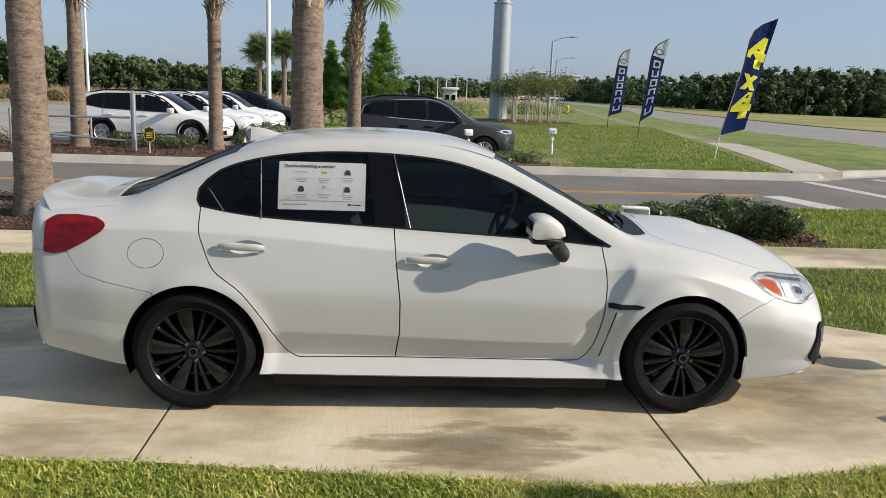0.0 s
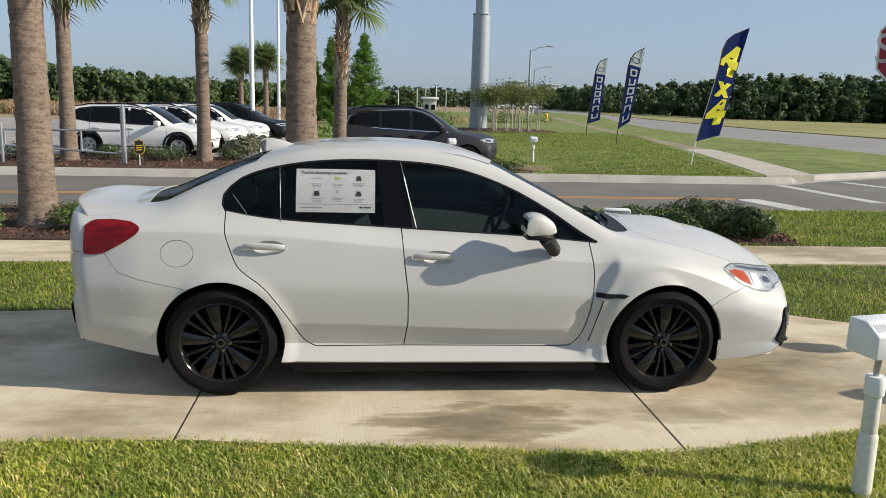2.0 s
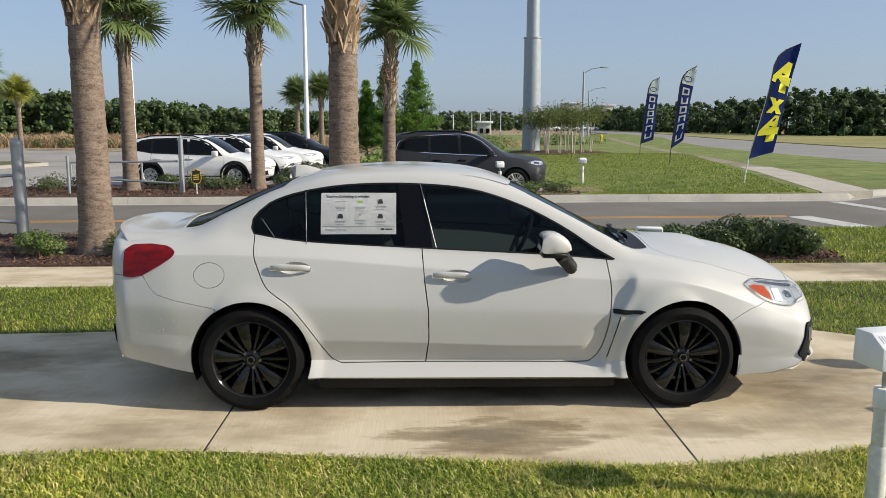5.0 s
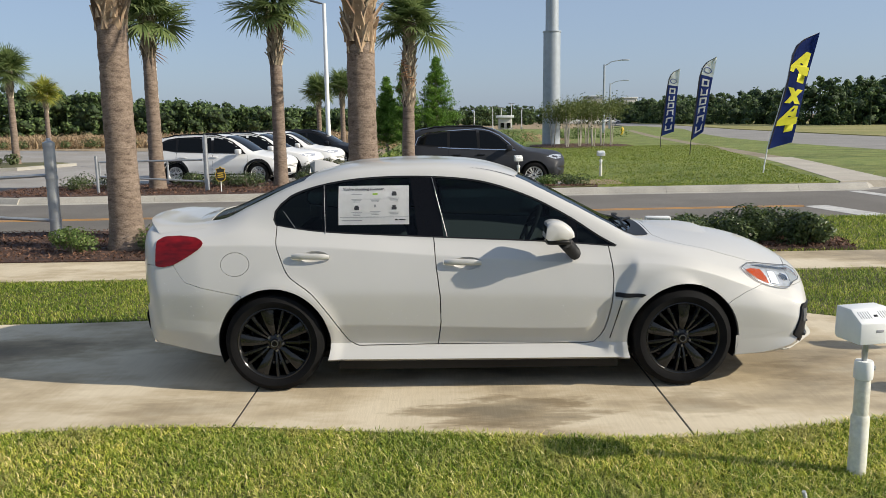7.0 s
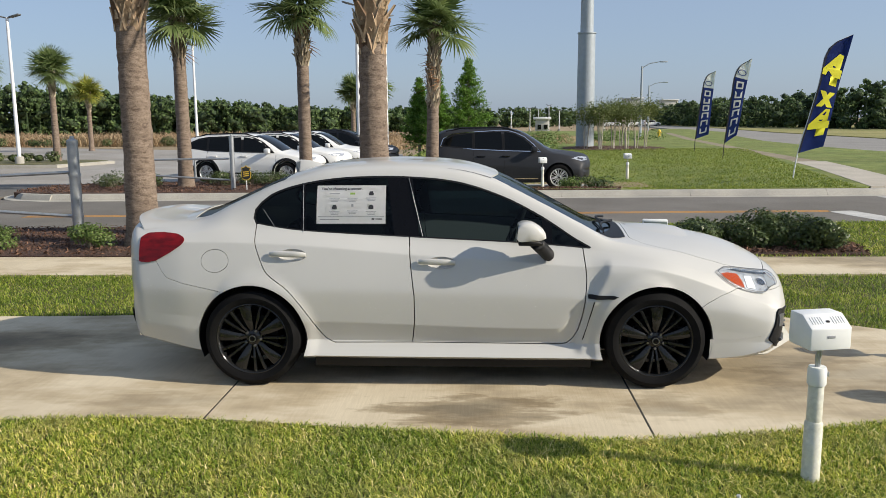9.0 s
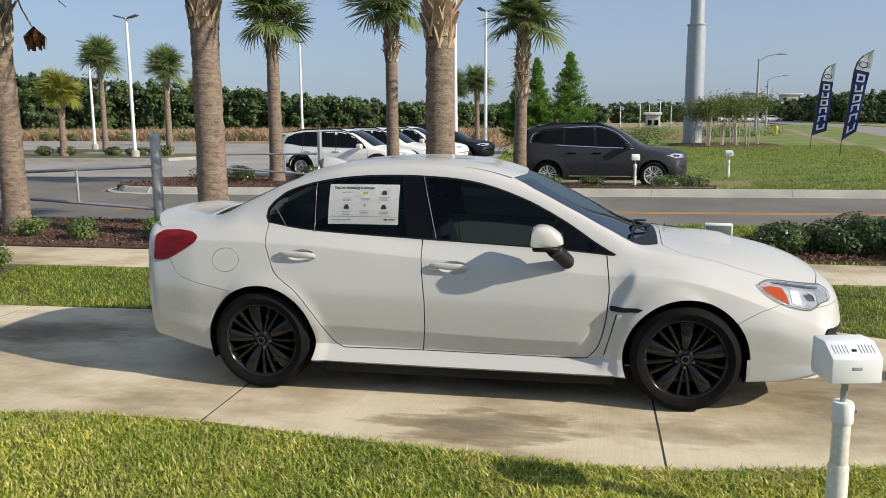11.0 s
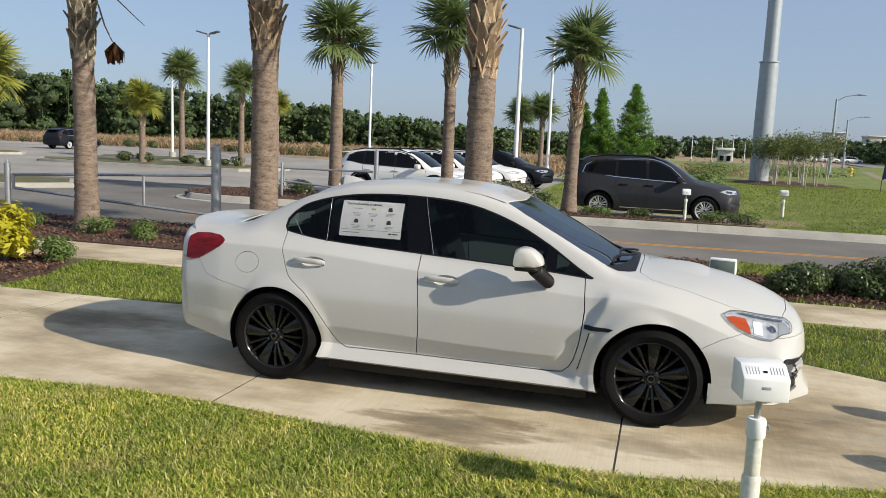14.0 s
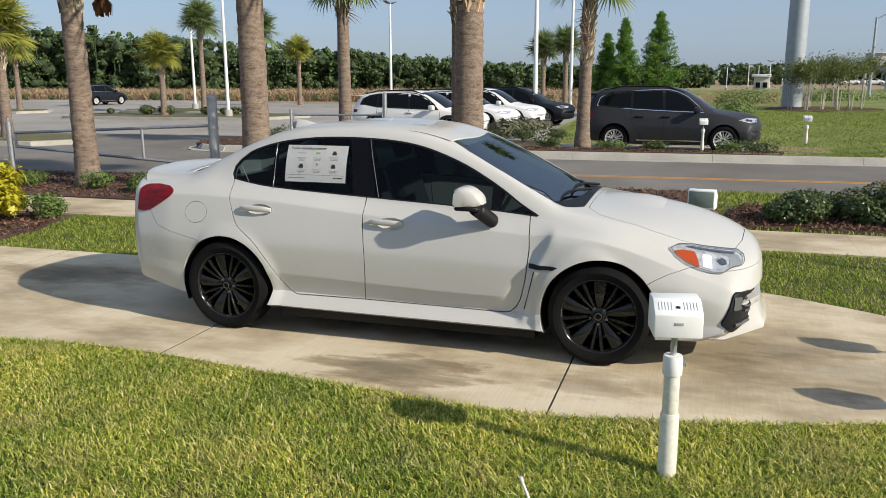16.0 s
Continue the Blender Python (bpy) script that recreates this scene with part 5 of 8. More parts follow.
    for k in range(25):
        y = -0.66 + 1.32 * k / 24
        x = -2.31 + 0.24 * (abs(y) / 0.88) ** 3
        rows.append([bm.verts.new((x + dx, y, z)) for dx, z in ((0.0, 0.47), (0.01, 0.40), (0.05, 0.32), (0.14, 0.27), (0.3, 0.25))])
    for r0, r1 in zip(rows, rows[1:]):
        for j in range(4):
            bm.faces.new((r0[j], r1[j], r1[j + 1], r0[j + 1]))
    bmesh.ops.recalc_face_normals(bm, faces=bm.faces[:])
    part("diffuser", bm, M["black_trim"], car, "black rear diffuser")
    for y in (-0.62, -0.51, 0.51, 0.62):
        bm = bmesh.new()
        lathe(bm, [(0.036, -0.12), (0.043, -0.12), (0.043, 0.12), (0.036, 0.12)], 20, "Z", True)
        bmesh.ops.transform(bm, matrix=Matrix.Translation((-2.05, y, 0.318)) @ Matrix.Rotation(math.pi / 2, 4, "Y"), verts=bm.verts[:])
        part("exhaust_tip", bm, M["chrome"], car, "bright exhaust tip")
    # boot lip spoiler, grown out of the lid
    bm = bmesh.new()
    rows = []
    for k in range(33):
        y = -0.64 + 1.28 * k / 32
        q = abs(y) / 0.64
        xe = -2.268 + 0.17 * q ** 3
        h = 0.036 * (1 - q ** 8)
        row = []
        for dx, up in ((0.34, 0.001), (0.24, 0.15), (0.14, 0.45), (0.06, 0.8), (0.02, 1.0)):
            hit = skin.ray_cast(Vector((xe + dx, y, 3)), Vector((0, 0, -1)))
            row.append(Vector((xe + dx, y, hit[0].z + 0.001 + h * up)))
        zt = row[-1].z
        row += [Vector((xe, y, zt - 0.002)), Vector((xe - 0.004, y, zt - 0.012)), Vector((xe + 0.004, y, zt - 0.03)), Vector((xe + 0.03, y, zt - 0.06))]
        rows.append([bm.verts.new(v) for v in row])
    for r0, r1 in zip(rows, rows[1:]):
        for j in range(len(r0) - 1):
            bm.faces.new((r0[j], r1[j], r1[j + 1], r0[j + 1]))
    bmesh.ops.recalc_face_normals(bm, faces=bm.faces[:])
    part("spoiler", bm, M["white_paint"], car, "low white boot lip spoiler", 40)
    # shark fin aerial
    bm = bmesh.new()
    rows = []
    for x, z, w in ((-1.19, 1.37, 0.034), (-1.185, 1.452, 0.022), (-1.15, 1.468, 0.02), (-1.08, 1.462, 0.022), (-1.02, 1.447, 0.018), (-0.975, 1.432, 0.006)):
        base = 1.372 + (x + 1.19) * 0.24
        rows.append([bm.verts.new((x, -0.04 + 0.1 * (x < -1.18), base)), bm.verts.new((x, -w * 0.6, z - 0.01)), bm.verts.new((x, 0, z)), bm.verts.new((x, w * 0.6, z - 0.01)), bm.verts.new((x, 0.04 - 0.1 * (x < -1.18), base))])
    for v in (rows[0][0], rows[0][4]):
        v.co.y = -0.036 if v is rows[0][0] else 0.036
    for r0, r1 in zip(rows, rows[1:]):
        for j in range(4):
            bm.faces.new((r0[j], r0[j + 1], r1[j + 1], r1[j]))
    bm.faces.new(rows[0])
    bm.faces.new(rows[-1][::-1])
    bmesh.ops.recalc_face_normals(bm, faces=bm.faces[:])
    part("shark_fin_aerial", bm, M["white_paint"], car, "white shark fin aerial", 50)
    # bonnet scoop
    bm = bmesh.new()
    rows = []
    for x, w, h in ((1.22, 0.12, 0.0), (1.30, 0.21, 0.010), (1.40, 0.26, 0.014), (1.50, 0.28, 0.018), (1.59, 0.29, 0.014), (1.64, 0.29, 0.002)):
        row = []
        for k in range(13):
            t = k / 12 * 2 - 1
            hit = skin.ray_cast(Vector((x, t * w * 1.12, 3)), Vector((0, 0, -1)))
            row.append(bm.verts.new((x + 0.03 * (1 - t * t), t * w * 1.12, hit[0].z - 0.004 + (h + 0.004) * (1 - t * t) ** 1.5)))
        rows.append(row)
    for r0, r1 in zip(rows, rows[1:]):
        for j in range(12):
            bm.faces.new((r0[j], r0[j + 1], r1[j + 1], r1[j]))
    bmesh.ops.recalc_face_normals(bm, faces=bm.faces[:])
    part("bonnet_scoop", bm, M["white_paint"], car, "raised white bonnet scoop", 50)
    # cowl and wipers
    bm = bmesh.new()
    rows = []
    for k in range(25):
        t = k / 24 * 2 - 1
        y = t * 0.60
        x0 = 1.13 - 0.155 * abs(t) ** 2.2
        x1 = 1.185 - 0.02 * abs(t) ** 2 - (0.10 * max(0, abs(t) - 0.86) / 0.14)
        row = []
        for s_ in (0, 0.33, 0.66, 1.0):
            x = x0 + (x1 - x0) * s_
            hit = skin.ray_cast(Vector((x, y, 3)), Vector((0, 0, -1)))
            row.append(bm.verts.new((x, y, hit[0].z + 0.003)))
        rows.append(row)
    for r0, r1 in zip(rows, rows[1:]):
        for j in range(3):
            bm.faces.new((r0[j], r1[j], r1[j + 1], r0[j + 1]))
    bmesh.ops.recalc_face_normals(bm, faces=bm.faces[:])
    part("cowl", bm, M["black_trim"], car, "black plastic cowl")
    for y0, y1, x1 in ((0.42, -0.22, 0.93), (-0.02, -0.53, 0.90)):
        bm = bmesh.new()
        pts = []
        for s_ in np.linspace(0, 1, 8):
            y = y0 + (y1 - y0) * s_
            x = 1.15 + (x1 + 0.12 - 1.15) * s_ - 0.05 * math.sin(math.pi * s_)
            hit = skin.ray_cast(Vector((x, y, 3)), Vector((0, 0, -1)))
            pts.append((x, y, hit[0].z + 0.022))
        tube(bm, pts, [0.010, 0.010, 0.009, 0.008, 0.008, 0.007, 0.006, 0.005], 6)
        tube(bm, [(p[0], p[1], p[2] - 0.014) for p in pts[3:]], 0.005, 5)
        part("wiper", bm, M["black_trim"], car, "black wiper arm and blade")
    # door mirrors: a wedge-shaped cap, black lower half and a thick stem
    def pod(x0, x1, y0, y1, z0, z1, lead, drop, name, mat, label):
        bm = bmesh.new()
        rows = []
        for i in range(15):
            t = i / 14
            e = math.sqrt(max(0.0, 1 - abs(2 * t - 1) ** 4))
            y = y0 + (y1 - y0) * t
            xf = x0 + (x1 - x0) * (0.45 + 0.55 * e)
            zt = z0 + (z1 - z0) * (0.80 + 0.20 * e)
            zb = z0 - drop * e
            ring = [(x0, zb), (x0 - 0.004, (zb + zt) / 2), (x0 + 0.002, zt - 0.010), (x0 + 0.022, zt + 0.002), (x0 + (xf - x0) * 0.5, zt), (x0 + (xf - x0) * 0.84, zt - lead), (xf, zb + (zt - zb) * 0.35), (xf - 0.012, zb)]
            rows.append([bm.verts.new((px, y, pz)) for px, pz in rounded(ring, 0.012)])
        n = min(len(r) for r in rows)
        rows = [[r[int(j * len(r) / n)] for j in range(n)] for r in rows]
        for r0, r1 in zip(rows, rows[1:]):
            for j in range(n):
                bm.faces.new((r0[j], r0[(j + 1) % n], r1[(j + 1) % n], r1[j]))
        bm.faces.new(rows[0])
        bm.faces.new(rows[-1][::-1])
        bmesh.ops.delete(bm, geom=[v for v in bm.verts if not v.link_faces], context="VERTS")
        bmesh.ops.recalc_face_normals(bm, faces=bm.faces[:])
        return both_sides(name, bm, mat, car, label, 50)
    pod(0.425, 0.600, -0.985, -0.80, 1.000, 1.112, 0.035, 0.0, "mirror_cap", M["white_paint"], "white door mirror cap")
    pod(0.430, 0.592, -0.978, -0.805, 0.975, 1.004, 0.002, 0.010, "mirror_housing", M["black_trim"], "black lower mirror housing")
    bm = bmesh.new()
    box(bm, 0.417, -0.975, 0.99, 0.4215, -0.82, 1.085, 0.002)
    both_sides("mirror_glass", bm, M["dark_glass"], car, "dark mirror glass")
    bm = bmesh.new()
    rows = []
    for t in np.linspace(0, 1, 7):
        c = Vector((0.545, -0.895, 0.975)).lerp(Vector((0.625, -0.79, 0.885)), t)
        w, h = 0.046 - 0.004 * t, 0.043
        rows.append([bm.verts.new(c + Vector((w * math.cos(a), 0.45 * h * math.sin(a), h * math.sin(a)))) for a in np.linspace(0, math.tau, 13)[:-1]])
    for r0, r1 in zip(rows, rows[1:]):
        for j in range(12):
            bm.faces.new((r0[j], r0[(j + 1) % 12], r1[(j + 1) % 12], r1[j]))
    bm.faces.new(rows[0])
    bm.faces.new(rows[-1][::-1])
    bmesh.ops.recalc_face_normals(bm, faces=bm.faces[:])
    both_sides("mirror_stem", bm, M["black_trim"], car, "", 60)
    # door handles
    for hx, hz, door in ((-1.077, 0.880, "rear_door"), (-0.097, 0.830, "front_door")):
        for sgn in (1, -1):
            bm = bmesh.new()
            rows = []
            for t in np.linspace(-1, 1, 13):
                p, n = on_side(skin, hx + t * 0.12, hz + 0.003 - t * 0.003, 0.012 + 0.018 * (1 - t ** 4))
                h = 0.0205 * (1 - 0.3 * t ** 4)
                rows.append([bm.verts.new(p + Vector((0, 0.010 * math.cos(a), h * math.sin(a)))) for a in np.linspace(0, math.tau, 11)[:-1]])
            for r0, r1 in zip(rows, rows[1:]):
                for j in range(10):
                    bm.faces.new((r0[j], r0[(j + 1) % 10], r1[(j + 1) % 10], r1[j]))
            bm.faces.new(rows[0])
            bm.faces.new(rows[-1][::-1])
            if sgn < 0:
                bmesh.ops.scale(bm, vec=(1, -1, 1), verts=bm.verts[:])
            bmesh.ops.recalc_face_normals(bm, faces=bm.faces[:])
            part("door_handle", bm, M["white_paint"], made[door] if sgn > 0 else car, "white grab handle", 60)
    # rubber edge strips of the windows, with sun glints put into their colour
    for (x0, z0), (x1, z1) in (((-1.005, 1.325), (-0.99, 1.02)), ((-0.292, 1.37), (-0.195, 0.99)), ((-1.27, 1.165), (-1.18, 1.05))):
        bm = bmesh.new()
        tube(bm, [on_side(skin, x0 + (x1 - x0) * t, z0 + (z1 - z0) * t, 0.001)[0] for t in np.linspace(0, 1, 9)], 0.0024, 6)
        both_sides("edge_glint", bm, M["glint_grey"], car)
    # roof ditch mouldings
    bm = bmesh.new()
    rows = []
    for t in np.linspace(0, 1, 14):
        x = 0.262 - 0.30 * t
        y = -0.505 + 0.004 * t
        row = []
        for o in (-0.004 * (1 - 0.8 * t), 0.004 * (1 - 0.8 * t)):
            hit = skin.ray_cast(Vector((x, y + o, 3)), Vector((0, 0, -1)))
            row.append(bm.verts.new(hit[0] + Vector((0, 0, 0.0025))))
        rows.append(row)
    for r0, r1 in zip(rows, rows[1:]):
        bm.faces.new((r0[0], r0[1], r1[1], r1[0]))
    bmesh.ops.recalc_face_normals(bm, faces=bm.faces[:])
    both_sides("roof_moulding", bm, M["black_trim"], car, "thin dark roof moulding")
    # the cabin
    for x, y in ((0.02, -0.37), (0.02, 0.37), (-0.86, -0.37), (-0.86, 0.37)):
        seat(x, y, car)
    bm = bmesh.new()
    box(bm, 0.62, -0.66, 0.5, 1.05, 0.66, 0.86, 0.06)
    part("dashboard", bm, M["interior"], car)
    bm = bmesh.new()
    ring = [(0.18 * math.cos(a), 0.18 * math.sin(a), 0.0) for a in np.linspace(0, math.tau, 29)]
    tube(bm, ring, 0.016, 8, False)
    for a in (0.0, 2.6, 3.7):
        tube(bm, [(0, 0, 0.03), (0.17 * math.cos(a), 0.17 * math.sin(a), 0)], 0.016, 6)
    bmesh.ops.transform(bm, matrix=Matrix.Translation((0.46, 0.37, 0.90)) @ Matrix.Rotation(radians(-65), 4, "Y") @ Matrix.Rotation(math.pi / 2, 4, "Z"), verts=bm.verts[:])
    part("steering_wheel", bm, M["interior"], car)
    bm = bmesh.new()
    box(bm, 0.36, -0.12, 1.20, 0.39, 0.12, 1.27, 0.012)
    part("rear_view_mirror", bm, M["interior"], car)


def dew(car, skin):
    """Dew drops on the flank, too many to pick apart."""
    rng = np.random.default_rng(77)
    bm = bmesh.new()
    for i in range(360):
        if i < 200:
            x, z = rng.normal(-0.1, 0.5), rng.normal(0.46, 0.09)
        elif i < 290:
            x, z = rng.normal(-1.85, 0.16), rng.normal(0.62, 0.12)
        else:
            x, z = rng.normal(0.98, 0.03), rng.uniform(0.3, 0.6)
        if not (-2.1 < x < 1.05 and 0.31 < z < 0.8) or min(math.hypot(x - h, z - 0.325) for h in SEDAN["hub"]) < 0.40:
            continue
        p, n = on_side(skin, x, z, 0.0005)
        r = rng.uniform(0.0007, 0.002)
        m = Matrix.Translation(p) @ n.to_track_quat("Z", "Y").to_matrix().to_4x4() @ Matrix.Diagonal((r, r, r * 0.6, 1))
        bmesh.ops.create_icosphere(bm, subdivisions=1, radius=1.0, matrix=m)
    ob = part("dew", bm, M["dew"], car, "clear dew drops", 60)
    ob["kind"] = "stuff"


def window_sheet(car, skin):
    """The printed sheet on the rear door window."""
    tl, br = Vector((-0.905, -0.586, 1.318)), Vector((-0.442, -0.670, 1.070))
    ex = Vector((br.x - tl.x, 0, 0))
    ey = Vector((0, br.y - tl.y, br.z - tl.z))
    n = ex.cross(ey).normalized()
    if n.y > 0:
        n = -n
    W, H = ex.length, ey.length
    yt, yb = on_side(skin, (tl.x + br.x) / 2, tl.z, 0.0)[0].y, on_side(skin, (tl.x + br.x) / 2, br.z, 0.0)[0].y
    tl.y, ey.y = yt, yb - yt
    place = lambda u, v, d=0.0: tl + ex * u + ey * v + n * (0.010 + 0.012 * math.sin(math.pi * v) + d)
    sheet = thing("window_sheet", "white printed price sheet stuck on the rear door window", "poster")
    bm = bmesh.new()
    grid = [[bm.verts.new(place(i / 8, j / 4, 0.004 * math.sin(math.pi * i / 8))) for i in range(9)] for j in range(5)]
    for r0, r1 in zip(grid, grid[1:]):
        for i in range(8):
            bm.faces.new((r0[i], r0[i + 1], r1[i + 1], r1[i]))
    bmesh.ops.solidify(bm, geom=bm.faces[:], thickness=0.0008)
    part("paper", bm, M["paper"], sheet)

    def bar(u0, v0, u1, v1, mat, name="printed_line"):
        b = bmesh.new()
        k = max(1, int((u1 - u0) * 12))
        lo = [b.verts.new(place(u0 + (u1 - u0) * i / k, v0, 0.0012 + 0.004 * math.sin(math.pi * (u0 + (u1 - u0) * i / k)))) for i in range(k + 1)]
        hi = [b.verts.new(place(u0 + (u1 - u0) * i / k, v1, 0.0012 + 0.004 * math.sin(math.pi * (u0 + (u1 - u0) * i / k)))) for i in range(k + 1)]
        for i in range(k):
            b.faces.new((lo[i], lo[i + 1], hi[i + 1], hi[i]))
        part(name, b, mat, sheet)
    me = text_mesh("You're choosing a winner.", 1.0, bold=0.022)
    co = np.array([v.co[:] for v in me.vertices])
    lo, hi = co.min(0), co.max(0)
    for v in me.vertices:
        a = (v.co.x - lo[0]) / (hi[0] - lo[0])
        b = (v.co.y - lo[1]) / (hi[1] - lo[1])
        u = 0.06 + 0.595 * a
        v.co = place(u, 0.145 - 0.095 * b, 0.0014 + 0.004 * math.sin(math.pi * u))
    part_mesh("headline", me, M["ink"], sheet, "black headline", 0)
    for u, v, kind_ in ((0.26, 0.22, "wide"), (0.52, 0.22, "green"), (0.79, 0.20, "badge"), (0.26, 0.56, "badge"), (0.52, 0.54, "small"), (0.79, 0.56, "badge")):
        if kind_ == "badge":
            bar(u - 0.025, v - 0.04, u + 0.025, v + 0.06, M["ink"], "badge")
            bar(u - 0.035, v + 0.0, u + 0.035, v + 0.07, M["ink"], "badge")
        elif kind_ == "green":
            bar(u - 0.035, v - 0.02, u + 0.035, v + 0.03, M["green_ink"], "badge")
        elif kind_ == "small":
            bar(u - 0.015, v - 0.04, u + 0.015, v + 0.03, M["grey_ink"], "badge")
        else:
            bar(u - 0.075, v - 0.005, u + 0.075, v + 0.012, M["grey_ink"], "badge")
        for i in range(3):
            w = (0.075, 0.06, 0.05)[i]
            bar(u - w, v + 0.13 + i * 0.035, u + w, v + 0.142 + i * 0.035, M["grey_ink"])
    bar(0.05, 0.885, 0.33, 0.905, M["grey_ink"])
    bar(0.80, 0.865, 0.84, 0.90, M["ink"], "badge")
    bar(0.855, 0.87, 0.95, 0.895, M["ink"], "badge")
    bar(0.02, 0.81, 0.98, 0.82, M["grey_ink"])


M["dark_glass"] = plain("dark_reflective_glass", (0.004, 0.005, 0.006), 0.04, vary=0.1, spec=0.2)
M["nut_grey"] = plain("worn_dark_steel", (0.16, 0.16, 0.17), 0.25, 0.7, vary=0.15)
M["black_chrome"] = plain("black_chrome", (0.05, 0.05, 0.055), 0.2, 0.9, vary=0.1)
M["lamp_bowl"] = plain("silver_lamp_bowl", (0.72, 0.74, 0.77), 0.14, 0.6, vary=0.3, scale=22, bump=0.6)
M["bezel_grey"] = plain("satin_dark_grey_plastic", (0.085, 0.088, 0.092), 0.4, vary=0.15)
M["lamp_bright"] = plain("bright_reflector", (0.8, 0.81, 0.83), 0.3, 0.3, vary=0.1)
M["lamp_dark"] = plain("projector_glass", (0.10, 0.12, 0.15), 0.05, 0.3, vary=0.3)
# pale grey that paints the glints on the window edges
M["glint_grey"] = plain("painted_window_glint", (0.16, 0.17, 0.18), 0.3, 0.3, vary=0.1)
the_car, car_skin, car_parts, car_ws = sedan()
arch_liners(the_car, SEDAN, 0.57, 0.835)
add_wheels(the_car, SEDAN, 0.322, 0.240, 0.215, 0.762, M["rim_black"], (0.036, 0.098), (0.019, 0.025, 0.105, 0.010), M["gloss_black"], (0.2, -0.02))
sedan_details(the_car, car_skin, car_parts)
underbody(the_car)
window_sheet(the_car, car_skin)
M["dew"] = plain("water_drop", (0.75, 0.77, 0.8), 0.03, 0.0, vary=0.05)
dew(the_car, car_skin)

# ---- parked cars ----
def suv_spec(f, r, hub_f, hub_r, hw, H, R, low=0.0, a=0.0):
    """Lines of a tall wagon. f, r: ends ahead and behind; hw: half width; H: height; low: how much the roof falls."""
    k = hw / 0.96
    return dict(
        a=a, ends=(r, f), hub=(hub_r, hub_f), hub_z=R, arch=R + 0.05, flare=0.015, round=(0.10, 0.13), nose_z=(0.75, 0.58), bow=(0.16, 0.34), floor=0.5, blunt=4, counts=(1, 2, 3, 4, 4, 4, 8, 8),
        lines=dict(
            top=[(r, 0.60 * H), (r + 0.10, 0.76 * H), (r + 0.28, 0.91 * H - low), (r + 0.5, 0.965 * H - low * 0.8), (r + 1.0, 0.99 * H - low * 0.4), (-0.3, H), (0.15 - a, 0.993 * H), (0.5 - a, 0.95 * H), (0.9 - a, 0.83 * H), (1.3 - a, 0.685 * H), (1.45 - a, 0.65 * H),
                 (f - 0.75, 0.622 * H), (f - 0.35, 0.59 * H), (f - 0.12, 0.545 * H), (f, 0.48 * H)],
            rail_y=[(r, 0.60 * k), (r + 0.3, 0.60 * k), (-0.3, 0.60 * k), (0.5, 0.63 * k), (1.2, 0.70 * k), (1.5, 0.72 * k), (f, 0.62 * k)],
            rail_z=[(r, 0.585 * H), (r + 0.10, 0.73 * H), (r + 0.28, 0.875 * H - low), (r + 0.5, 0.935 * H - low * 0.8), (r + 1.0, 0.965 * H - low * 0.4), (-0.3, 0.972 * H), (0.15 - a, 0.96 * H), (0.5 - a, 0.91 * H), (0.9 - a, 0.785 * H), (1.25 - a, 0.655 * H), (1.45 - a, 0.615 * H), (f - 0.75, 0.585 * H), (f - 0.35, 0.54 * H), (f, 0.45 * H)],
            belt_y=[(r, 0.78 * k), (r + 0.4, 0.82 * k), (0, 0.83 * k), (1.2, 0.84 * k), (f - 0.4, 0.82 * k), (f, 0.76 * k)],
            belt_z=[(r, 0.60 * H), (r + 0.5, 0.66 * H), (0, 0.61 * H), (1.2, 0.59 * H), (f - 0.5, 0.545 * H), (f, 0.43 * H)],
            should_y=[(r, 0.84 * k), (r + 0.4, 0.895 * k), (0, 0.90 * k), (1.2, 0.905 * k), (f - 0.3, 0.88 * k), (f, 0.84 * k)],
            should_z=[(r, 0.52 * H), (0, 0.53 * H), (1.2, 0.51 * H), (f, 0.40 * H)],
            side_y=[(r, 0.88 * k), (r + 0.5, 0.945 * k), (0, 0.94 * k), (1.3, 0.95 * k), (f - 0.3, 0.93 * k), (f, 0.90 * k)],
            side_z=[(r, 0.42 * H), (0, 0.40 * H), (f, 0.34 * H)],
            low_y=[(r, 0.88 * k), (r + 0.5, 0.94 * k), (0, 0.925 * k), (1.3, 0.945 * k), (f, 0.90 * k)],
            low_z=[(r, 0.30 * H), (0, 0.26 * H), (f, 0.26 * H)],
            sill_y=[(r, 0.80 * k), (0, 0.90 * k), (f, 0.82 * k)],
            sill_z=[(r, 0.36), (r + 0.7, 0.27), (0, 0.25), (f - 0.6, 0.27), (f, 0.34)],
            bottom=[(r, 0.33), (r + 0.7, 0.24), (0, 0.22), (f - 0.6, 0.24), (f, 0.31)]))


def strip_on(skin, pts, w, off, mat, car, name):
    """A thin strip along points (x, z) of a body side: a door gap or a moulding."""
    bm = bmesh.new()
    rows = []
    for i, (x, z) in enumerate(pts):
        a, b = Vector(pts[max(i - 1, 0)]), Vector(pts[min(i + 1, len(pts) - 1)])
        d = (b - a).normalized()
        nx, nz = -d.y * w / 2, d.x * w / 2
        rows.append([bm.verts.new(on_side(skin, x + nx, z + nz, off)[0]), bm.verts.new(on_side(skin, x - nx, z - nz, off)[0])])
    for r0, r1 in zip(rows, rows[1:]):
        bm.faces.new((r0[0], r0[1], r1[1], r1[0]))
    bmesh.ops.recalc_face_normals(bm, faces=bm.faces[:])
    both_sides(name, bm, mat, car)


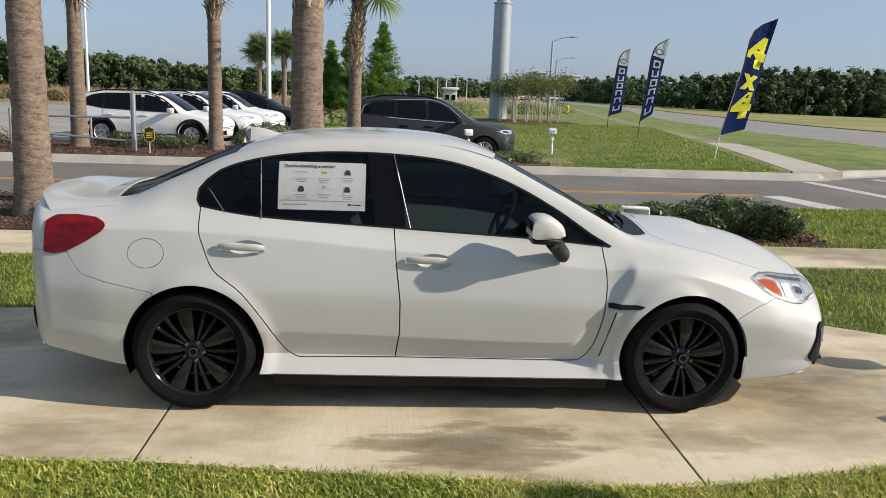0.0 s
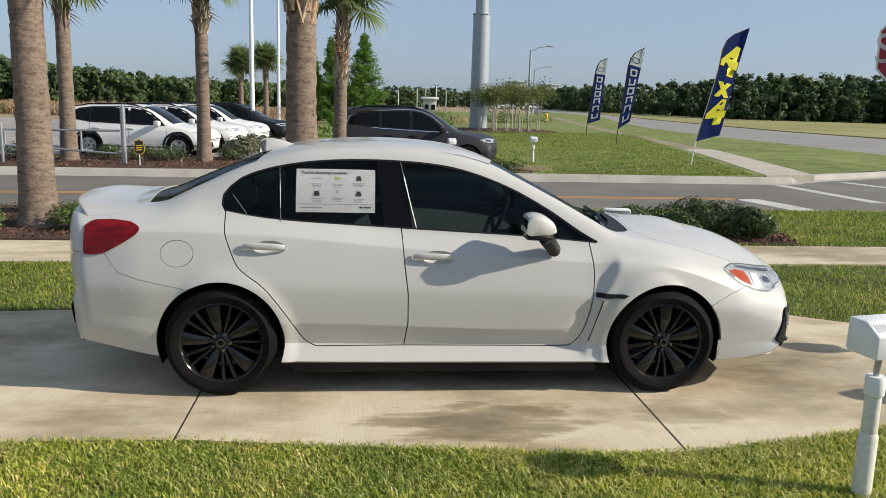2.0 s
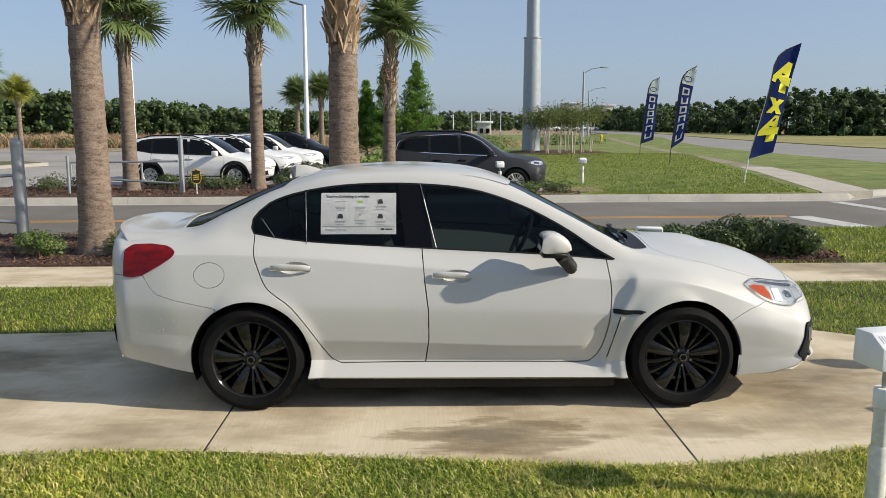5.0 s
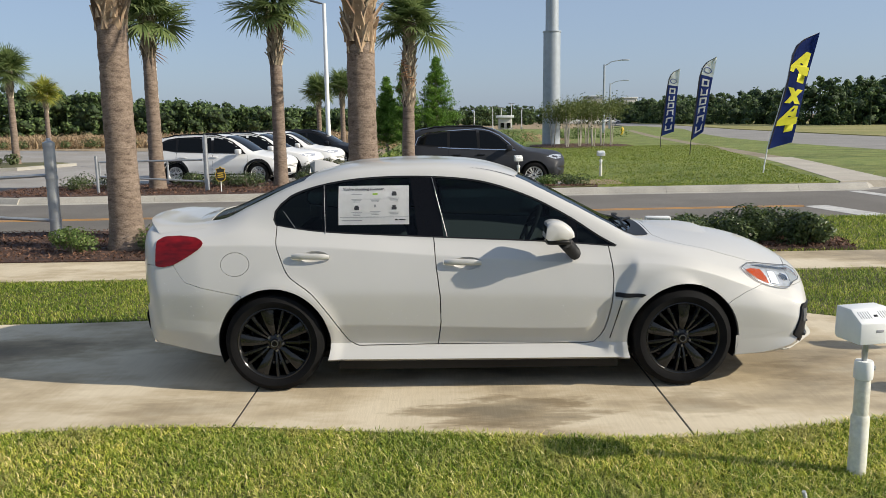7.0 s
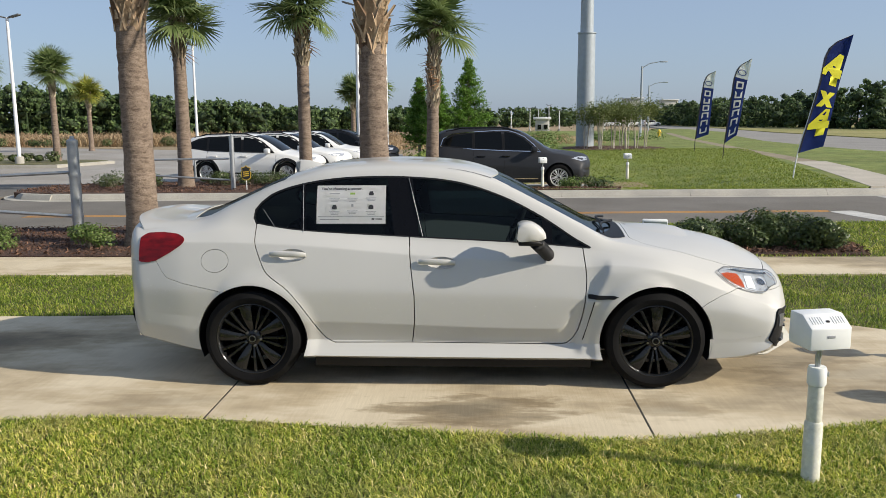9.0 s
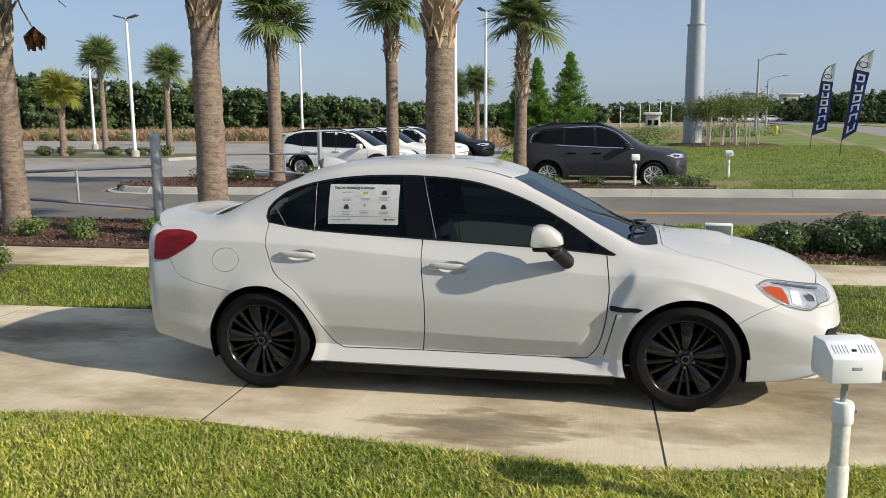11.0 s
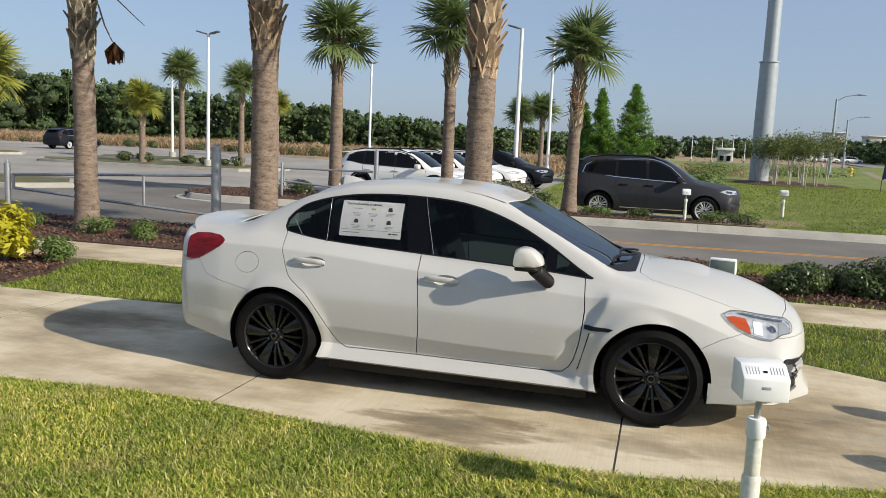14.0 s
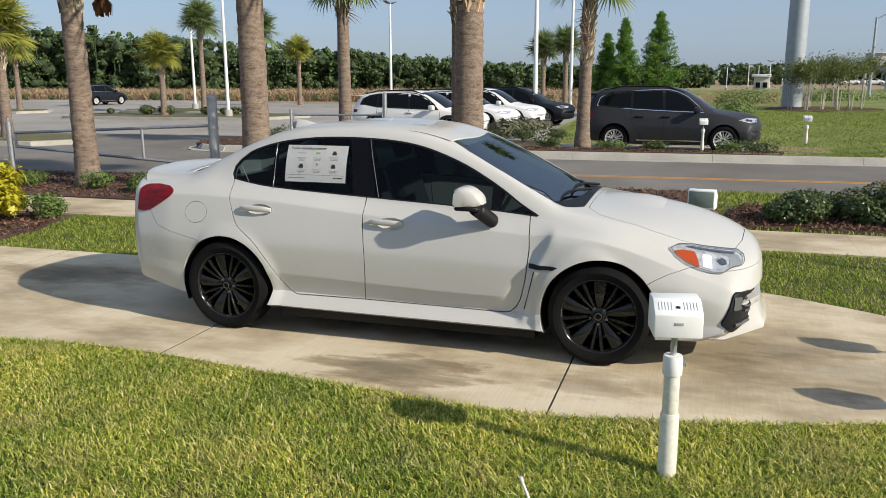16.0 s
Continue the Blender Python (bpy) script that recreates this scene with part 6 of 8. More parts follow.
def wagon(label, s, H, paint_mat, clad, x, y, z, rz, wheel_face, detail=True):
    """A parked wagon or SUV with glass, lamps, rails, mirrors, cladding and wheels."""
    car = thing("parked_car", label, "car", x, y, z, rz, group="parked cars")
    f, r, a = s["ends"][1], s["ends"][0], s["a"]
    me = bpy.data.meshes.new("body")
    bm = shell(s, 56)
    bm.to_mesh(me)
    bm.free()
    skin = tree_of(me)
    cutter = bmesh.new()
    for hx in s["hub"]:
        for sgn in (-1, 1):
            bmesh.ops.create_cone(cutter, cap_ends=True, segments=40, radius1=s["arch"], radius2=s["arch"], depth=0.5, matrix=Matrix.Translation((hx, sgn * 0.9, s["hub_z"])) @ Matrix.Rotation(math.pi / 2, 4, "X"))
    me = cut(me, cutter)
    part_mesh("body", me, paint_mat, car, "", 30)
    # side windows
    b0 = lambda t: 0.625 * H - 0.012 * H * t
    cp = s.get("cp", r + 1.09)
    panes = (("quarter_glass", [(r + 0.46, 0.72 * H), (cp - 0.03, 0.675 * H), (cp - 0.03, 0.925 * H - 0.02), (r + 0.76, 0.90 * H - 0.03), (r + 0.54, 0.82 * H)]),
             ("rear_door_glass", [(cp + 0.03, 0.67 * H), (-0.16, 0.65 * H), (-0.20, 0.94 * H), (cp + 0.03, 0.927 * H - 0.015)]),
             ("front_door_glass", [(-0.10, 0.648 * H), (0.98 - a, 0.63 * H), (0.86 - a, 0.70 * H), (0.60 - a, 0.83 * H), (0.35 - a, 0.90 * H), (0.1 - a * 0.6, 0.93 * H), (-0.13, 0.94 * H)]))
    frame_ = [(r + 0.40, 0.71 * H), (cp, 0.66 * H), (0, 0.634 * H), (1.08 - a, 0.615 * H), (0.90 - a, 0.72 * H), (0.62 - a, 0.85 * H), (0.36 - a, 0.918 * H), (0.1 - a * 0.6, 0.948 * H), (-0.2, 0.957 * H), (cp, 0.943 * H - 0.015), (r + 0.74, 0.92 * H - 0.03), (r + 0.48, 0.83 * H)]
    strip_on(skin, frame_ + frame_[:1], 0.02, 0.009, M["chrome"] if not clad else M["black_trim"], car, "window_moulding")
    both_sides("window_frame", patch(skin, frame_, 0.003, 0.0, 0.12), M["black_trim"], car)
    for name, o in panes:
        both_sides(name, patch(skin, grow(o, -0.012), 0.006, 0.0, 0.12), M["dark_glass"], car, "dark glass")
    # windscreen
    bm = bmesh.new()
    rows = []
    c = {k: curve_of(v) for k, v in s["lines"].items()}
    for t in np.linspace(0, 1, 9):
        u = 0.42 - a + (1.36 - 0.42) * t
        w = c["rail_y"](u) - 0.05
        row = []
        for k in range(11):
            yy = (k / 10 * 2 - 1) * w
            xx = u - 0.10 * (abs(yy) / 0.7) ** 2
            hit = skin.ray_cast(Vector((xx, yy, 4)), Vector((0, 0, -1)))
            row.append(bm.verts.new((xx, yy, hit[0].z + 0.006)))
        rows.append(row)
    for r0, r1 in zip(rows, rows[1:]):
        for k in range(10):
            bm.faces.new((r0[k], r0[k + 1], r1[k + 1], r1[k]))
    bmesh.ops.recalc_face_normals(bm, faces=bm.faces[:])
    part("windscreen", bm, M["dark_glass"], car, "windscreen")
    # lamps, grille, plate band
    hl = [(f - 0.62, 0.51 * H), (f - 0.40, 0.535 * H), (f - 0.16, 0.52 * H), (f - 0.15, 0.475 * H), (f - 0.35, 0.465 * H)]
    both_sides("head_lamp", patch(skin, hl, 0.006, 0.0, 0.08), M["lamp_bowl"], car, "clear head lamp")
    tl = [(r + 0.07, 0.62 * H), (r + 0.34, 0.60 * H), (r + 0.30, 0.55 * H), (r + 0.07, 0.53 * H)]
    both_sides("tail_lamp", patch(skin, tl, 0.006, 0.0, 0.08), M["red_lens"], car, "red tail lamp")
    gr = [(-0.5, 0.49 * H), (0.5, 0.49 * H), (0.55, 0.42 * H), (0.45, 0.36 * H), (-0.45, 0.36 * H), (-0.55, 0.42 * H)]
    part("grille", patch(skin, gr, 0.006, 0.0, 0.1, FRONT), M["black_trim"], car, "black grille")
    fogs = [(f - 0.22, 0.30 * H), (f - 0.10, 0.32 * H), (f - 0.10, 0.23 * H), (f - 0.3, 0.21 * H)]
    both_sides("fog_bezel", patch(skin, fogs, 0.006, 0.0, 0.06), M["black_trim"], car)
    # cladding: sill and arch edges
    sill = [(s["hub"][0] + s["arch"], 0.24), (s["hub"][1] - s["arch"], 0.24), (s["hub"][1] - s["arch"], 0.36 if clad else 0.29), (s["hub"][0] + s["arch"], 0.36 if clad else 0.29)]
    both_sides("sill_cladding", patch(skin, sill, 0.008, 0.02, 0.15), M["black_trim"], car)
    if not clad:
        strip_on(skin, [(s["hub"][0] + 0.6, 0.345), (s["hub"][1] - 0.6, 0.345)], 0.022, 0.012, M["chrome"], car, "sill_moulding")
    for hx in s["hub"]:
        w = 0.075 if clad else 0.03
        pts = [(hx + (s["arch"] + w / 2) * math.cos(a), s["hub_z"] + (s["arch"] + w / 2) * math.sin(a)) for a in np.linspace(-0.12, math.pi + 0.12, 25)]
        strip_on(skin, pts, w, 0.009, M["black_trim"] if clad else paint_mat, car, "arch_trim")
    if clad:
        hr, hf, ar = s["hub"][0] - s["arch"], s["hub"][1] + s["arch"], s["arch"]
        both_sides("bumper_cladding", patch(skin, [(r + 0.12, 0.30), (hr - 0.02, 0.26), (hr - 0.02, 0.46), (r + 0.2, 0.60), (r + 0.08, 0.62)], 0.008, 0.0, 0.1), M["black_trim"], car, "black rear bumper cladding")
        both_sides("bumper_cladding", patch(skin, [(hf + 0.02, 0.27), (f - 0.14, 0.30), (f - 0.11, 0.44), (f - 0.3, 0.40), (hf + 0.02, 0.42)], 0.008, 0.0, 0.1), M["black_trim"], car, "black front bumper cladding")
    # door gaps and handles
    for pts in ([(-0.13, 0.60 * H), (-0.12, 0.40 * H), (-0.16, 0.22 * H)], [(1.02, 0.585 * H), (1.04, 0.42 * H), (0.98, 0.22 * H)], [(cp, 0.655 * H), (cp, 0.5 * H), (cp + 0.12, 0.36 * H), (cp + 0.3, 0.22 * H)]):
        strip_on(skin, rounded(pts, 0.1, False), 0.010, 0.002, M["black_trim"], car, "door_gap")
    for hx in (-0.42, cp + 0.3):
        bm = bmesh.new()
        p, n = on_side(skin, hx + 0.42 * (hx == -0.42) - 0.08, 0.545 * H, 0.02)
        box(bm, p.x - 0.12, p.y - 0.015, p.z - 0.018, p.x + 0.12, p.y + 0.02, p.z + 0.018, 0.01)
        both_sides("door_handle", bm, M["black_chrome"] if not clad else paint_mat, car)
    bm = bmesh.new()
    p, n = on_side(skin, 0.88 - a, 0.63 * H, 0.0)
    box(bm, p.x - 0.08, p.y - 0.26, p.z - 0.03, p.x + 0.1, p.y - 0.06, p.z + 0.13, 0.04)
    box(bm, p.x - 0.02, p.y - 0.1, p.z - 0.02, p.x + 0.06, p.y + 0.05, p.z + 0.03, 0.01)
    both_sides("door_mirror", bm, paint_mat, car)
    bm = bmesh.new()
    pts = [(u, -c["rail_y"](u) + 0.03, c["rail_z"](u) + (0.055 if 0.1 < t < 0.9 else 0.012)) for t, u in ((t, r + 0.55 + (0.35 - r - 0.55) * t) for t in np.linspace(0, 1, 12))]
    tube(bm, pts, 0.022, 8)
    both_sides("roof_rail", bm, M["black_trim"], car, "black roof rail")
    bm = bmesh.new()
    box(bm, r + 0.02, -0.6, 0.885 * H, r + 0.42, 0.6, 0.905 * H, 0.01)
    part("roof_spoiler", bm, paint_mat, car)
    arch_liners(car, s, 0.62, 0.86)
    add_wheels(car, s, s["hub_z"] - 0.003, (s["hub_z"]) * 0.68, 0.22, s["lines"]["side_y"][2][1] - 0.13, wheel_face, (0.035, 0.06), (0.018, 0.026, 0.15, 0.02), M["black_trim"], (0.1, 0.5))
    return car


M["wagon_white"] = paint("white_wagon_paint", (0.72, 0.72, 0.71), 0.0)
M["rim_two"] = plain("machined_and_black_alloy", (0.62, 0.62, 0.63), 0.35, 0.3, vary=0.3, scale=18)
big = suv_spec(2.42, -2.36, 1.445, -1.445, 0.96, 1.79, 0.375, 0.0, 0.16)
big["cp"] = -1.0
wagon("dark grey three-row SUV parked on the lawn pad", big, 1.79, M["grey_paint"], False, 0.965, 18.2, -0.275, -0.6, M["rim_two"])
est = suv_spec(2.38, -2.42, 1.37, -1.37, 0.92, 1.60, 0.35, 0.03, 0.12)
for i in range(3):
    wagon("white wagon with black cladding parked in a row", est, 1.60, M["wagon_white"], True, -7.4 + 0.45 * i, 20.9 + 2.8 * i, LOT_Z, -6, M["rim_two"])
wagon("dark blue-black SUV parked in a row of cars", est, 1.60, M["dark_paint"], True, -5.8, 29.5, LOT_Z, -6, M["rim_two"])
wagon("black SUV parked at the edge of the car park", est, 1.60, M["dark_paint"], False, -43.6, 47.6, LOT_Z, 88, M["rim_two"])

# ---- palms ----
def frond_mesh(seed, length=1.0, droop=0.5, blades=26):
    """A fan leaf: a stalk and many narrow blades that spread and hang at their tips. It grows along +x."""
    rng = np.random.default_rng(seed)
    V, F = [], []
    stalk = 0.52 * length
    fold = 0.25

    def strip(pts, w):
        base = len(V)
        for i, p in enumerate(pts):
            d = pts[min(i + 1, len(pts) - 1)] - pts[max(i - 1, 0)]
            side = np.cross(d, (0, 0, 1.0))
            side = side / (np.linalg.norm(side) + 1e-9)
            V.append(p + side * w[i] / 2)
            V.append(p - side * w[i] / 2 + np.array((0, 0, w[i] * fold)))
        for i in range(len(pts) - 1):
            F.append((base + 2 * i, base + 2 * i + 2, base + 2 * i + 3, base + 2 * i + 1))
    st = [np.array((stalk * t, 0, 0.06 * length * math.sin(2.4 * t))) for t in np.linspace(0, 1, 5)]
    strip(st, [0.05, 0.04, 0.034, 0.03, 0.03])
    strip([p + np.array((0, 0, 0.012)) for p in st], [0.03] * 5)
    rib = [np.array((stalk + 0.20 * length * t, 0, 0.045 * length - 0.10 * length * t * t)) for t in np.linspace(0, 1, 6)]
    for i in range(blades):
        t = i / (blades - 1) * 2 - 1
        a = t * radians(142)
        p0 = rib[min(5, int(abs(1 - abs(t)) * 5))] * (1 if abs(t) < 0.8 else 1)
        L = length * (0.86 - 0.22 * abs(t)) * rng.uniform(0.85, 1.1)
        d = np.array((math.cos(a), math.sin(a), 0.12 * rng.normal()))
        hang = droop * rng.uniform(0.7, 1.3)
        pts = [p0 + d * L * s + np.array((0, 0, -hang * L * s ** 2.4)) for s in (0, 0.3, 0.6, 0.82, 1.0)]
        strip(pts, [0.02, 0.06 * length, 0.054 * length, 0.026, 0.003])
    me = scatter_mesh(np.array(V), np.array(F))
    return me


FRONDS = [frond_mesh(40 + i, 1.0, (0.12, 0.25, 0.45, 0.3)[i], 34) for i in range(4)]
DRY_FROND = frond_mesh(60, 1.0, 1.2, 20)


def palm(x, y, z, boots_z, crown_z, r0, r1, seed, size=1.0, lean=(0, 0), fronds=27, mat="frond", boot_len=0.36, dry=0, label="", boot_mat="boot", dry_az=None):
    """A cabbage palm: ringed trunk, criss-cross of old leaf bases, fan fronds, each frond a part of its own."""
    rng = np.random.default_rng(seed)
    tree = thing("palm_tree", label or "cabbage palm with a ringed trunk and green fan fronds", "palm tree", x, y, z, group="palms")
    H = crown_z - z
    ax = lambda h: Vector((lean[0] * max(h / H, 0) ** 1.4, lean[1] * max(h / H, 0) ** 1.4, h))
    bm = bmesh.new()
    hs = np.linspace(-0.05, H, max(24, int(H / 0.055)))
    rad = []
    for h in hs:
        t = max(h, 0) / H
        r = r0 + (r1 - r0) * min(1, t * 1.1) + r0 * 0.28 * math.exp(-max(h, 0) / 0.28)
        rad.append(r * (1 + rng.normal() * 0.011))
    rings = tube(bm, [ax(h) for h in hs], rad, 20)
    for ring in rings:
        for v in ring:
            c = ax(v.co.z)
            k = 1 + 0.035 * noise.noise(Vector((v.co.x * 3 + seed, v.co.y * 3, v.co.z * 2.2))) + 0.02 * rng.normal()
            v.co.x, v.co.y = c.x + (v.co.x - c.x) * k, c.y + (v.co.y - c.y) * k
    trunk = part("trunk", bm, M["bark"], tree, "brown ringed bark")
    # old leaf bases: split stalks that cross each other
    bm = bmesh.new()
    b0, b1 = boots_z - z, H + 0.12
    rows = max(3, int((b1 - b0) / (0.15 * boot_len / 0.36)))
    for i in range(rows):
        h = b0 + (b1 - b0) * i / rows
        for k in range(6):
            a = k * math.tau / 6 + i * 0.52 + rng.normal() * 0.08
            r = r1 * (1.0 if i else 0.92)
            Lb = boot_len * rng.uniform(0.75, 1.2)
            flare = rng.uniform(1.25, 1.9)
            for s in (-1, 1):
                base = ax(h) + Vector((math.cos(a + s * 0.30) * r * 0.98, math.sin(a + s * 0.30) * r * 0.98, -0.02))
                mid_r = r * 1.16
                mid = ax(h + Lb * 0.5) + Vector((math.cos(a + s * 0.05) * mid_r, math.sin(a + s * 0.05) * mid_r, 0))
                out = ax(h + Lb) + Vector((math.cos(a) * r * flare, math.sin(a) * r * flare, 0))
                w = (0.17 if boot_len > 0.3 else 0.085) * r1 / 0.16
                quad = []
                t_dir = Vector((-math.sin(a), math.cos(a), 0))
                o_dir = Vector((math.cos(a), math.sin(a), 0))
                for p, ww in ((base, w), (mid, w * 0.9), (out, w * 0.45)):
                    quad.append([bm.verts.new(p + t_dir * ww / 2), bm.verts.new(p - t_dir * ww / 2), bm.verts.new(p - t_dir * ww / 2.4 + o_dir * 0.022), bm.verts.new(p + t_dir * ww / 2.4 + o_dir * 0.022)])
                for q0, q1 in zip(quad, quad[1:]):
                    for j in range(4):
                        bm.faces.new((q0[j], q0[(j + 1) % 4], q1[(j + 1) % 4], q1[j]))
                bm.faces.new(quad[-1])
    bmesh.ops.recalc_face_normals(bm, faces=bm.faces[:])
    part("boot", bm, M[boot_mat], tree, "split crossing old leaf bases", 30)
    top = ax(H)
    for i in range(fronds):
        t = (i + 0.5) / fronds
        el = radians(84 - 112 * t + rng.normal() * 7)
        az = i * 2.39996 + rng.normal() * 0.2
        me = FRONDS[i % 4]
        fr = part_mesh_share("frond", me, M[mat] if rng.random() > 0.12 or mat == "frond" else M["frond_yellow"], tree)
        sc = size * rng.uniform(0.85, 1.12)
        fr.matrix_local = Matrix.Translation(top + Vector((0, 0, 0.12 * (1 - t)))) @ Matrix.Rotation(az, 4, "Z") @ Matrix.Rotation(-el, 4, "Y") @ Matrix.Rotation(rng.normal() * 0.35, 4, "X") @ Matrix.Scale(sc, 4)
    for i in range(dry):
        az = rng.uniform(0, math.tau) if dry_az is None else dry_az + 0.5 * i
        fr = part_mesh_share("dry_frond", DRY_FROND, M["frond_dry"], tree, "dead brown hanging frond")
        fr.matrix_local = Matrix.Translation(top - Vector((0, 0, 0.5 + 0.3 * i))) @ Matrix.Rotation(az, 4, "Z") @ Matrix.Rotation(radians(75), 4, "Y") @ Matrix.Scale(size * 0.55, 4)
    return tree


def part_mesh_share(name, me, mat, parent, label=""):
    """A part on shared mesh data, with its own material slot."""
    ob = new(name, me)
    if not me.materials:
        me.materials.append(mat)
    ob.material_slots[0].link = "OBJECT"
    ob.material_slots[0].material = mat
    ob.parent = parent
    if label:
        ob["label"] = label
    return ob


thick = "thick-trunked cabbage palm rising from the mulch bed"
palm(-4.66, 5.28, 0.0, 3.0, 5.7, 0.215, 0.175, 11, 1.25, label=thick)
palm(-8.07, 5.48, 0.0, 2.85, 5.2, 0.19, 0.155, 12, 1.25, (-0.05, 0), label=thick + "", boot_mat="boot_old")
palm(-1.34, 5.55, 0.0, 2.68, 5.6, 0.215, 0.17, 13, 1.25, label=thick)
palm(-7.68, 15.17, 0.03, 3.4, 4.35, 0.19, 0.15, 14, 0.88, boot_len=0.26, boot_mat="boot_old", dry=1)
palm(-4.54, 15.62, 0.03, 3.2, 4.55, 0.17, 0.15, 15, 0.88, boot_len=0.26, boot_mat="boot_old", dry=1)
palm(-1.14, 15.69, 0.02, 2.0, 4.1, 0.18, 0.13, 16, 0.84, (0.1, 0), boot_len=0.26, boot_mat="boot_old", dry=3, dry_az=-0.6, label="cabbage palm with crossed leaf bases and a dead brown frond")
small = "small car park palm with yellowing fan fronds"
for x, y, cz, sd, sz, mt in ((-25.28, 30.86, 2.9, 21, 0.92, "frond_yellow"), (-26.75, 36.68, 4.9, 22, 1.00, "frond"), (-20.55, 32.71, 4.1, 23, 0.88, "frond"), (-26.8, 49.0, 3.6, 24, 0.88, "frond_yellow"),
                          (-6.43, 45.0, 3.6, 25, 0.92, "frond"), (-8.2, 47.0, 3.4, 26, 0.88, "frond"), (-38.2, 34.2, 3.6, 27, 1.04, "frond_yellow"), (-18.4, 13.9, 3.15, 28, 0.96, "frond_yellow")):
    palm(x, y, 0.0 if y < 20 else -0.14, cz - 1.1, cz, 0.17, 0.13, sd, sz, fronds=30, mat=mt, boot_len=0.26, boot_mat="boot_old", label=small if mt == "frond_yellow" else "slender car park palm with green fan fronds")


# ---- shrubs ----
def shrub(x, y, z, rx, ry, h, n, leaf, mat, seed, label, category="shrub", group="shrubs", up=0.6):
    """A dense shrub: branching stems and a mass of small leaves in uneven lobes."""
    rng = np.random.default_rng(seed)
    s = thing("shrub", label, category, x, y, z, group=group)
    lobes = [(rng.uniform(-0.55, 0.55) * rx, rng.uniform(-0.55, 0.55) * ry, h * rng.uniform(0.24, 0.72), rng.uniform(0.35, 0.6)) for _ in range(11)]
    bm = bmesh.new()
    for lx, ly, lz, lr in lobes:
        tube(bm, [(lx * 0.1, ly * 0.1, -0.03), (lx * 0.4, ly * 0.4, lz * 0.5), (lx, ly, lz + lr * h * 0.25)], [0.014, 0.01, 0.004], 5)
    part("stem", bm, M["twig"], s)
    C, N = [], []
    per = n // len(lobes)
    for lx, ly, lz, lr in lobes:
        d = rng.normal(size=(per, 3))
        d /= np.linalg.norm(d, axis=1, keepdims=True)
        rr = rng.uniform(0.55, 1.0, (per, 1)) ** 0.5 * (1 + 0.12 * np.sin(5 * d[:, :1] + 7 * d[:, 1:2]))
        p = np.array((lx, ly, lz)) + d * rr * np.array((rx * lr, ry * lr, h * lr * 0.62)) * 1.05
        C.append(p)
        N.append(d + rng.normal(size=d.shape) * 0.55 + (0, 0, up))
    C, N = np.concatenate(C), np.concatenate(N)
    ok = C[:, 2] > 0.02
    v, f = leaves(rng, C[ok], N[ok], leaf, leaf * 0.5)
    part_mesh("foliage", scatter_mesh(v, f), mat, s, "", 0)
    return s


dark = "rounded dark green glossy-leaved shrub beside the sidewalk"
for x, y, r, h, sd in ((2.95, 5.0, 0.42, 0.40, 31), (3.35, 5.4, 0.36, 0.40, 36), (3.95, 5.1, 0.45, 0.50, 32), (4.65, 4.85, 0.40, 0.47, 33), (4.4, 5.6, 0.40, 0.42, 35)):
    shrub(x, y, 0.0, r, r * 0.9, h, 5200, 0.055, M["shrub"], sd, dark)
low = "low pale green shrub in the bark mulch"
for x, y, r, h, sd in ((-5.3, 4.95, 0.42, 0.45, 41), (-4.1, 5.0, 0.42, 0.45, 42), (-6.6, 5.0, 0.36, 0.38, 43), (-7.6, 5.1, 0.36, 0.36, 44), (-3.2, 5.3, 0.4, 0.4, 45), (-9.0, 5.2, 0.35, 0.33, 46)):
    shrub(x, y, 0.0, r * 0.8, r * 0.8, h * 0.85, 1700, 0.045, M["shrub_light"], sd, low)
shrub(-6.75, 2.35, 0.0, 0.5, 0.5, 0.75, 1500, 0.12, M["croton"], 51, "bright yellow variegated shrub in the mulch bed", up=1.0)
shrub(-6.1, 2.5, 0.0, 0.3, 0.3, 0.36, 1500, 0.05, M["shrub_light"], 52, "small grey-green shrub beside the yellow one")
for i, (x, y) in enumerate(((-9.6, 15.0), (-9.0, 15.6), (-8.5, 14.9), (-6.9, 15.5), (-6.0, 15.6), (-5.3, 15.3), (-3.9, 16.2), (-2.9, 16.6), (-2.1, 16.9))):
    shrub(x, y, 0.03, 0.45, 0.4, 0.42, 1100, 0.06, M["shrub"], 61 + i, "low dark green shrub on the planted island")
for i, (x, y) in enumerate(((-2.0, 15.3), (-0.4, 15.2), (0.7, 15.4), (2.5, 15.3), (3.2, 15.1))):
    shrub(x, y, 0.03 - 0.33 * smoothstep(14.2, 16.9, y), 0.45, 0.35, 0.36, 1100, 0.06, M["shrub_light"] if i % 2 else M["shrub"], 81 + i, "low shrub in front of the parked grey car")


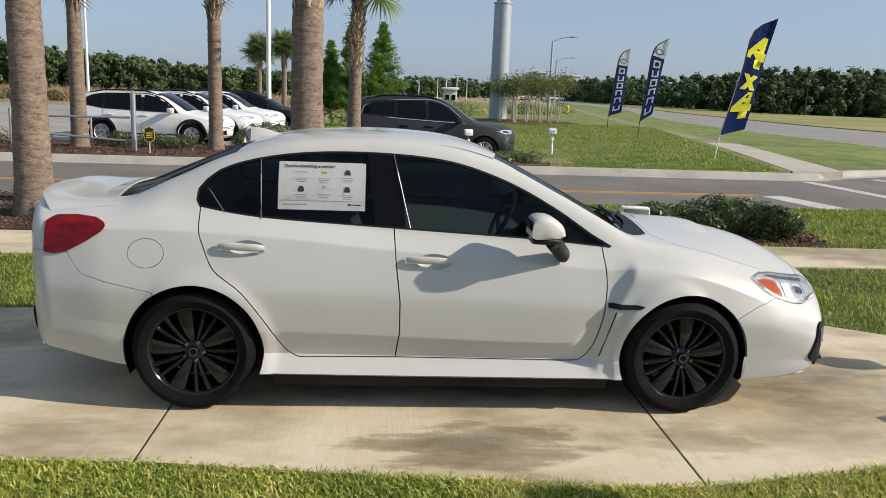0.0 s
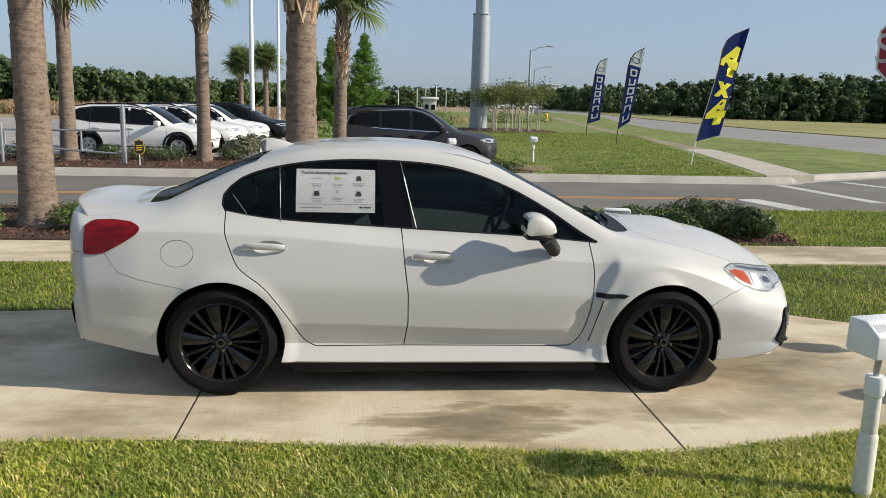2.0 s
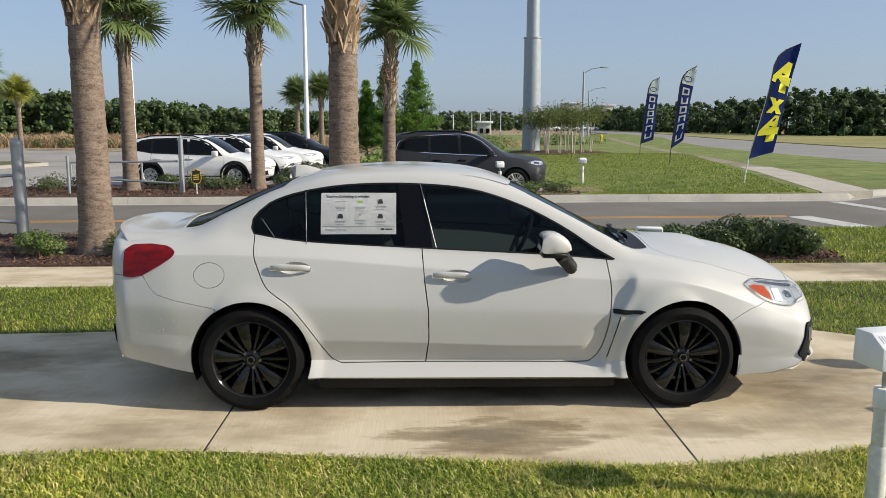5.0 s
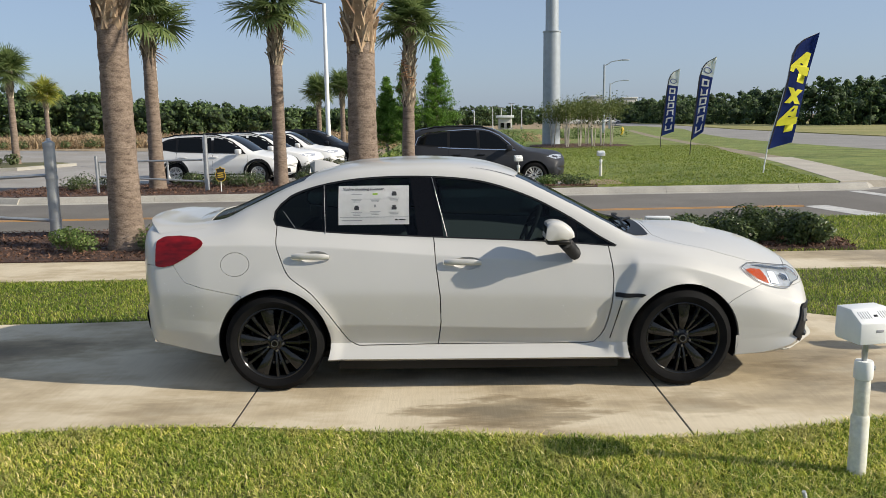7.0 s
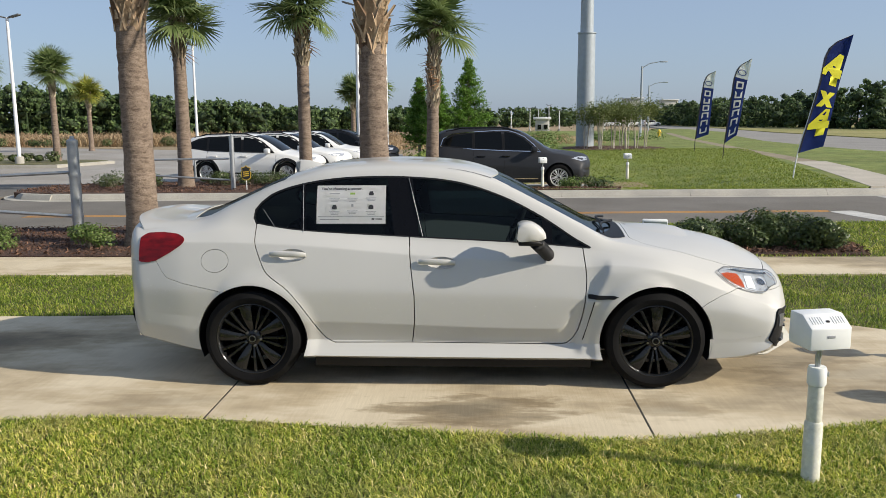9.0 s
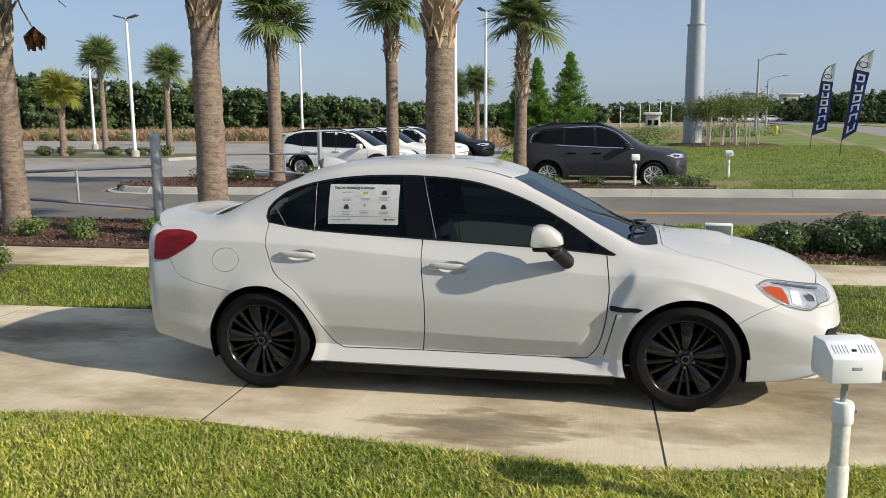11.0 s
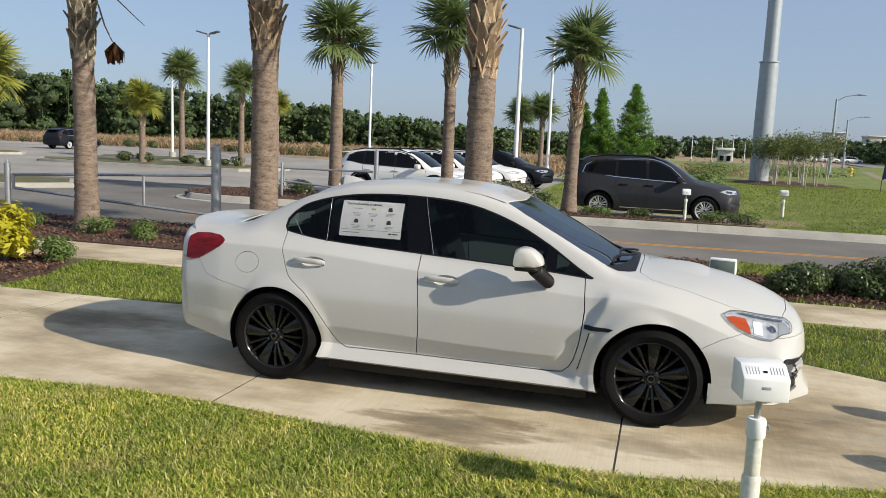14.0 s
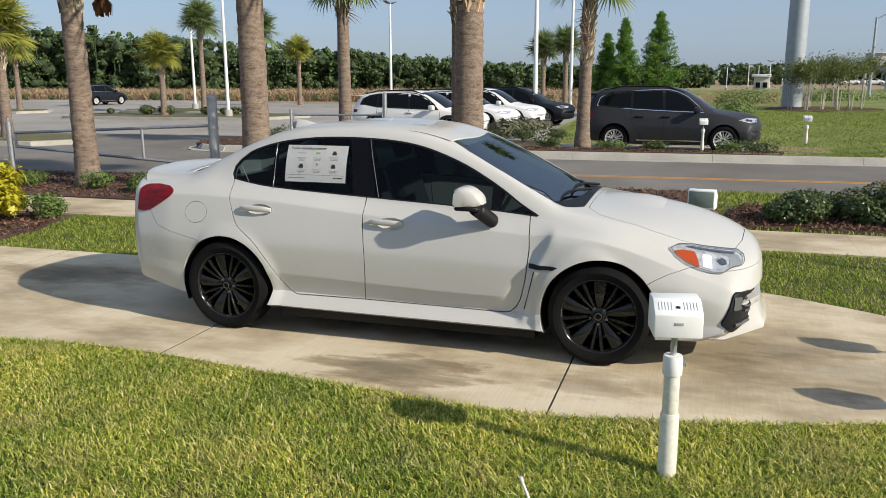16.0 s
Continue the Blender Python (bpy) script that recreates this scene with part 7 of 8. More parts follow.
# ---- conical cypresses and young trees ----
def cypress(x, y, h, r, seed, label):
    rng = np.random.default_rng(seed)
    t = thing("cypress_tree", label, "tree", x, y, 0, group="cypresses")
    bm = bmesh.new()
    tube(bm, [(0, 0, -0.05), (0, 0, h * 0.5), (0, 0, h * 0.97)], [0.09, 0.05, 0.008], 8)
    C, N = [], []
    for i in range(230):
        k = rng.uniform(0.06, 0.99)
        a = rng.uniform(0, math.tau)
        L = r * (1 - k) ** 0.9 * rng.uniform(0.55, 1.12) + 0.05
        z0 = h * k
        tip = Vector((math.cos(a) * L, math.sin(a) * L, z0 + L * 0.35))
        tube(bm, [(0, 0, z0), tip * 0.5 + Vector((0, 0, z0 * 0.5)), tip], [0.018, 0.012, 0.003], 4, False)
        n = int(120 * (L / r + 0.25))
        s = rng.uniform(0.2, 1.0, (n, 1))
        p = s * np.array(tip) + (1 - s) * np.array((0, 0, z0)) + rng.normal(size=(n, 3)) * 0.075 * np.array((1, 1, 0.8))
        C.append(p)
        N.append(rng.normal(size=(n, 3)) + (0, 0, 0.8))
    part("trunk", bm, M["twig"], t, "", 30)
    v, f = leaves(rng, np.concatenate(C), np.concatenate(N), 0.15, 0.04)
    part_mesh("crown", scatter_mesh(v, f), M["cypress"], t, "", 0)


cypress(-0.54, 38.4, 5.0, 1.7, 91, "bright green feathery conical cypress beyond the lawn")
cypress(-2.2, 37.6, 4.7, 1.25, 92, "bright green feathery conical cypress beyond the lawn")
cypress(-3.3, 39.5, 4.0, 1.2, 93, "slender green conical cypress beyond the lawn")


M["pale_stem"] = plain("pale_smooth_stems", (0.50, 0.45, 0.38), 0.8, vary=0.2, scale=10)


def young_tree(x, y, h, seed):
    rng = np.random.default_rng(seed)
    t = thing("young_tree", "young many-stemmed tree with a small leafy crown", "tree", x, y, 0.02, group="young trees")
    bm = bmesh.new()
    C = []
    for i in range(5):
        a = rng.uniform(0, math.tau)
        q = Vector((math.cos(a), math.sin(a), 0))
        tube(bm, [q * 0.08, q * 0.16 + Vector((0, 0, h * 0.45)), q * 0.34 + Vector((0, 0, h * 0.85))], [0.026, 0.02, 0.008], 6)
        C.append(np.array(q * 0.40 + Vector((0, 0, h * 0.84))) + rng.normal(size=(260, 3)) * (0.30, 0.30, 0.28))
    part("trunk", bm, M["pale_stem"], t, "pale thin stems")
    C = np.concatenate(C)
    v, f = leaves(rng, C, rng.normal(size=C.shape) + (0, 0, 0.6), 0.12, 0.07)
    part_mesh("crown", scatter_mesh(v, f), M["crape"], t, "", 0)


for i, (x, y) in enumerate(((5.0, 41.0), (6.2, 40.2), (7.6, 41.5), (8.6, 40.4), (9.8, 41.6), (10.9, 42.6), (7.0, 44.0), (9.2, 44.6))):
    young_tree(8.0 + (x - 8.0) * 0.62, y, 2.3 + 0.2 * (i % 3), 101 + i)


# ---- far woods and dry grass ----
def wood(path, count, heights, depth, seed, label, card=0.54, crowns=22):
    """A far belt of trees: trunks, dense uneven cores and leaf sprays round them."""
    rng = np.random.default_rng(seed)
    pts = [Vector(p) for p in path]
    ball = bmesh.new()
    bmesh.ops.create_icosphere(ball, subdivisions=1, radius=1.0)
    bv = np.array([v.co[:] for v in ball.verts])
    bf = np.array([[v.index for v in f.verts] for f in ball.faces])
    ball.free()
    V, F, C, N = [], [], [], []
    trunks = bmesh.new()
    lens = [(b - a).length for a, b in zip(pts, pts[1:])]
    for i in range(count):
        s = rng.uniform(0, sum(lens))
        for a, b, L, h0, h1 in zip(pts, pts[1:], lens, heights, heights[1:]):
            if s <= L:
                p = a + (b - a) * (s / L)
                h = h0 + (h1 - h0) * (s / L)
                d = (b - a).normalized()
                break
            s -= L
        p = p + Vector((-d.y, d.x)) * (rng.uniform(0, 1) * depth)
        pine = rng.random() < 0.25
        H = h * rng.uniform(0.68, 1.0) * (1.1 if pine else 1)
        R = (0.9 + 0.19 * h) * rng.uniform(0.8, 1.3) * (0.55 if pine else 1)
        tube(trunks, [(p.x, p.y, -0.3), (p.x, p.y, H * 0.8)], [0.16, 0.07], 4, False)
        for j in range(9):
            hz = (0.92, 0.06, 0.16)[j] if j < 3 else rng.uniform(0.15, 0.92)
            wide_ = 0.35 + 0.65 * math.sqrt(max(0.0, 1 - (abs(hz - 0.55) / 0.5) ** 2))
            lr = R * (0.30 if pine else 0.40) * rng.uniform(0.6, 1.2) * (0.55 + 0.45 * wide_)
            ang, off = rng.uniform(0, math.tau), R * (0.5 if pine else 0.85) * wide_ * rng.uniform(0.1, 1.0)
            mid = np.array((p.x + off * math.cos(ang), p.y + off * math.sin(ang), H * hz))
            w = bv * (1 + rng.normal(size=(len(bv), 1)) * 0.3) * np.array((lr, lr, lr * 0.75)) + mid
            w[:, 2] = np.maximum(w[:, 2], -0.2)
            F.append(bf + len(V) * len(bv))
            V.append(mid + (w - mid) * 0.8)
            d = rng.normal(size=(crowns, 3))
            d /= np.linalg.norm(d, axis=1, keepdims=True)
            C.append(mid + d * np.array((lr, lr, lr * 0.8)) * rng.uniform(0.75, 1.3, (crowns, 1)))
            N.append(d + rng.normal(size=d.shape) * 0.7 + (0, 0, 0.3))
    wd = thing("woodland", label, "trees", kind="stuff")
    part_mesh("wood_core", scatter_mesh(np.concatenate(V), np.concatenate(F)), M["wood_far"], wd, "", 0)
    part("wood_trunks", trunks, M["wood_far"], wd)
    v, f = leaves(rng, np.concatenate(C), np.concatenate(N), card, card * 0.6)
    part_mesh("wood_leaves", scatter_mesh(v, f), M["wood_leaf"], wd, "", 0)
    return wd


wood([(-150, 60), (-95, 88), (-60, 104), (-25, 118), (5, 150)], 900, (10.8, 10.0, 7.0, 3.9, 3.9), 16, 111, "dark mixed woodland behind the dry field")
wood([(62, 122), (110, 96), (170, 84), (230, 74)], 640, (7.4, 8.2, 8.8, 9.2), 18, 112, "dark tall woodland across the highway")
wood([(75, 112), (66, 160), (60, 240), (56, 330)], 420, (7.2, 6.0, 5.4, 5.2), 18, 113, "dark tall woodland along the highway")

wood([(-14, 175), (8, 190), (30, 215), (52, 235)], 130, (4.6, 4.6, 5, 5), 20, 114, "low far trees behind the car lots")


def hedge(path, count, r, seed, label, mat="shrub_light"):
    """Uneven low bushes along a line."""
    rng = np.random.default_rng(seed)
    C, N = [], []
    for i in range(count):
        t = rng.uniform(0, len(path) - 1.001)
        a, b = Vector(path[int(t)]), Vector(path[int(t) + 1])
        p = a + (b - a) * (t - int(t))
        q = r * rng.uniform(0.6, 1.3)
        d = rng.normal(size=(170, 3))
        d /= np.linalg.norm(d, axis=1, keepdims=True)
        C.append(np.array((p.x, p.y, q * 0.5)) + d * np.array((q * 1.3, q, q * 0.75)) * rng.uniform(0.6, 1, (170, 1)))
        N.append(d + (0, 0, 0.6))
    C, N = np.concatenate(C), np.concatenate(N)
    ok = C[:, 2] > -0.1
    v, f = leaves(rng, C[ok], N[ok], 0.16, 0.09)
    tagged(part_mesh("hedge", scatter_mesh(v, f), M[mat], None, "", 0), label, "hedge", "", "stuff")


hedge([(-62, 52), (-45, 55), (-20, 57), (-6, 52)], 46, 0.5, 115, "low uneven bushes along the edge of the car park", "shrub_dull")
hedge([(-2.5, 30), (2, 33), (4, 38)], 14, 0.6, 116, "low bushes beside the cypresses")
hedge([(2, 52), (8, 56), (14, 60)], 18, 0.8, 117, "low scrub behind the young trees")
hedge([(-29, 30.6), (-24, 31.2), (-19.5, 31.6)], 14, 0.28, 118, "low planting along a car park island", "shrub_dull")
hedge([(-3.2, 24.5), (-4.0, 22), (-4.2, 19.0)], 12, 0.36, 119, "grey-green bushes along the row of parked cars", "shrub_grey")

# ---- poles, posts, gate ----
def lamp_post(x, y, h, label, double=True, r=0.09, turn=0.0):
    t = thing("lamp_post", label, "street lamp", x, y, LOT_Z - 0.02, turn, group="car park lamps")
    bm = bmesh.new()
    h += 0.18
    tube(bm, [(0, 0, 0), (0, 0, h)], [r, r * 0.7], 12)
    part("pole", bm, M["white_metal"], t)
    bm = bmesh.new()
    lathe(bm, [(0.01, 0.0), (0.2, 0.0), (0.2, 0.45), (0.17, 0.5), (0.01, 0.5)], 16, "Z")
    part("footing", bm, M["kerb"], t, "round concrete footing")
    for s in ((-1, 1) if double else (-1,)):
        bm = bmesh.new()
        box(bm, 0.03, -0.04, -0.03, 0.2, 0.04, 0.03, 0.012)
        box(bm, 0.16, -0.14, -0.035, 0.62, 0.14, 0.03, 0.02)
        bmesh.ops.transform(bm, matrix=Matrix.Translation((0, 0, h - 0.02)) @ Matrix.Rotation(0 if s > 0 else math.pi, 4, "Z") @ Matrix.Rotation(radians(-15), 4, "Y"), verts=bm.verts[:])
        part("lamp_head", bm, M["lamp_grey"], t)
    return t


white = "white steel car park lamp post with two flat heads"
lamp_post(-21.06, 30.31, 6.5, white)
lamp_post(-28.82, 38.78, 6.25, white, turn=10)
lamp_post(-17.32, 43.34, 6.4, white, turn=80)
lamp_post(-5.15, 29.28, 6.7, "grey-white steel car park lamp post with one arm", False, 0.11)
lamp_post(-4.9, 37.5, 7.2, white, turn=60)


def steel_post(x, y, h, r, label):
    t = thing("post", label, "post", x, y, -0.05)
    bm = bmesh.new()
    tube(bm, [(0, 0, -0.1), (0, 0, h)], r, 18)
    part("tube", bm, M["steel"], t)
    bm = bmesh.new()
    lathe(bm, [(0.005, h + 0.07), (r * 0.35, h + 0.07), (r * 0.4, h + 0.03), (r * 1.03, h), (r * 1.03, h - 0.06), (0.005, h - 0.06)], 18, "Z")
    part("cap", bm, M["steel"], t)
    for z in (0.32, 0.98):
        bm = bmesh.new()
        lathe(bm, [(r * 1.0, z - 0.02), (r * 1.12, z - 0.02), (r * 1.12, z + 0.02), (r * 1.0, z + 0.02)], 18, "Z", True)
        part("collar", bm, M["steel"], t)
    return t


def gate(ax, ay, bx, by, z_a, z_b, label):
    """A long tapering tube gate from a hinge post at a to a catch at b."""
    t = thing("gate", label, "gate", ax, ay, 0)
    dx, dy = bx - ax, by - ay
    bars = [((0, 0, z_a[1]), (dx, dy, z_b[1])), ((0, 0, z_a[0]), (dx, dy, z_b[0])), ((dx, dy, z_b[0] - 0.02), (dx, dy, z_b[1] + 0.02))]
    bars.append(((dx * 0.34, dy * 0.34, z_a[0] + (z_b[0] - z_a[0]) * 0.34), (dx * 0.34, dy * 0.34, z_a[1] + (z_b[1] - z_a[1]) * 0.34)))
    for p, q in bars:
        bm = bmesh.new()
        tube(bm, [p, q], 0.026, 10)
        part("rail", bm, M["steel"], t)
    return t


steel_post(-6.28, 6.58, 1.52, 0.085, "thick galvanised steel gate post in the mulch bed")
steel_post(-9.95, 5.75, 1.08, 0.05, "slim galvanised steel post at the end of the gate")
gate(-6.36, 6.56, -9.85, 5.78, (0.27, 0.97), (0.60, 0.84), "long tapering galvanised tube gate standing closed")
steel_post(-6.11, 14.21, 1.42, 0.06, "galvanised steel gate post on the planted island")
steel_post(-8.75, 14.0, 0.95, 0.035, "slim galvanised post on the planted island")
gate(-6.2, 14.21, -8.7, 14.05, (0.28, 0.82), (0.45, 0.80), "tapering galvanised tube gate on the planted island")

# tall monopole with a collar
mono = thing("monopole", "very tall grey steel monopole with a collar joint", "pole", 6.59, 45.08, -0.05)
bm = bmesh.new()
tube(bm, [(0, 0, 0), (0, 0, 6.95)], [0.56, 0.52], 32)
part("lower_tube", bm, M["pole_grey"], mono)
bm = bmesh.new()
tube(bm, [(0, 0, 6.9), (0, 0, 24)], [0.40, 0.36], 32)
part("upper_tube", bm, M["pole_grey"], mono)
bm = bmesh.new()
lathe(bm, [(0.3, 6.93), (0.57, 6.93), (0.57, 7.0), (0.3, 7.0)], 32, "Z", True)
part("collar", bm, M["pole_grey"], mono)


def street_light(x, y, h, reach, label):
    t = thing("street_light", label, "street lamp", x, y, -0.1, group="street lights")
    bm = bmesh.new()
    tube(bm, [(0, 0, 0), (0, 0, h)], [0.14, 0.09], 10)
    part("pole", bm, M["pole_grey"], t)
    bm = bmesh.new()
    tube(bm, [(0, 0, h - 0.15), (reach * 0.4, 0, h + 0.25), (reach, 0, h + 0.42)], 0.045, 8)
    part("arm", bm, M["pole_grey"], t)
    bm = bmesh.new()
    box(bm, reach - 0.1, -0.14, h + 0.34, reach + 0.6, 0.14, h + 0.46, 0.04)
    part("lamp_head", bm, M["pole_grey"], t)


street_light(14.95, 70.95, 6.6, 1.7, "grey roadside street light with a curved arm")
street_light(22.5, 105.0, 6.2, 1.9, "grey roadside street light with a curved arm")


# ---- feather flags ----
def feather_flag(x, y, foot, left, right, tip, split, label):
    """A feather flag in the plane y: its rod bends over along the left edge to the tip; the right edge hangs straight."""
    t = thing("feather_flag", label, "flag", x, y, -0.05, group="feather flags")
    edge = rounded([foot] + left + [tip], 0.35, False)
    fine = []
    for (ax_, az_), (bx_, bz_) in zip(edge, edge[1:]):
        n = max(1, int(math.hypot(bx_ - ax_, bz_ - az_) / 0.08))
        fine += [(ax_ + (bx_ - ax_) * i / n, az_ + (bz_ - az_) * i / n) for i in range(n)]
    fine.append(tip)
    bm = bmesh.new()
    tube(bm, [(px - x, 0, pz + 0.05) for px, pz in fine], [0.019 - 0.012 * i / len(fine) for i in range(len(fine))], 6)
    part("rod", bm, M["rod_black"] if split else M["white_metal"], t)
    cloth = [p for p in fine if p[1] >= left[0][1]]
    ns, nw = 40, 6
    rows = []
    for i in range(ns + 1):
        k = i / ns
        f = k * (len(cloth) - 1)
        j = min(int(f), len(cloth) - 2)
        L = Vector(cloth[j]).lerp(Vector(cloth[j + 1]), f - j)
        R = Vector(right).lerp(Vector(tip), k)
        rows.append([Vector((L.x + (R.x - L.x) * u - x, 0.03 * math.sin(u * 4 + k * 7) * (0.2 + u) - 0.012, L.y + (R.y - L.y) * u + 0.05)) for u in (q / nw for q in range(nw + 1))])

    def at(k, u):
        f = min(max(k, 0), 0.9999) * ns
        i = int(f)
        g = u * nw
        j = min(int(g), nw - 1)
        a = rows[i][j].lerp(rows[i][j + 1], g - j)
        b = rows[i + 1][j].lerp(rows[i + 1][j + 1], g - j)
        return a.lerp(b, f - i)

    def sheet(lo, hi, name, mat, lab_):
        b = bmesh.new()
        vs = [[b.verts.new(p) for p in r] for r in rows[lo:hi + 1]]
        for r0, r1 in zip(vs, vs[1:]):
            for j in range(nw):
                b.faces.new((r0[j], r0[j + 1], r1[j + 1], r1[j]))
        bmesh.ops.solidify(b, geom=b.faces[:], thickness=0.004)
        part(name, b, mat, t, lab_)
    cut_row = int(split * ns) if split else ns
    sheet(0, cut_row, "cloth", M["navy"], "navy printed cloth")
    if split:
        sheet(cut_row, ns, "cloth_top", M["flag_white"], "white printed cloth")
    bm = bmesh.new()
    hem = [at(k, 0.03) for k in np.linspace(0.005, 0.995, 24)]
    hem2 = [at(k, 0.0) for k in np.linspace(0.005, 0.995, 24)]
    for i in range(23):
        bm.faces.new([bm.verts.new(p + Vector((0, -0.01, 0))) for p in (hem2[i], hem[i] + Vector((0.03, 0, 0)), hem[i + 1] + Vector((0.03, 0, 0)), hem2[i + 1])])
    bmesh.ops.remove_doubles(bm, verts=bm.verts[:], dist=1e-5)
    part("rod_sleeve", bm, M["sleeve"], t, "dark sleeve")
    return t, at


M["rod_black"] = plain("black_rod", (0.02, 0.02, 0.02), 0.5)
M["sleeve"] = two_tone("dark_navy_hem", (0.008, 0.01, 0.02), (0.012, 0.016, 0.035), 3, 0.8, 80, 0.1)


def letters_on(t, at, words, k0, k1, u0, u1, mat, turned=False, bold=0.0):
    """Letters laid one above the other on a flag, each a part."""
    n = len(words)
    for i, ch in enumerate(words):
        me = text_mesh(ch, 1.0, bold=bold)
        co = np.array([v.co[:] for v in me.vertices])
        lo, hi = co.min(0), co.max(0)
        kk1 = k1 - (k1 - k0) * i / n
        kk0 = k1 - (k1 - k0) * (i + 0.84) / n
        for v in me.vertices:
            a = (v.co.x - lo[0]) / max(hi[0] - lo[0], 1e-6)
            b = (v.co.y - lo[1]) / max(hi[1] - lo[1], 1e-6)
            v.co = at(kk0 + (kk1 - kk0) * b, u0 + (u1 - u0) * a) + Vector((0, -0.012, 0))
        part_mesh("letter", me, mat, t, "", 0)


fa, ata = feather_flag(8.98, 17.3, (8.98, -0.02), [(9.07, 0.75), (9.34, 1.85), (9.54, 2.72), (9.63, 3.38), (9.74, 3.63), (9.95, 3.81)], (9.75, 0.94), (10.36, 3.98), 0, "navy feather flag with large yellow figures on the lawn")
letters_on(fa, ata, "4", 0.48, 0.80, 0.04, 0.96, M["flag_yellow"], bold=0.075)
letters_on(fa, ata, "x", 0.325, 0.475, 0.14, 0.92, M["flag_yellow"], bold=0.06)
letters_on(fa, ata, "4", 0.07, 0.335, 0.08, 0.96, M["flag_yellow"], bold=0.075)
for fx, fy, foot, left, right, tip in (
        (10.42, 29.0, (10.42, 0.0), [(10.45, 0.68), (10.55, 1.6), (10.64, 2.55), (10.71, 3.35), (10.80, 3.7), (10.98, 3.93)], (10.95, 1.03), (11.42, 4.17)),
        (11.28, 37.0, (11.28, 0.0), [(11.29, 0.57), (11.42, 1.9), (11.53, 3.05), (11.60, 3.55), (11.70, 3.82), (11.85, 3.98)], (11.96, 0.90), (12.19, 4.13))):
    fb_, atb = feather_flag(fx, fy, foot, left, right, tip, 0.725, "navy and white feather flag on the lawn")
    # lettering and badge as plain shapes
    for i in range(6):
        k0 = 0.05 + i * 0.110
        bm = bmesh.new()
        q = [(0.24, k0), (0.80, k0), (0.80, k0 + 0.086), (0.24, k0 + 0.086)]
        inner = [(0.37, k0 + 0.018), (0.67, k0 + 0.018), (0.67, k0 + 0.066), (0.37, k0 + 0.066)]
        vo = [bm.verts.new(atb(k, u) + Vector((0, -0.014, 0))) for u, k in q]
        vi = [bm.verts.new(atb(k, u) + Vector((0, -0.014, 0))) for u, k in inner]
        for j in range(4):
            if (i, j) not in ((0, 2), (4, 2), (2, 0), (1, 0)):
                bm.faces.new((vo[j], vo[(j + 1) % 4], vi[(j + 1) % 4], vi[j]))
        part("letter_shape", bm, M["flag_white"], fb_)
    bm = bmesh.new()
    ring = [(0.48 + 0.34 * math.cos(a), 0.79 + 0.035 * math.sin(a)) for a in np.linspace(0, math.tau, 25)[:-1]]
    ring2 = [(0.48 + 0.27 * math.cos(a), 0.79 + 0.026 * math.sin(a)) for a in np.linspace(0, math.tau, 25)[:-1]]
    vo = [bm.verts.new(atb(k, u) + Vector((0, -0.014, 0))) for u, k in ring]
    vi = [bm.verts.new(atb(k, u) + Vector((0, -0.014, 0))) for u, k in ring2]
    for j in range(24):
        bm.faces.new((vo[j], vo[(j + 1) % 24], vi[(j + 1) % 24], vi[j]))
    part("badge_shape", bm, M["navy"], fb_)


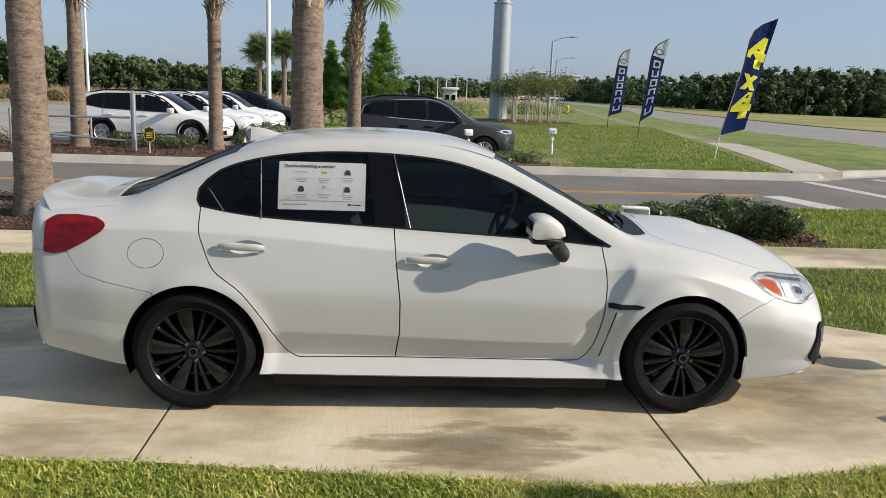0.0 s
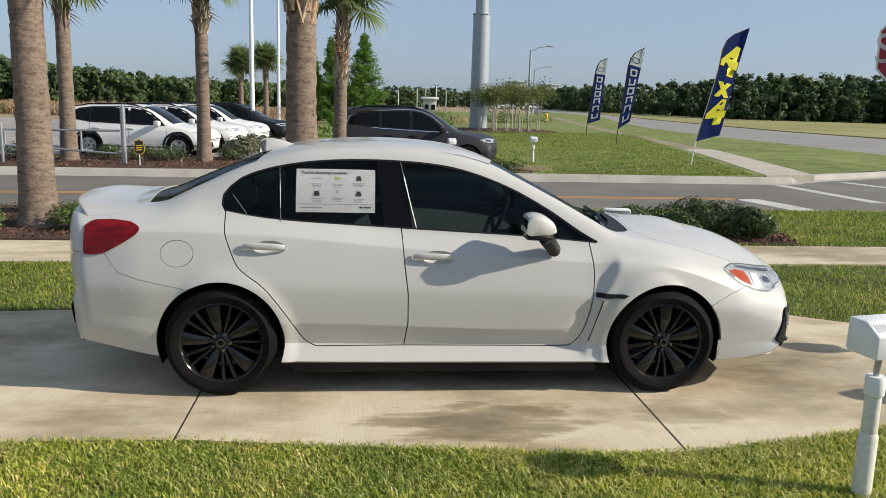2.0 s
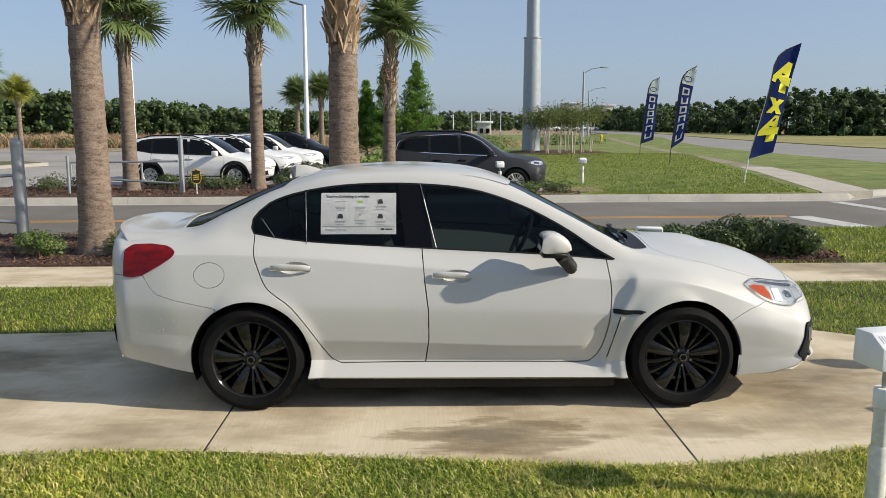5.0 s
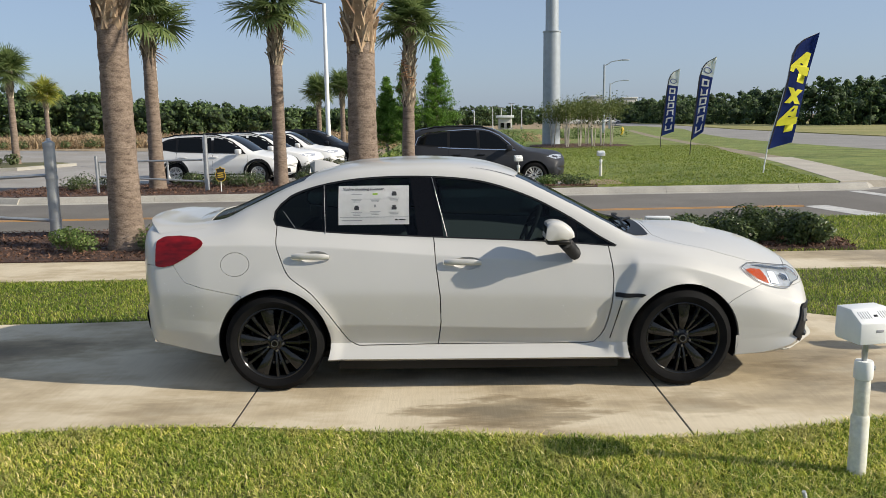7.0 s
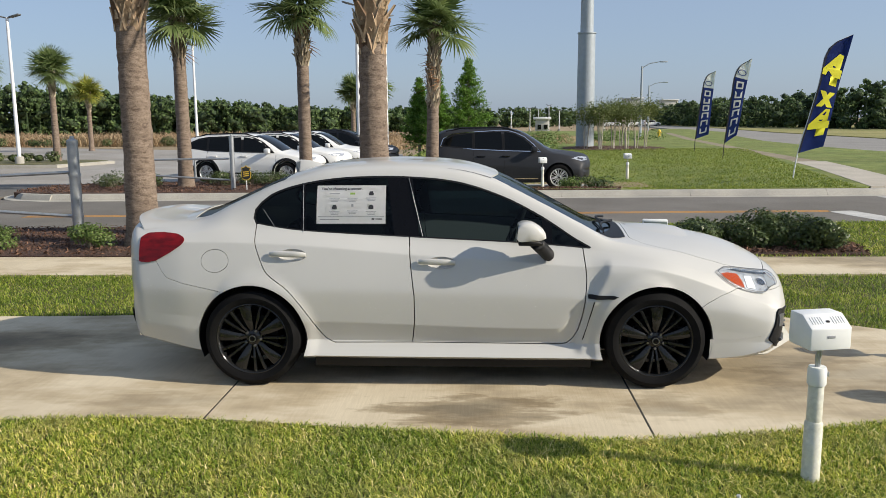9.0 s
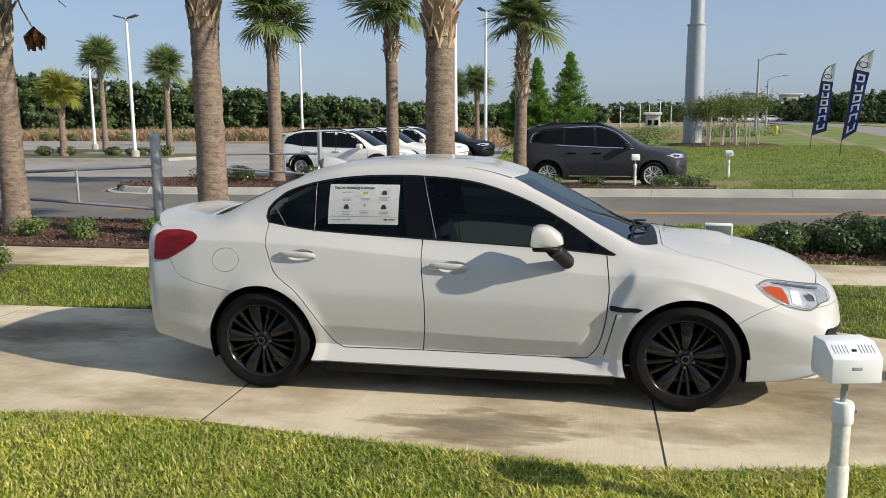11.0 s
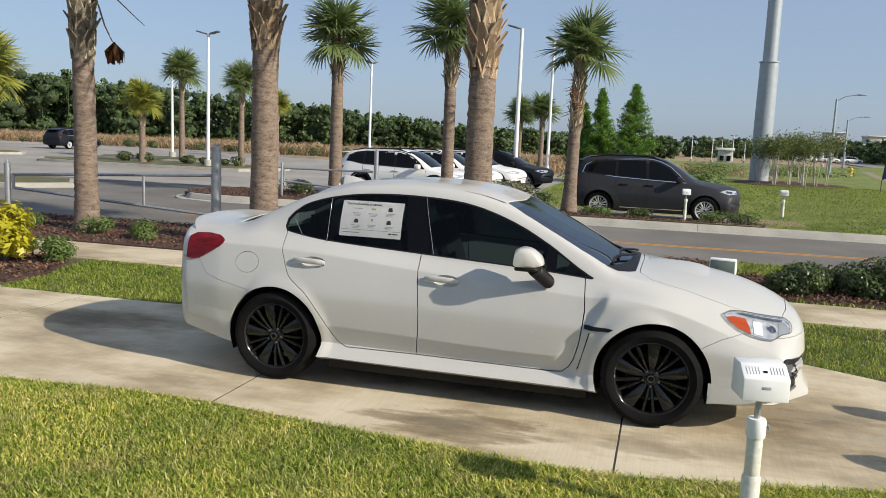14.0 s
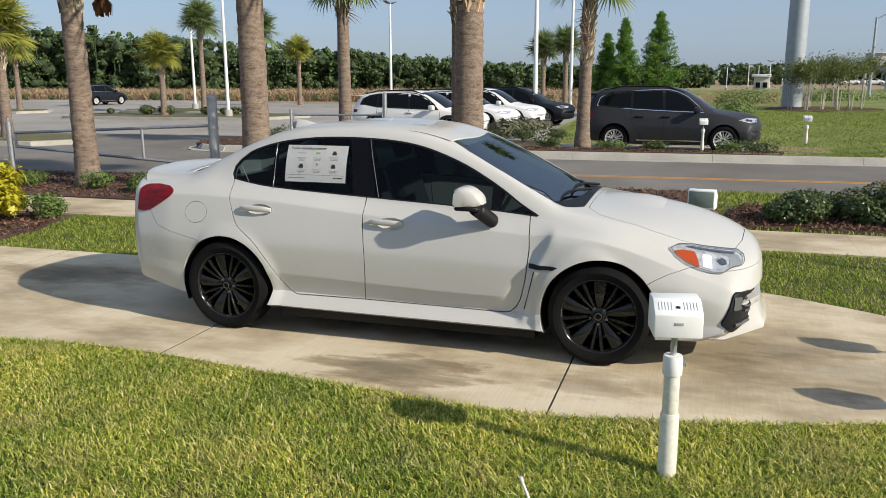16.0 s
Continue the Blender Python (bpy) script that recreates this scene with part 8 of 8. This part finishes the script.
# ---- solar box lamps on pipe posts ----
def box_light(x, y, z, post_h, rz, label, k=1.0):
    t = thing("solar_box_lamp", label, "garden lamp", x, y, z, rz, group="solar box lamps")
    bm = bmesh.new()
    tube(bm, [(0, 0, -0.05), (0, 0, post_h * 0.5), (0, 0, post_h * 0.52)], [0.043 * k, 0.043 * k, 0.037 * k], 20)
    tube(bm, [(0, 0, post_h * 0.5), (0, 0, post_h - 0.1)], 0.036 * k, 20)
    part("pipe", bm, M["pvc"], t, "aged white plastic pipe")
    bm = bmesh.new()
    lathe(bm, [(0.002, post_h - 0.12), (0.042 * k, post_h - 0.12), (0.044 * k, post_h - 0.115), (0.044 * k, post_h - 0.045), (0.040 * k, post_h - 0.03), (0.002, post_h - 0.03)], 20, "Z")
    part("pipe_cap", bm, M["white_plastic"], t)
    bm = bmesh.new()
    tube(bm, [(0.034 * k, 0, post_h - 0.07), (0.055 * k, 0, post_h - 0.07)], 0.006, 6)
    box(bm, 0.05 * k, -0.012, post_h - 0.082, 0.058 * k, 0.012, post_h - 0.058, 0.003)
    part("thumb_screw", bm, M["steel"], t)
    bm = bmesh.new()
    tube(bm, [(0, 0, post_h - 0.04), (0, 0, post_h + 0.01), (0.004, 0, post_h + 0.09)], [0.012, 0.015, 0.012], 10)
    part("bracket", bm, M["steel"], t)
    w, d, h = 0.104 * k, 0.088 * k, 0.158 * k
    b0 = post_h + 0.075
    bm = bmesh.new()
    # a box with a sloping louvred brow towards -y
    prof = [(-d, 0), (-d, h * 0.66), (-d * 0.2, h * 0.97), (-d * 0.1, h), (d, h), (d * 1.05, h * 0.1), (d * 0.9, 0)]
    a = [bm.verts.new((-w, yy, zz)) for yy, zz in prof]
    b = [bm.verts.new((w, yy, zz)) for yy, zz in prof]
    n = len(prof)
    for i in range(n):
        bm.faces.new((a[i], a[(i + 1) % n], b[(i + 1) % n], b[i]))
    bm.faces.new(a[::-1])
    bm.faces.new(b)
    bmesh.ops.recalc_face_normals(bm, faces=bm.faces[:])
    bmesh.ops.bevel(bm, geom=bm.edges[:], offset=0.006 * k, segments=2, affect="EDGES", profile=0.5)
    bmesh.ops.transform(bm, matrix=Matrix.Translation((0, 0, b0)), verts=bm.verts[:])
    part("housing", bm, M["white_plastic"], t, "white plastic housing", 30)
    slope = math.atan2(h * 0.31, d * 0.8)
    mid = Vector((0, -d * 0.6, b0 + h * 0.815))
    # grey bars colour in the shade of the louvre slots
    for i in range(13):
        if 5 <= i <= 7:
            continue
        bm = bmesh.new()
        m = Matrix.Translation(mid) @ Matrix.Rotation(slope, 4, "X") @ Matrix.Translation(((i - 6) * 0.0135 * k, 0, 0.001))
        box(bm, -0.0017 * k, -0.014 * k, -0.004, 0.0017 * k, 0.03 * k, 0.0012 * k, 0.0006, m)
        part("louvre_shade_bar", bm, M["slot_grey"], t)
    bm = bmesh.new()
    m = Matrix.Translation(mid) @ Matrix.Rotation(slope, 4, "X")
    box(bm, -0.009 * k, -0.006 * k, -0.002, 0.009 * k, 0.006 * k, 0.004, 0.002, m)
    part("sensor", bm, M["black_trim"], t, "dark sensor window")
    bm = bmesh.new()
    box(bm, -0.02 * k, -d - 0.002, b0 + h * 0.36, 0.02 * k, -d + 0.002, b0 + h * 0.44, 0.001)
    part("name_plate", bm, M["grey_ink"], t, "small grey plate")
    bm = bmesh.new()
    box(bm, -w * 0.92, d * 0.98, b0 + h * 0.12, w * 0.92, d * 1.06, b0 + h * 0.93, 0.002)
    part("solar_panel", bm, M["solar"], t, "dark glass solar panel")
    return t


lab = "white plastic solar box lamp on a pipe post"
box_light(1.81, -2.16, -0.03, 0.63, 12, lab + " in the lawn")
box_light(1.91, 2.05, -0.03, 0.54, 172, lab + " behind the car", 1.15)
# out of view: placed to match a box-shaped shadow on the pad
box_light(4.15, -0.28, -0.03, 0.64, 8, lab + " beside the pad")
# out of view, added only to cast the second shadow on the pad
box_light(4.0, -1.28, -0.03, 0.62, 20, lab + " past the pad")
box_light(4.6, 18.77, 0.0, 0.48, 10, "white solar box lamp on a pipe post, far lawn", 1.0)
box_light(1.87, 16.47, -0.22, 0.70, 10, "white solar box lamp on a pipe post in mulch", 1.0)

# stop sign at the junction
stop = thing("stop_sign", "red octagonal stop sign on a steel post", "road sign", 5.01, 2.26, -0.03, -15)
bm = bmesh.new()
tube(bm, [(0, 0, -0.05), (0, 0, 2.82)], 0.03, 10)
part("post", bm, M["steel"], stop)
R8 = 0.457 / math.cos(math.pi / 8)
for name, r, y, mat in (("border", R8, -0.034, M["flag_white"]), ("plate", R8 * 0.955, -0.037, M["sign_red"])):
    o = [(r * math.cos(math.pi / 8 + i * math.pi / 4), 2.38 + r * math.sin(math.pi / 8 + i * math.pi / 4)) for i in range(8)]
    part(name, prism(o, y, -0.03 if name == "border" else -0.0345, "y"), mat, stop)
me = text_mesh("STOP", 0.41)
me.transform(Matrix.Translation((0, -0.0385, 2.38)) @ Matrix.Rotation(math.pi / 2, 4, "X"))
part_mesh("word", me, M["flag_white"], stop, "", 0)


# ---- small things ----
yard = thing("yard_sign", "small black and gold shield sign on a white stake", "sign", -5.72, 14.05, 0.04, 6)
bm = bmesh.new()
tube(bm, [(0, 0, -0.05), (0, 0, 0.36)], 0.012, 8)
part("stake", bm, M["white_plastic"], yard)
shield = [(-0.11, 0.30), (-0.05, 0.25), (0.05, 0.25), (0.11, 0.30), (0.125, 0.42), (0.10, 0.50), (0.12, 0.56), (0.04, 0.58), (0, 0.62), (-0.04, 0.58), (-0.12, 0.56), (-0.10, 0.50), (-0.125, 0.42)]
part("border", prism(shield, -0.016, -0.011, "y"), M["yellow_paint"], yard, "gold border")
part("plate", prism(grow(shield, -0.014), -0.019, -0.0155, "y"), M["sign_black"], yard)
for z in (0.34, 0.39, 0.44):
    part("text_bar", prism([(-0.07, z), (0.07, z + 0.012), (0.07, z + 0.034), (-0.07, z + 0.022)], -0.021, -0.0185, "y"), M["yellow_paint"], yard)

hydrant = thing("fire_hydrant", "yellow fire hydrant on the far lawn", "hydrant", 16.2, 68.5, 0.03)
bm = bmesh.new()
lathe(bm, [(0.01, 0.0), (0.17, 0.0), (0.17, 0.05), (0.11, 0.07), (0.11, 0.5), (0.15, 0.52), (0.15, 0.56), (0.1, 0.66), (0.05, 0.72), (0.01, 0.74)], 16, "Z")
part("barrel", bm, M["yellow_paint"], hydrant)
bm = bmesh.new()
tube(bm, [(-0.2, 0, 0.42), (0.2, 0, 0.42)], 0.06, 10)
part("outlet", bm, M["yellow_paint"], hydrant)

stake = thing("garden_stake", "thin white plastic stake leaning in the grass", "stake", 1.33, -2.77, -0.03)
bm = bmesh.new()
tube(bm, [(0.02, 0, -0.05), (-0.03, -0.01, 0.13), (-0.068, -0.02, 0.232)], [0.006, 0.006, 0.005], 10)
part("rod", bm, M["white_plastic"], stake)
bm = bmesh.new()
tube(bm, [(-0.062, -0.018, 0.215), (-0.071, -0.021, 0.24)], [0.0085, 0.0085], 10)
part("tip", bm, M["slot_grey"], stake, "grey end cap")

# dry seed head hanging from a palm
seed_head = thing("dry_seed_head", "dry brown seed head hanging from a palm on its stalk", "palm seed head", -7.66, 5.70, 2.78)
bm = bmesh.new()
tube(bm, [(-0.22, -0.1, 0.95), (-0.14, -0.05, 0.62), (-0.03, 0, 0.36)], [0.014, 0.012, 0.010], 6)
part("stalk", bm, M["twig"], seed_head)
rng_s = np.random.default_rng(9)
for i in range(26):
    a = rng_s.uniform(0, math.tau)
    r1 = rng_s.uniform(0.05, 0.17)
    bm = bmesh.new()
    w = rng_s.uniform(0.025, 0.05)
    t_ = Vector((-math.sin(a), math.cos(a), 0)) * w
    top_, mid_, end_ = Vector((0, 0, 0.36)), Vector((math.cos(a) * r1, math.sin(a) * r1, 0.2)), Vector((math.cos(a) * r1 * 0.9, math.sin(a) * r1 * 0.9, 0.03 + rng_s.uniform(-0.04, 0.06)))
    v = [bm.verts.new(top_ + t_ * 0.3), bm.verts.new(top_ - t_ * 0.3), bm.verts.new(mid_ - t_), bm.verts.new(mid_ + t_), bm.verts.new(end_ - t_ * 0.6), bm.verts.new(end_ + t_ * 0.6)]
    bm.faces.new((v[0], v[1], v[2], v[3]))
    bm.faces.new((v[3], v[2], v[4], v[5]))
    bmesh.ops.solidify(bm, geom=bm.faces[:], thickness=0.006)
    part("husk", bm, M["frond_dry"], seed_head)
twig = thing("bare_stalk", "bare drooping flower stalk of a palm", "palm stalk", -7.7, 5.6, 3.3)
bm = bmesh.new()
tube(bm, [(-0.35, -0.1, 1.2), (0.1, 0.05, 0.55), (0.55, 0.2, 0.12)], [0.014, 0.011, 0.006], 6)
part("stalk", bm, M["twig"], twig)


# ---- far lots and buildings ----
def far_building(x0, x1, y, depth, h, label, bays):
    b = thing("building", label, "building", x0, y, -0.2)
    bm = bmesh.new()
    box(bm, 0, 0, 0, x1 - x0, depth, h, 0.05)
    part("wall", bm, M["building_far"], b)
    bm = bmesh.new()
    box(bm, -0.3, -0.3, h, x1 - x0 + 0.3, depth + 0.3, h + 0.35, 0.05)
    part("roof_edge", bm, M["white_metal"], b)
    w = (x1 - x0) / bays
    for i in range(bays):
        bm = bmesh.new()
        box(bm, i * w + w * 0.2, -0.06, h * 0.25, i * w + w * 0.8, 0.05, h * 0.62)
        part("window", bm, M["dark_glass"], b)


far_building(36, 50, 225, 10, 4.6, "long pale flat-roofed store far off", 7)
far_building(8.0, 9.8, 112, 2, 1.9, "small white hut with dark windows far off", 2)
far_building(45, 50, 250, 8, 8.0, "pale block of several storeys far off", 4)
far_building(58, 63, 260, 8, 7.6, "dark-windowed block far off", 3)
for i, (x, y, h) in enumerate(((4.6, 118, 5.2), (7.6, 121, 5.6), (9.0, 122, 5.4), (10.2, 117, 6.2), (12.4, 124, 5.0), (16.4, 120, 5.4), (19.2, 122, 6.6), (24.0, 128, 5.0))):
    lamp_post(x, y, h * 0.62, "thin white lamp post in a far car lot", True, 0.07, 15 * i)
for i, (x, y, rz) in enumerate(((32, 196, 10), (37, 197, 8), (42, 198, 12))):
    wagon("white car in the far car lot", est, 1.60, M["wagon_white"], False, x, y, -0.2, rz, M["rim_two"])

# ---- grass blades ----
def blades(n, pick, h, w, seed, mat, label, base_z=-0.02):
    """Bent tapering blades, two quads each. pick(rng, n) gives their places."""
    rng = np.random.default_rng(seed)
    p = pick(rng, n)
    n = len(p)
    # taller and thinner patches
    patch_ = 0.5 + 0.5 * np.sin(p[:, 0] * 2.1 + 1.3 * np.sin(p[:, 1] * 3.3)) * np.sin(p[:, 1] * 2.7 + p[:, 0])
    hh = h * rng.uniform(0.45, 1.25, n) * (0.75 + 0.5 * patch_)
    a = rng.uniform(0, math.tau, n)
    lean = rng.uniform(0.2, 1.5, n) * hh
    d = np.c_[np.cos(a), np.sin(a)]
    side = np.c_[-d[:, 1], d[:, 0]] * (w * rng.uniform(0.6, 1.3, n) / 2)[:, None]
    if callable(base_z):
        base_z = np.array([base_z(u, q) for u, q in p])
    b = np.c_[p, np.zeros(n) + base_z]
    m = np.c_[p + d * (lean * 0.35)[:, None], base_z + hh * 0.62]
    t = np.c_[p + d * lean[:, None], base_z + hh * rng.uniform(0.75, 1.0, n)]
    s3 = np.c_[side, np.zeros(n)]
    v = np.stack([b - s3, b + s3, m + s3 * 0.85, m - s3 * 0.85, t + s3 * 0.15, t - s3 * 0.15], 1).reshape(-1, 3)
    i = np.arange(n)[:, None] * 6
    f = np.concatenate([i + np.array([[0, 1, 2, 3]]), i + np.array([[3, 2, 4, 5]])], 1).reshape(-1, 4)
    ob = part_mesh("grass", scatter_mesh(v, f), mat, None, "", 0)
    return tagged(ob, label, "grass", "", "stuff")


def near_pick(rng, n):
    x = rng.uniform(-5.2, 4.6, n)
    top = np.interp(x, [q[0] for q in PAD_NEAR], [q[1] for q in PAD_NEAR])
    y = top - 1.75 * rng.uniform(0, 1, n) ** 1.15 + 0.012 + 0.02 * rng.normal(size=n) * (rng.random(n) < 0.2)
    return np.c_[x, y]


def strip_pick(rng, n):
    x = rng.uniform(-9, 8.5, n)
    lo = np.interp(x, [q[0] for q in PAD_FAR], [q[1] for q in PAD_FAR])
    y = lo + (3.1 + 0.02 * x - lo) * rng.uniform(0, 1, n)
    ok = ~((x < -5.6) & (y < 2.95) & (x < -5.6 - 0.25 * (y - 1.3)))
    return np.c_[x, y][ok]


def verge_pick(rng, n):
    x = rng.uniform(2.1, 9.5, n)
    y = 4.36 + (7.6 + 0.05 * x - 4.36) * rng.uniform(0, 1, n)
    ok = ~((x > 2.2) & (x < 5.25) & (y > 4.46) & (y < 6.25))
    return np.c_[x, y][ok]


def outer_pick(rng, n):
    x = rng.uniform(-9.4, 9.0, n)
    y = rng.uniform(-9.0, 1.2, n)
    edge = np.interp(x, [q[0] for q in PAD_NEAR], [q[1] for q in PAD_NEAR])
    ok = (y < edge - 1.7) | ((x < -5.2) & (y < edge)) | ((x > 4.6) & (y < edge)) | (x > 5.65)
    return np.c_[x, y][ok]


turf = "coarse mown turf with green and straw-coloured blades"
blades(235000, near_pick, 0.035, 0.0066, 201, M["blade"], turf)
blades(115000, strip_pick, 0.035, 0.0068, 202, M["blade_green"], "mown green turf between the pad and the sidewalk")
blades(45000, outer_pick, 0.04, 0.018, 207, M["blade"], turf)
blades(32000, verge_pick, 0.05, 0.011, 203, M["blade_green"], "mown green turf between the sidewalk and the road")


def lawn_pick(rng, n):
    x = rng.uniform(-3, 14.5, n)
    y = 13.8 + 0.05 * x + 26 * rng.uniform(0, 1, n) ** 1.25
    ok = (x > 3.8) | (y > 19.7) | ((x < -2.7) & (y < 17))
    ok &= x < 9.4 + (y - 14.3) * 0.21
    return np.c_[x, y][ok]


blades(75000, lawn_pick, 0.045, 0.028, 204, M["lawn_blade"], "mown lawn across the road with uneven green blades", lambda x, y: swell(x, y) if x < 9.6 + (y - 14.3) * 0.21 else 0.03)


def field_pick(x0, x1, y0, y1):
    return lambda rng, n: np.c_[rng.uniform(x0, x1, n), rng.uniform(y0, y1, n)]


blades(45000, field_pick(-80, -8, 60, 78), 0.85, 0.09, 205, M["straw"], "tall dry brown grass of the field", -0.29)
blades(16000, field_pick(-12, 9, 50, 80), 0.5, 0.06, 206, M["straw"], "tall dry brown grass of the field", -0.29)
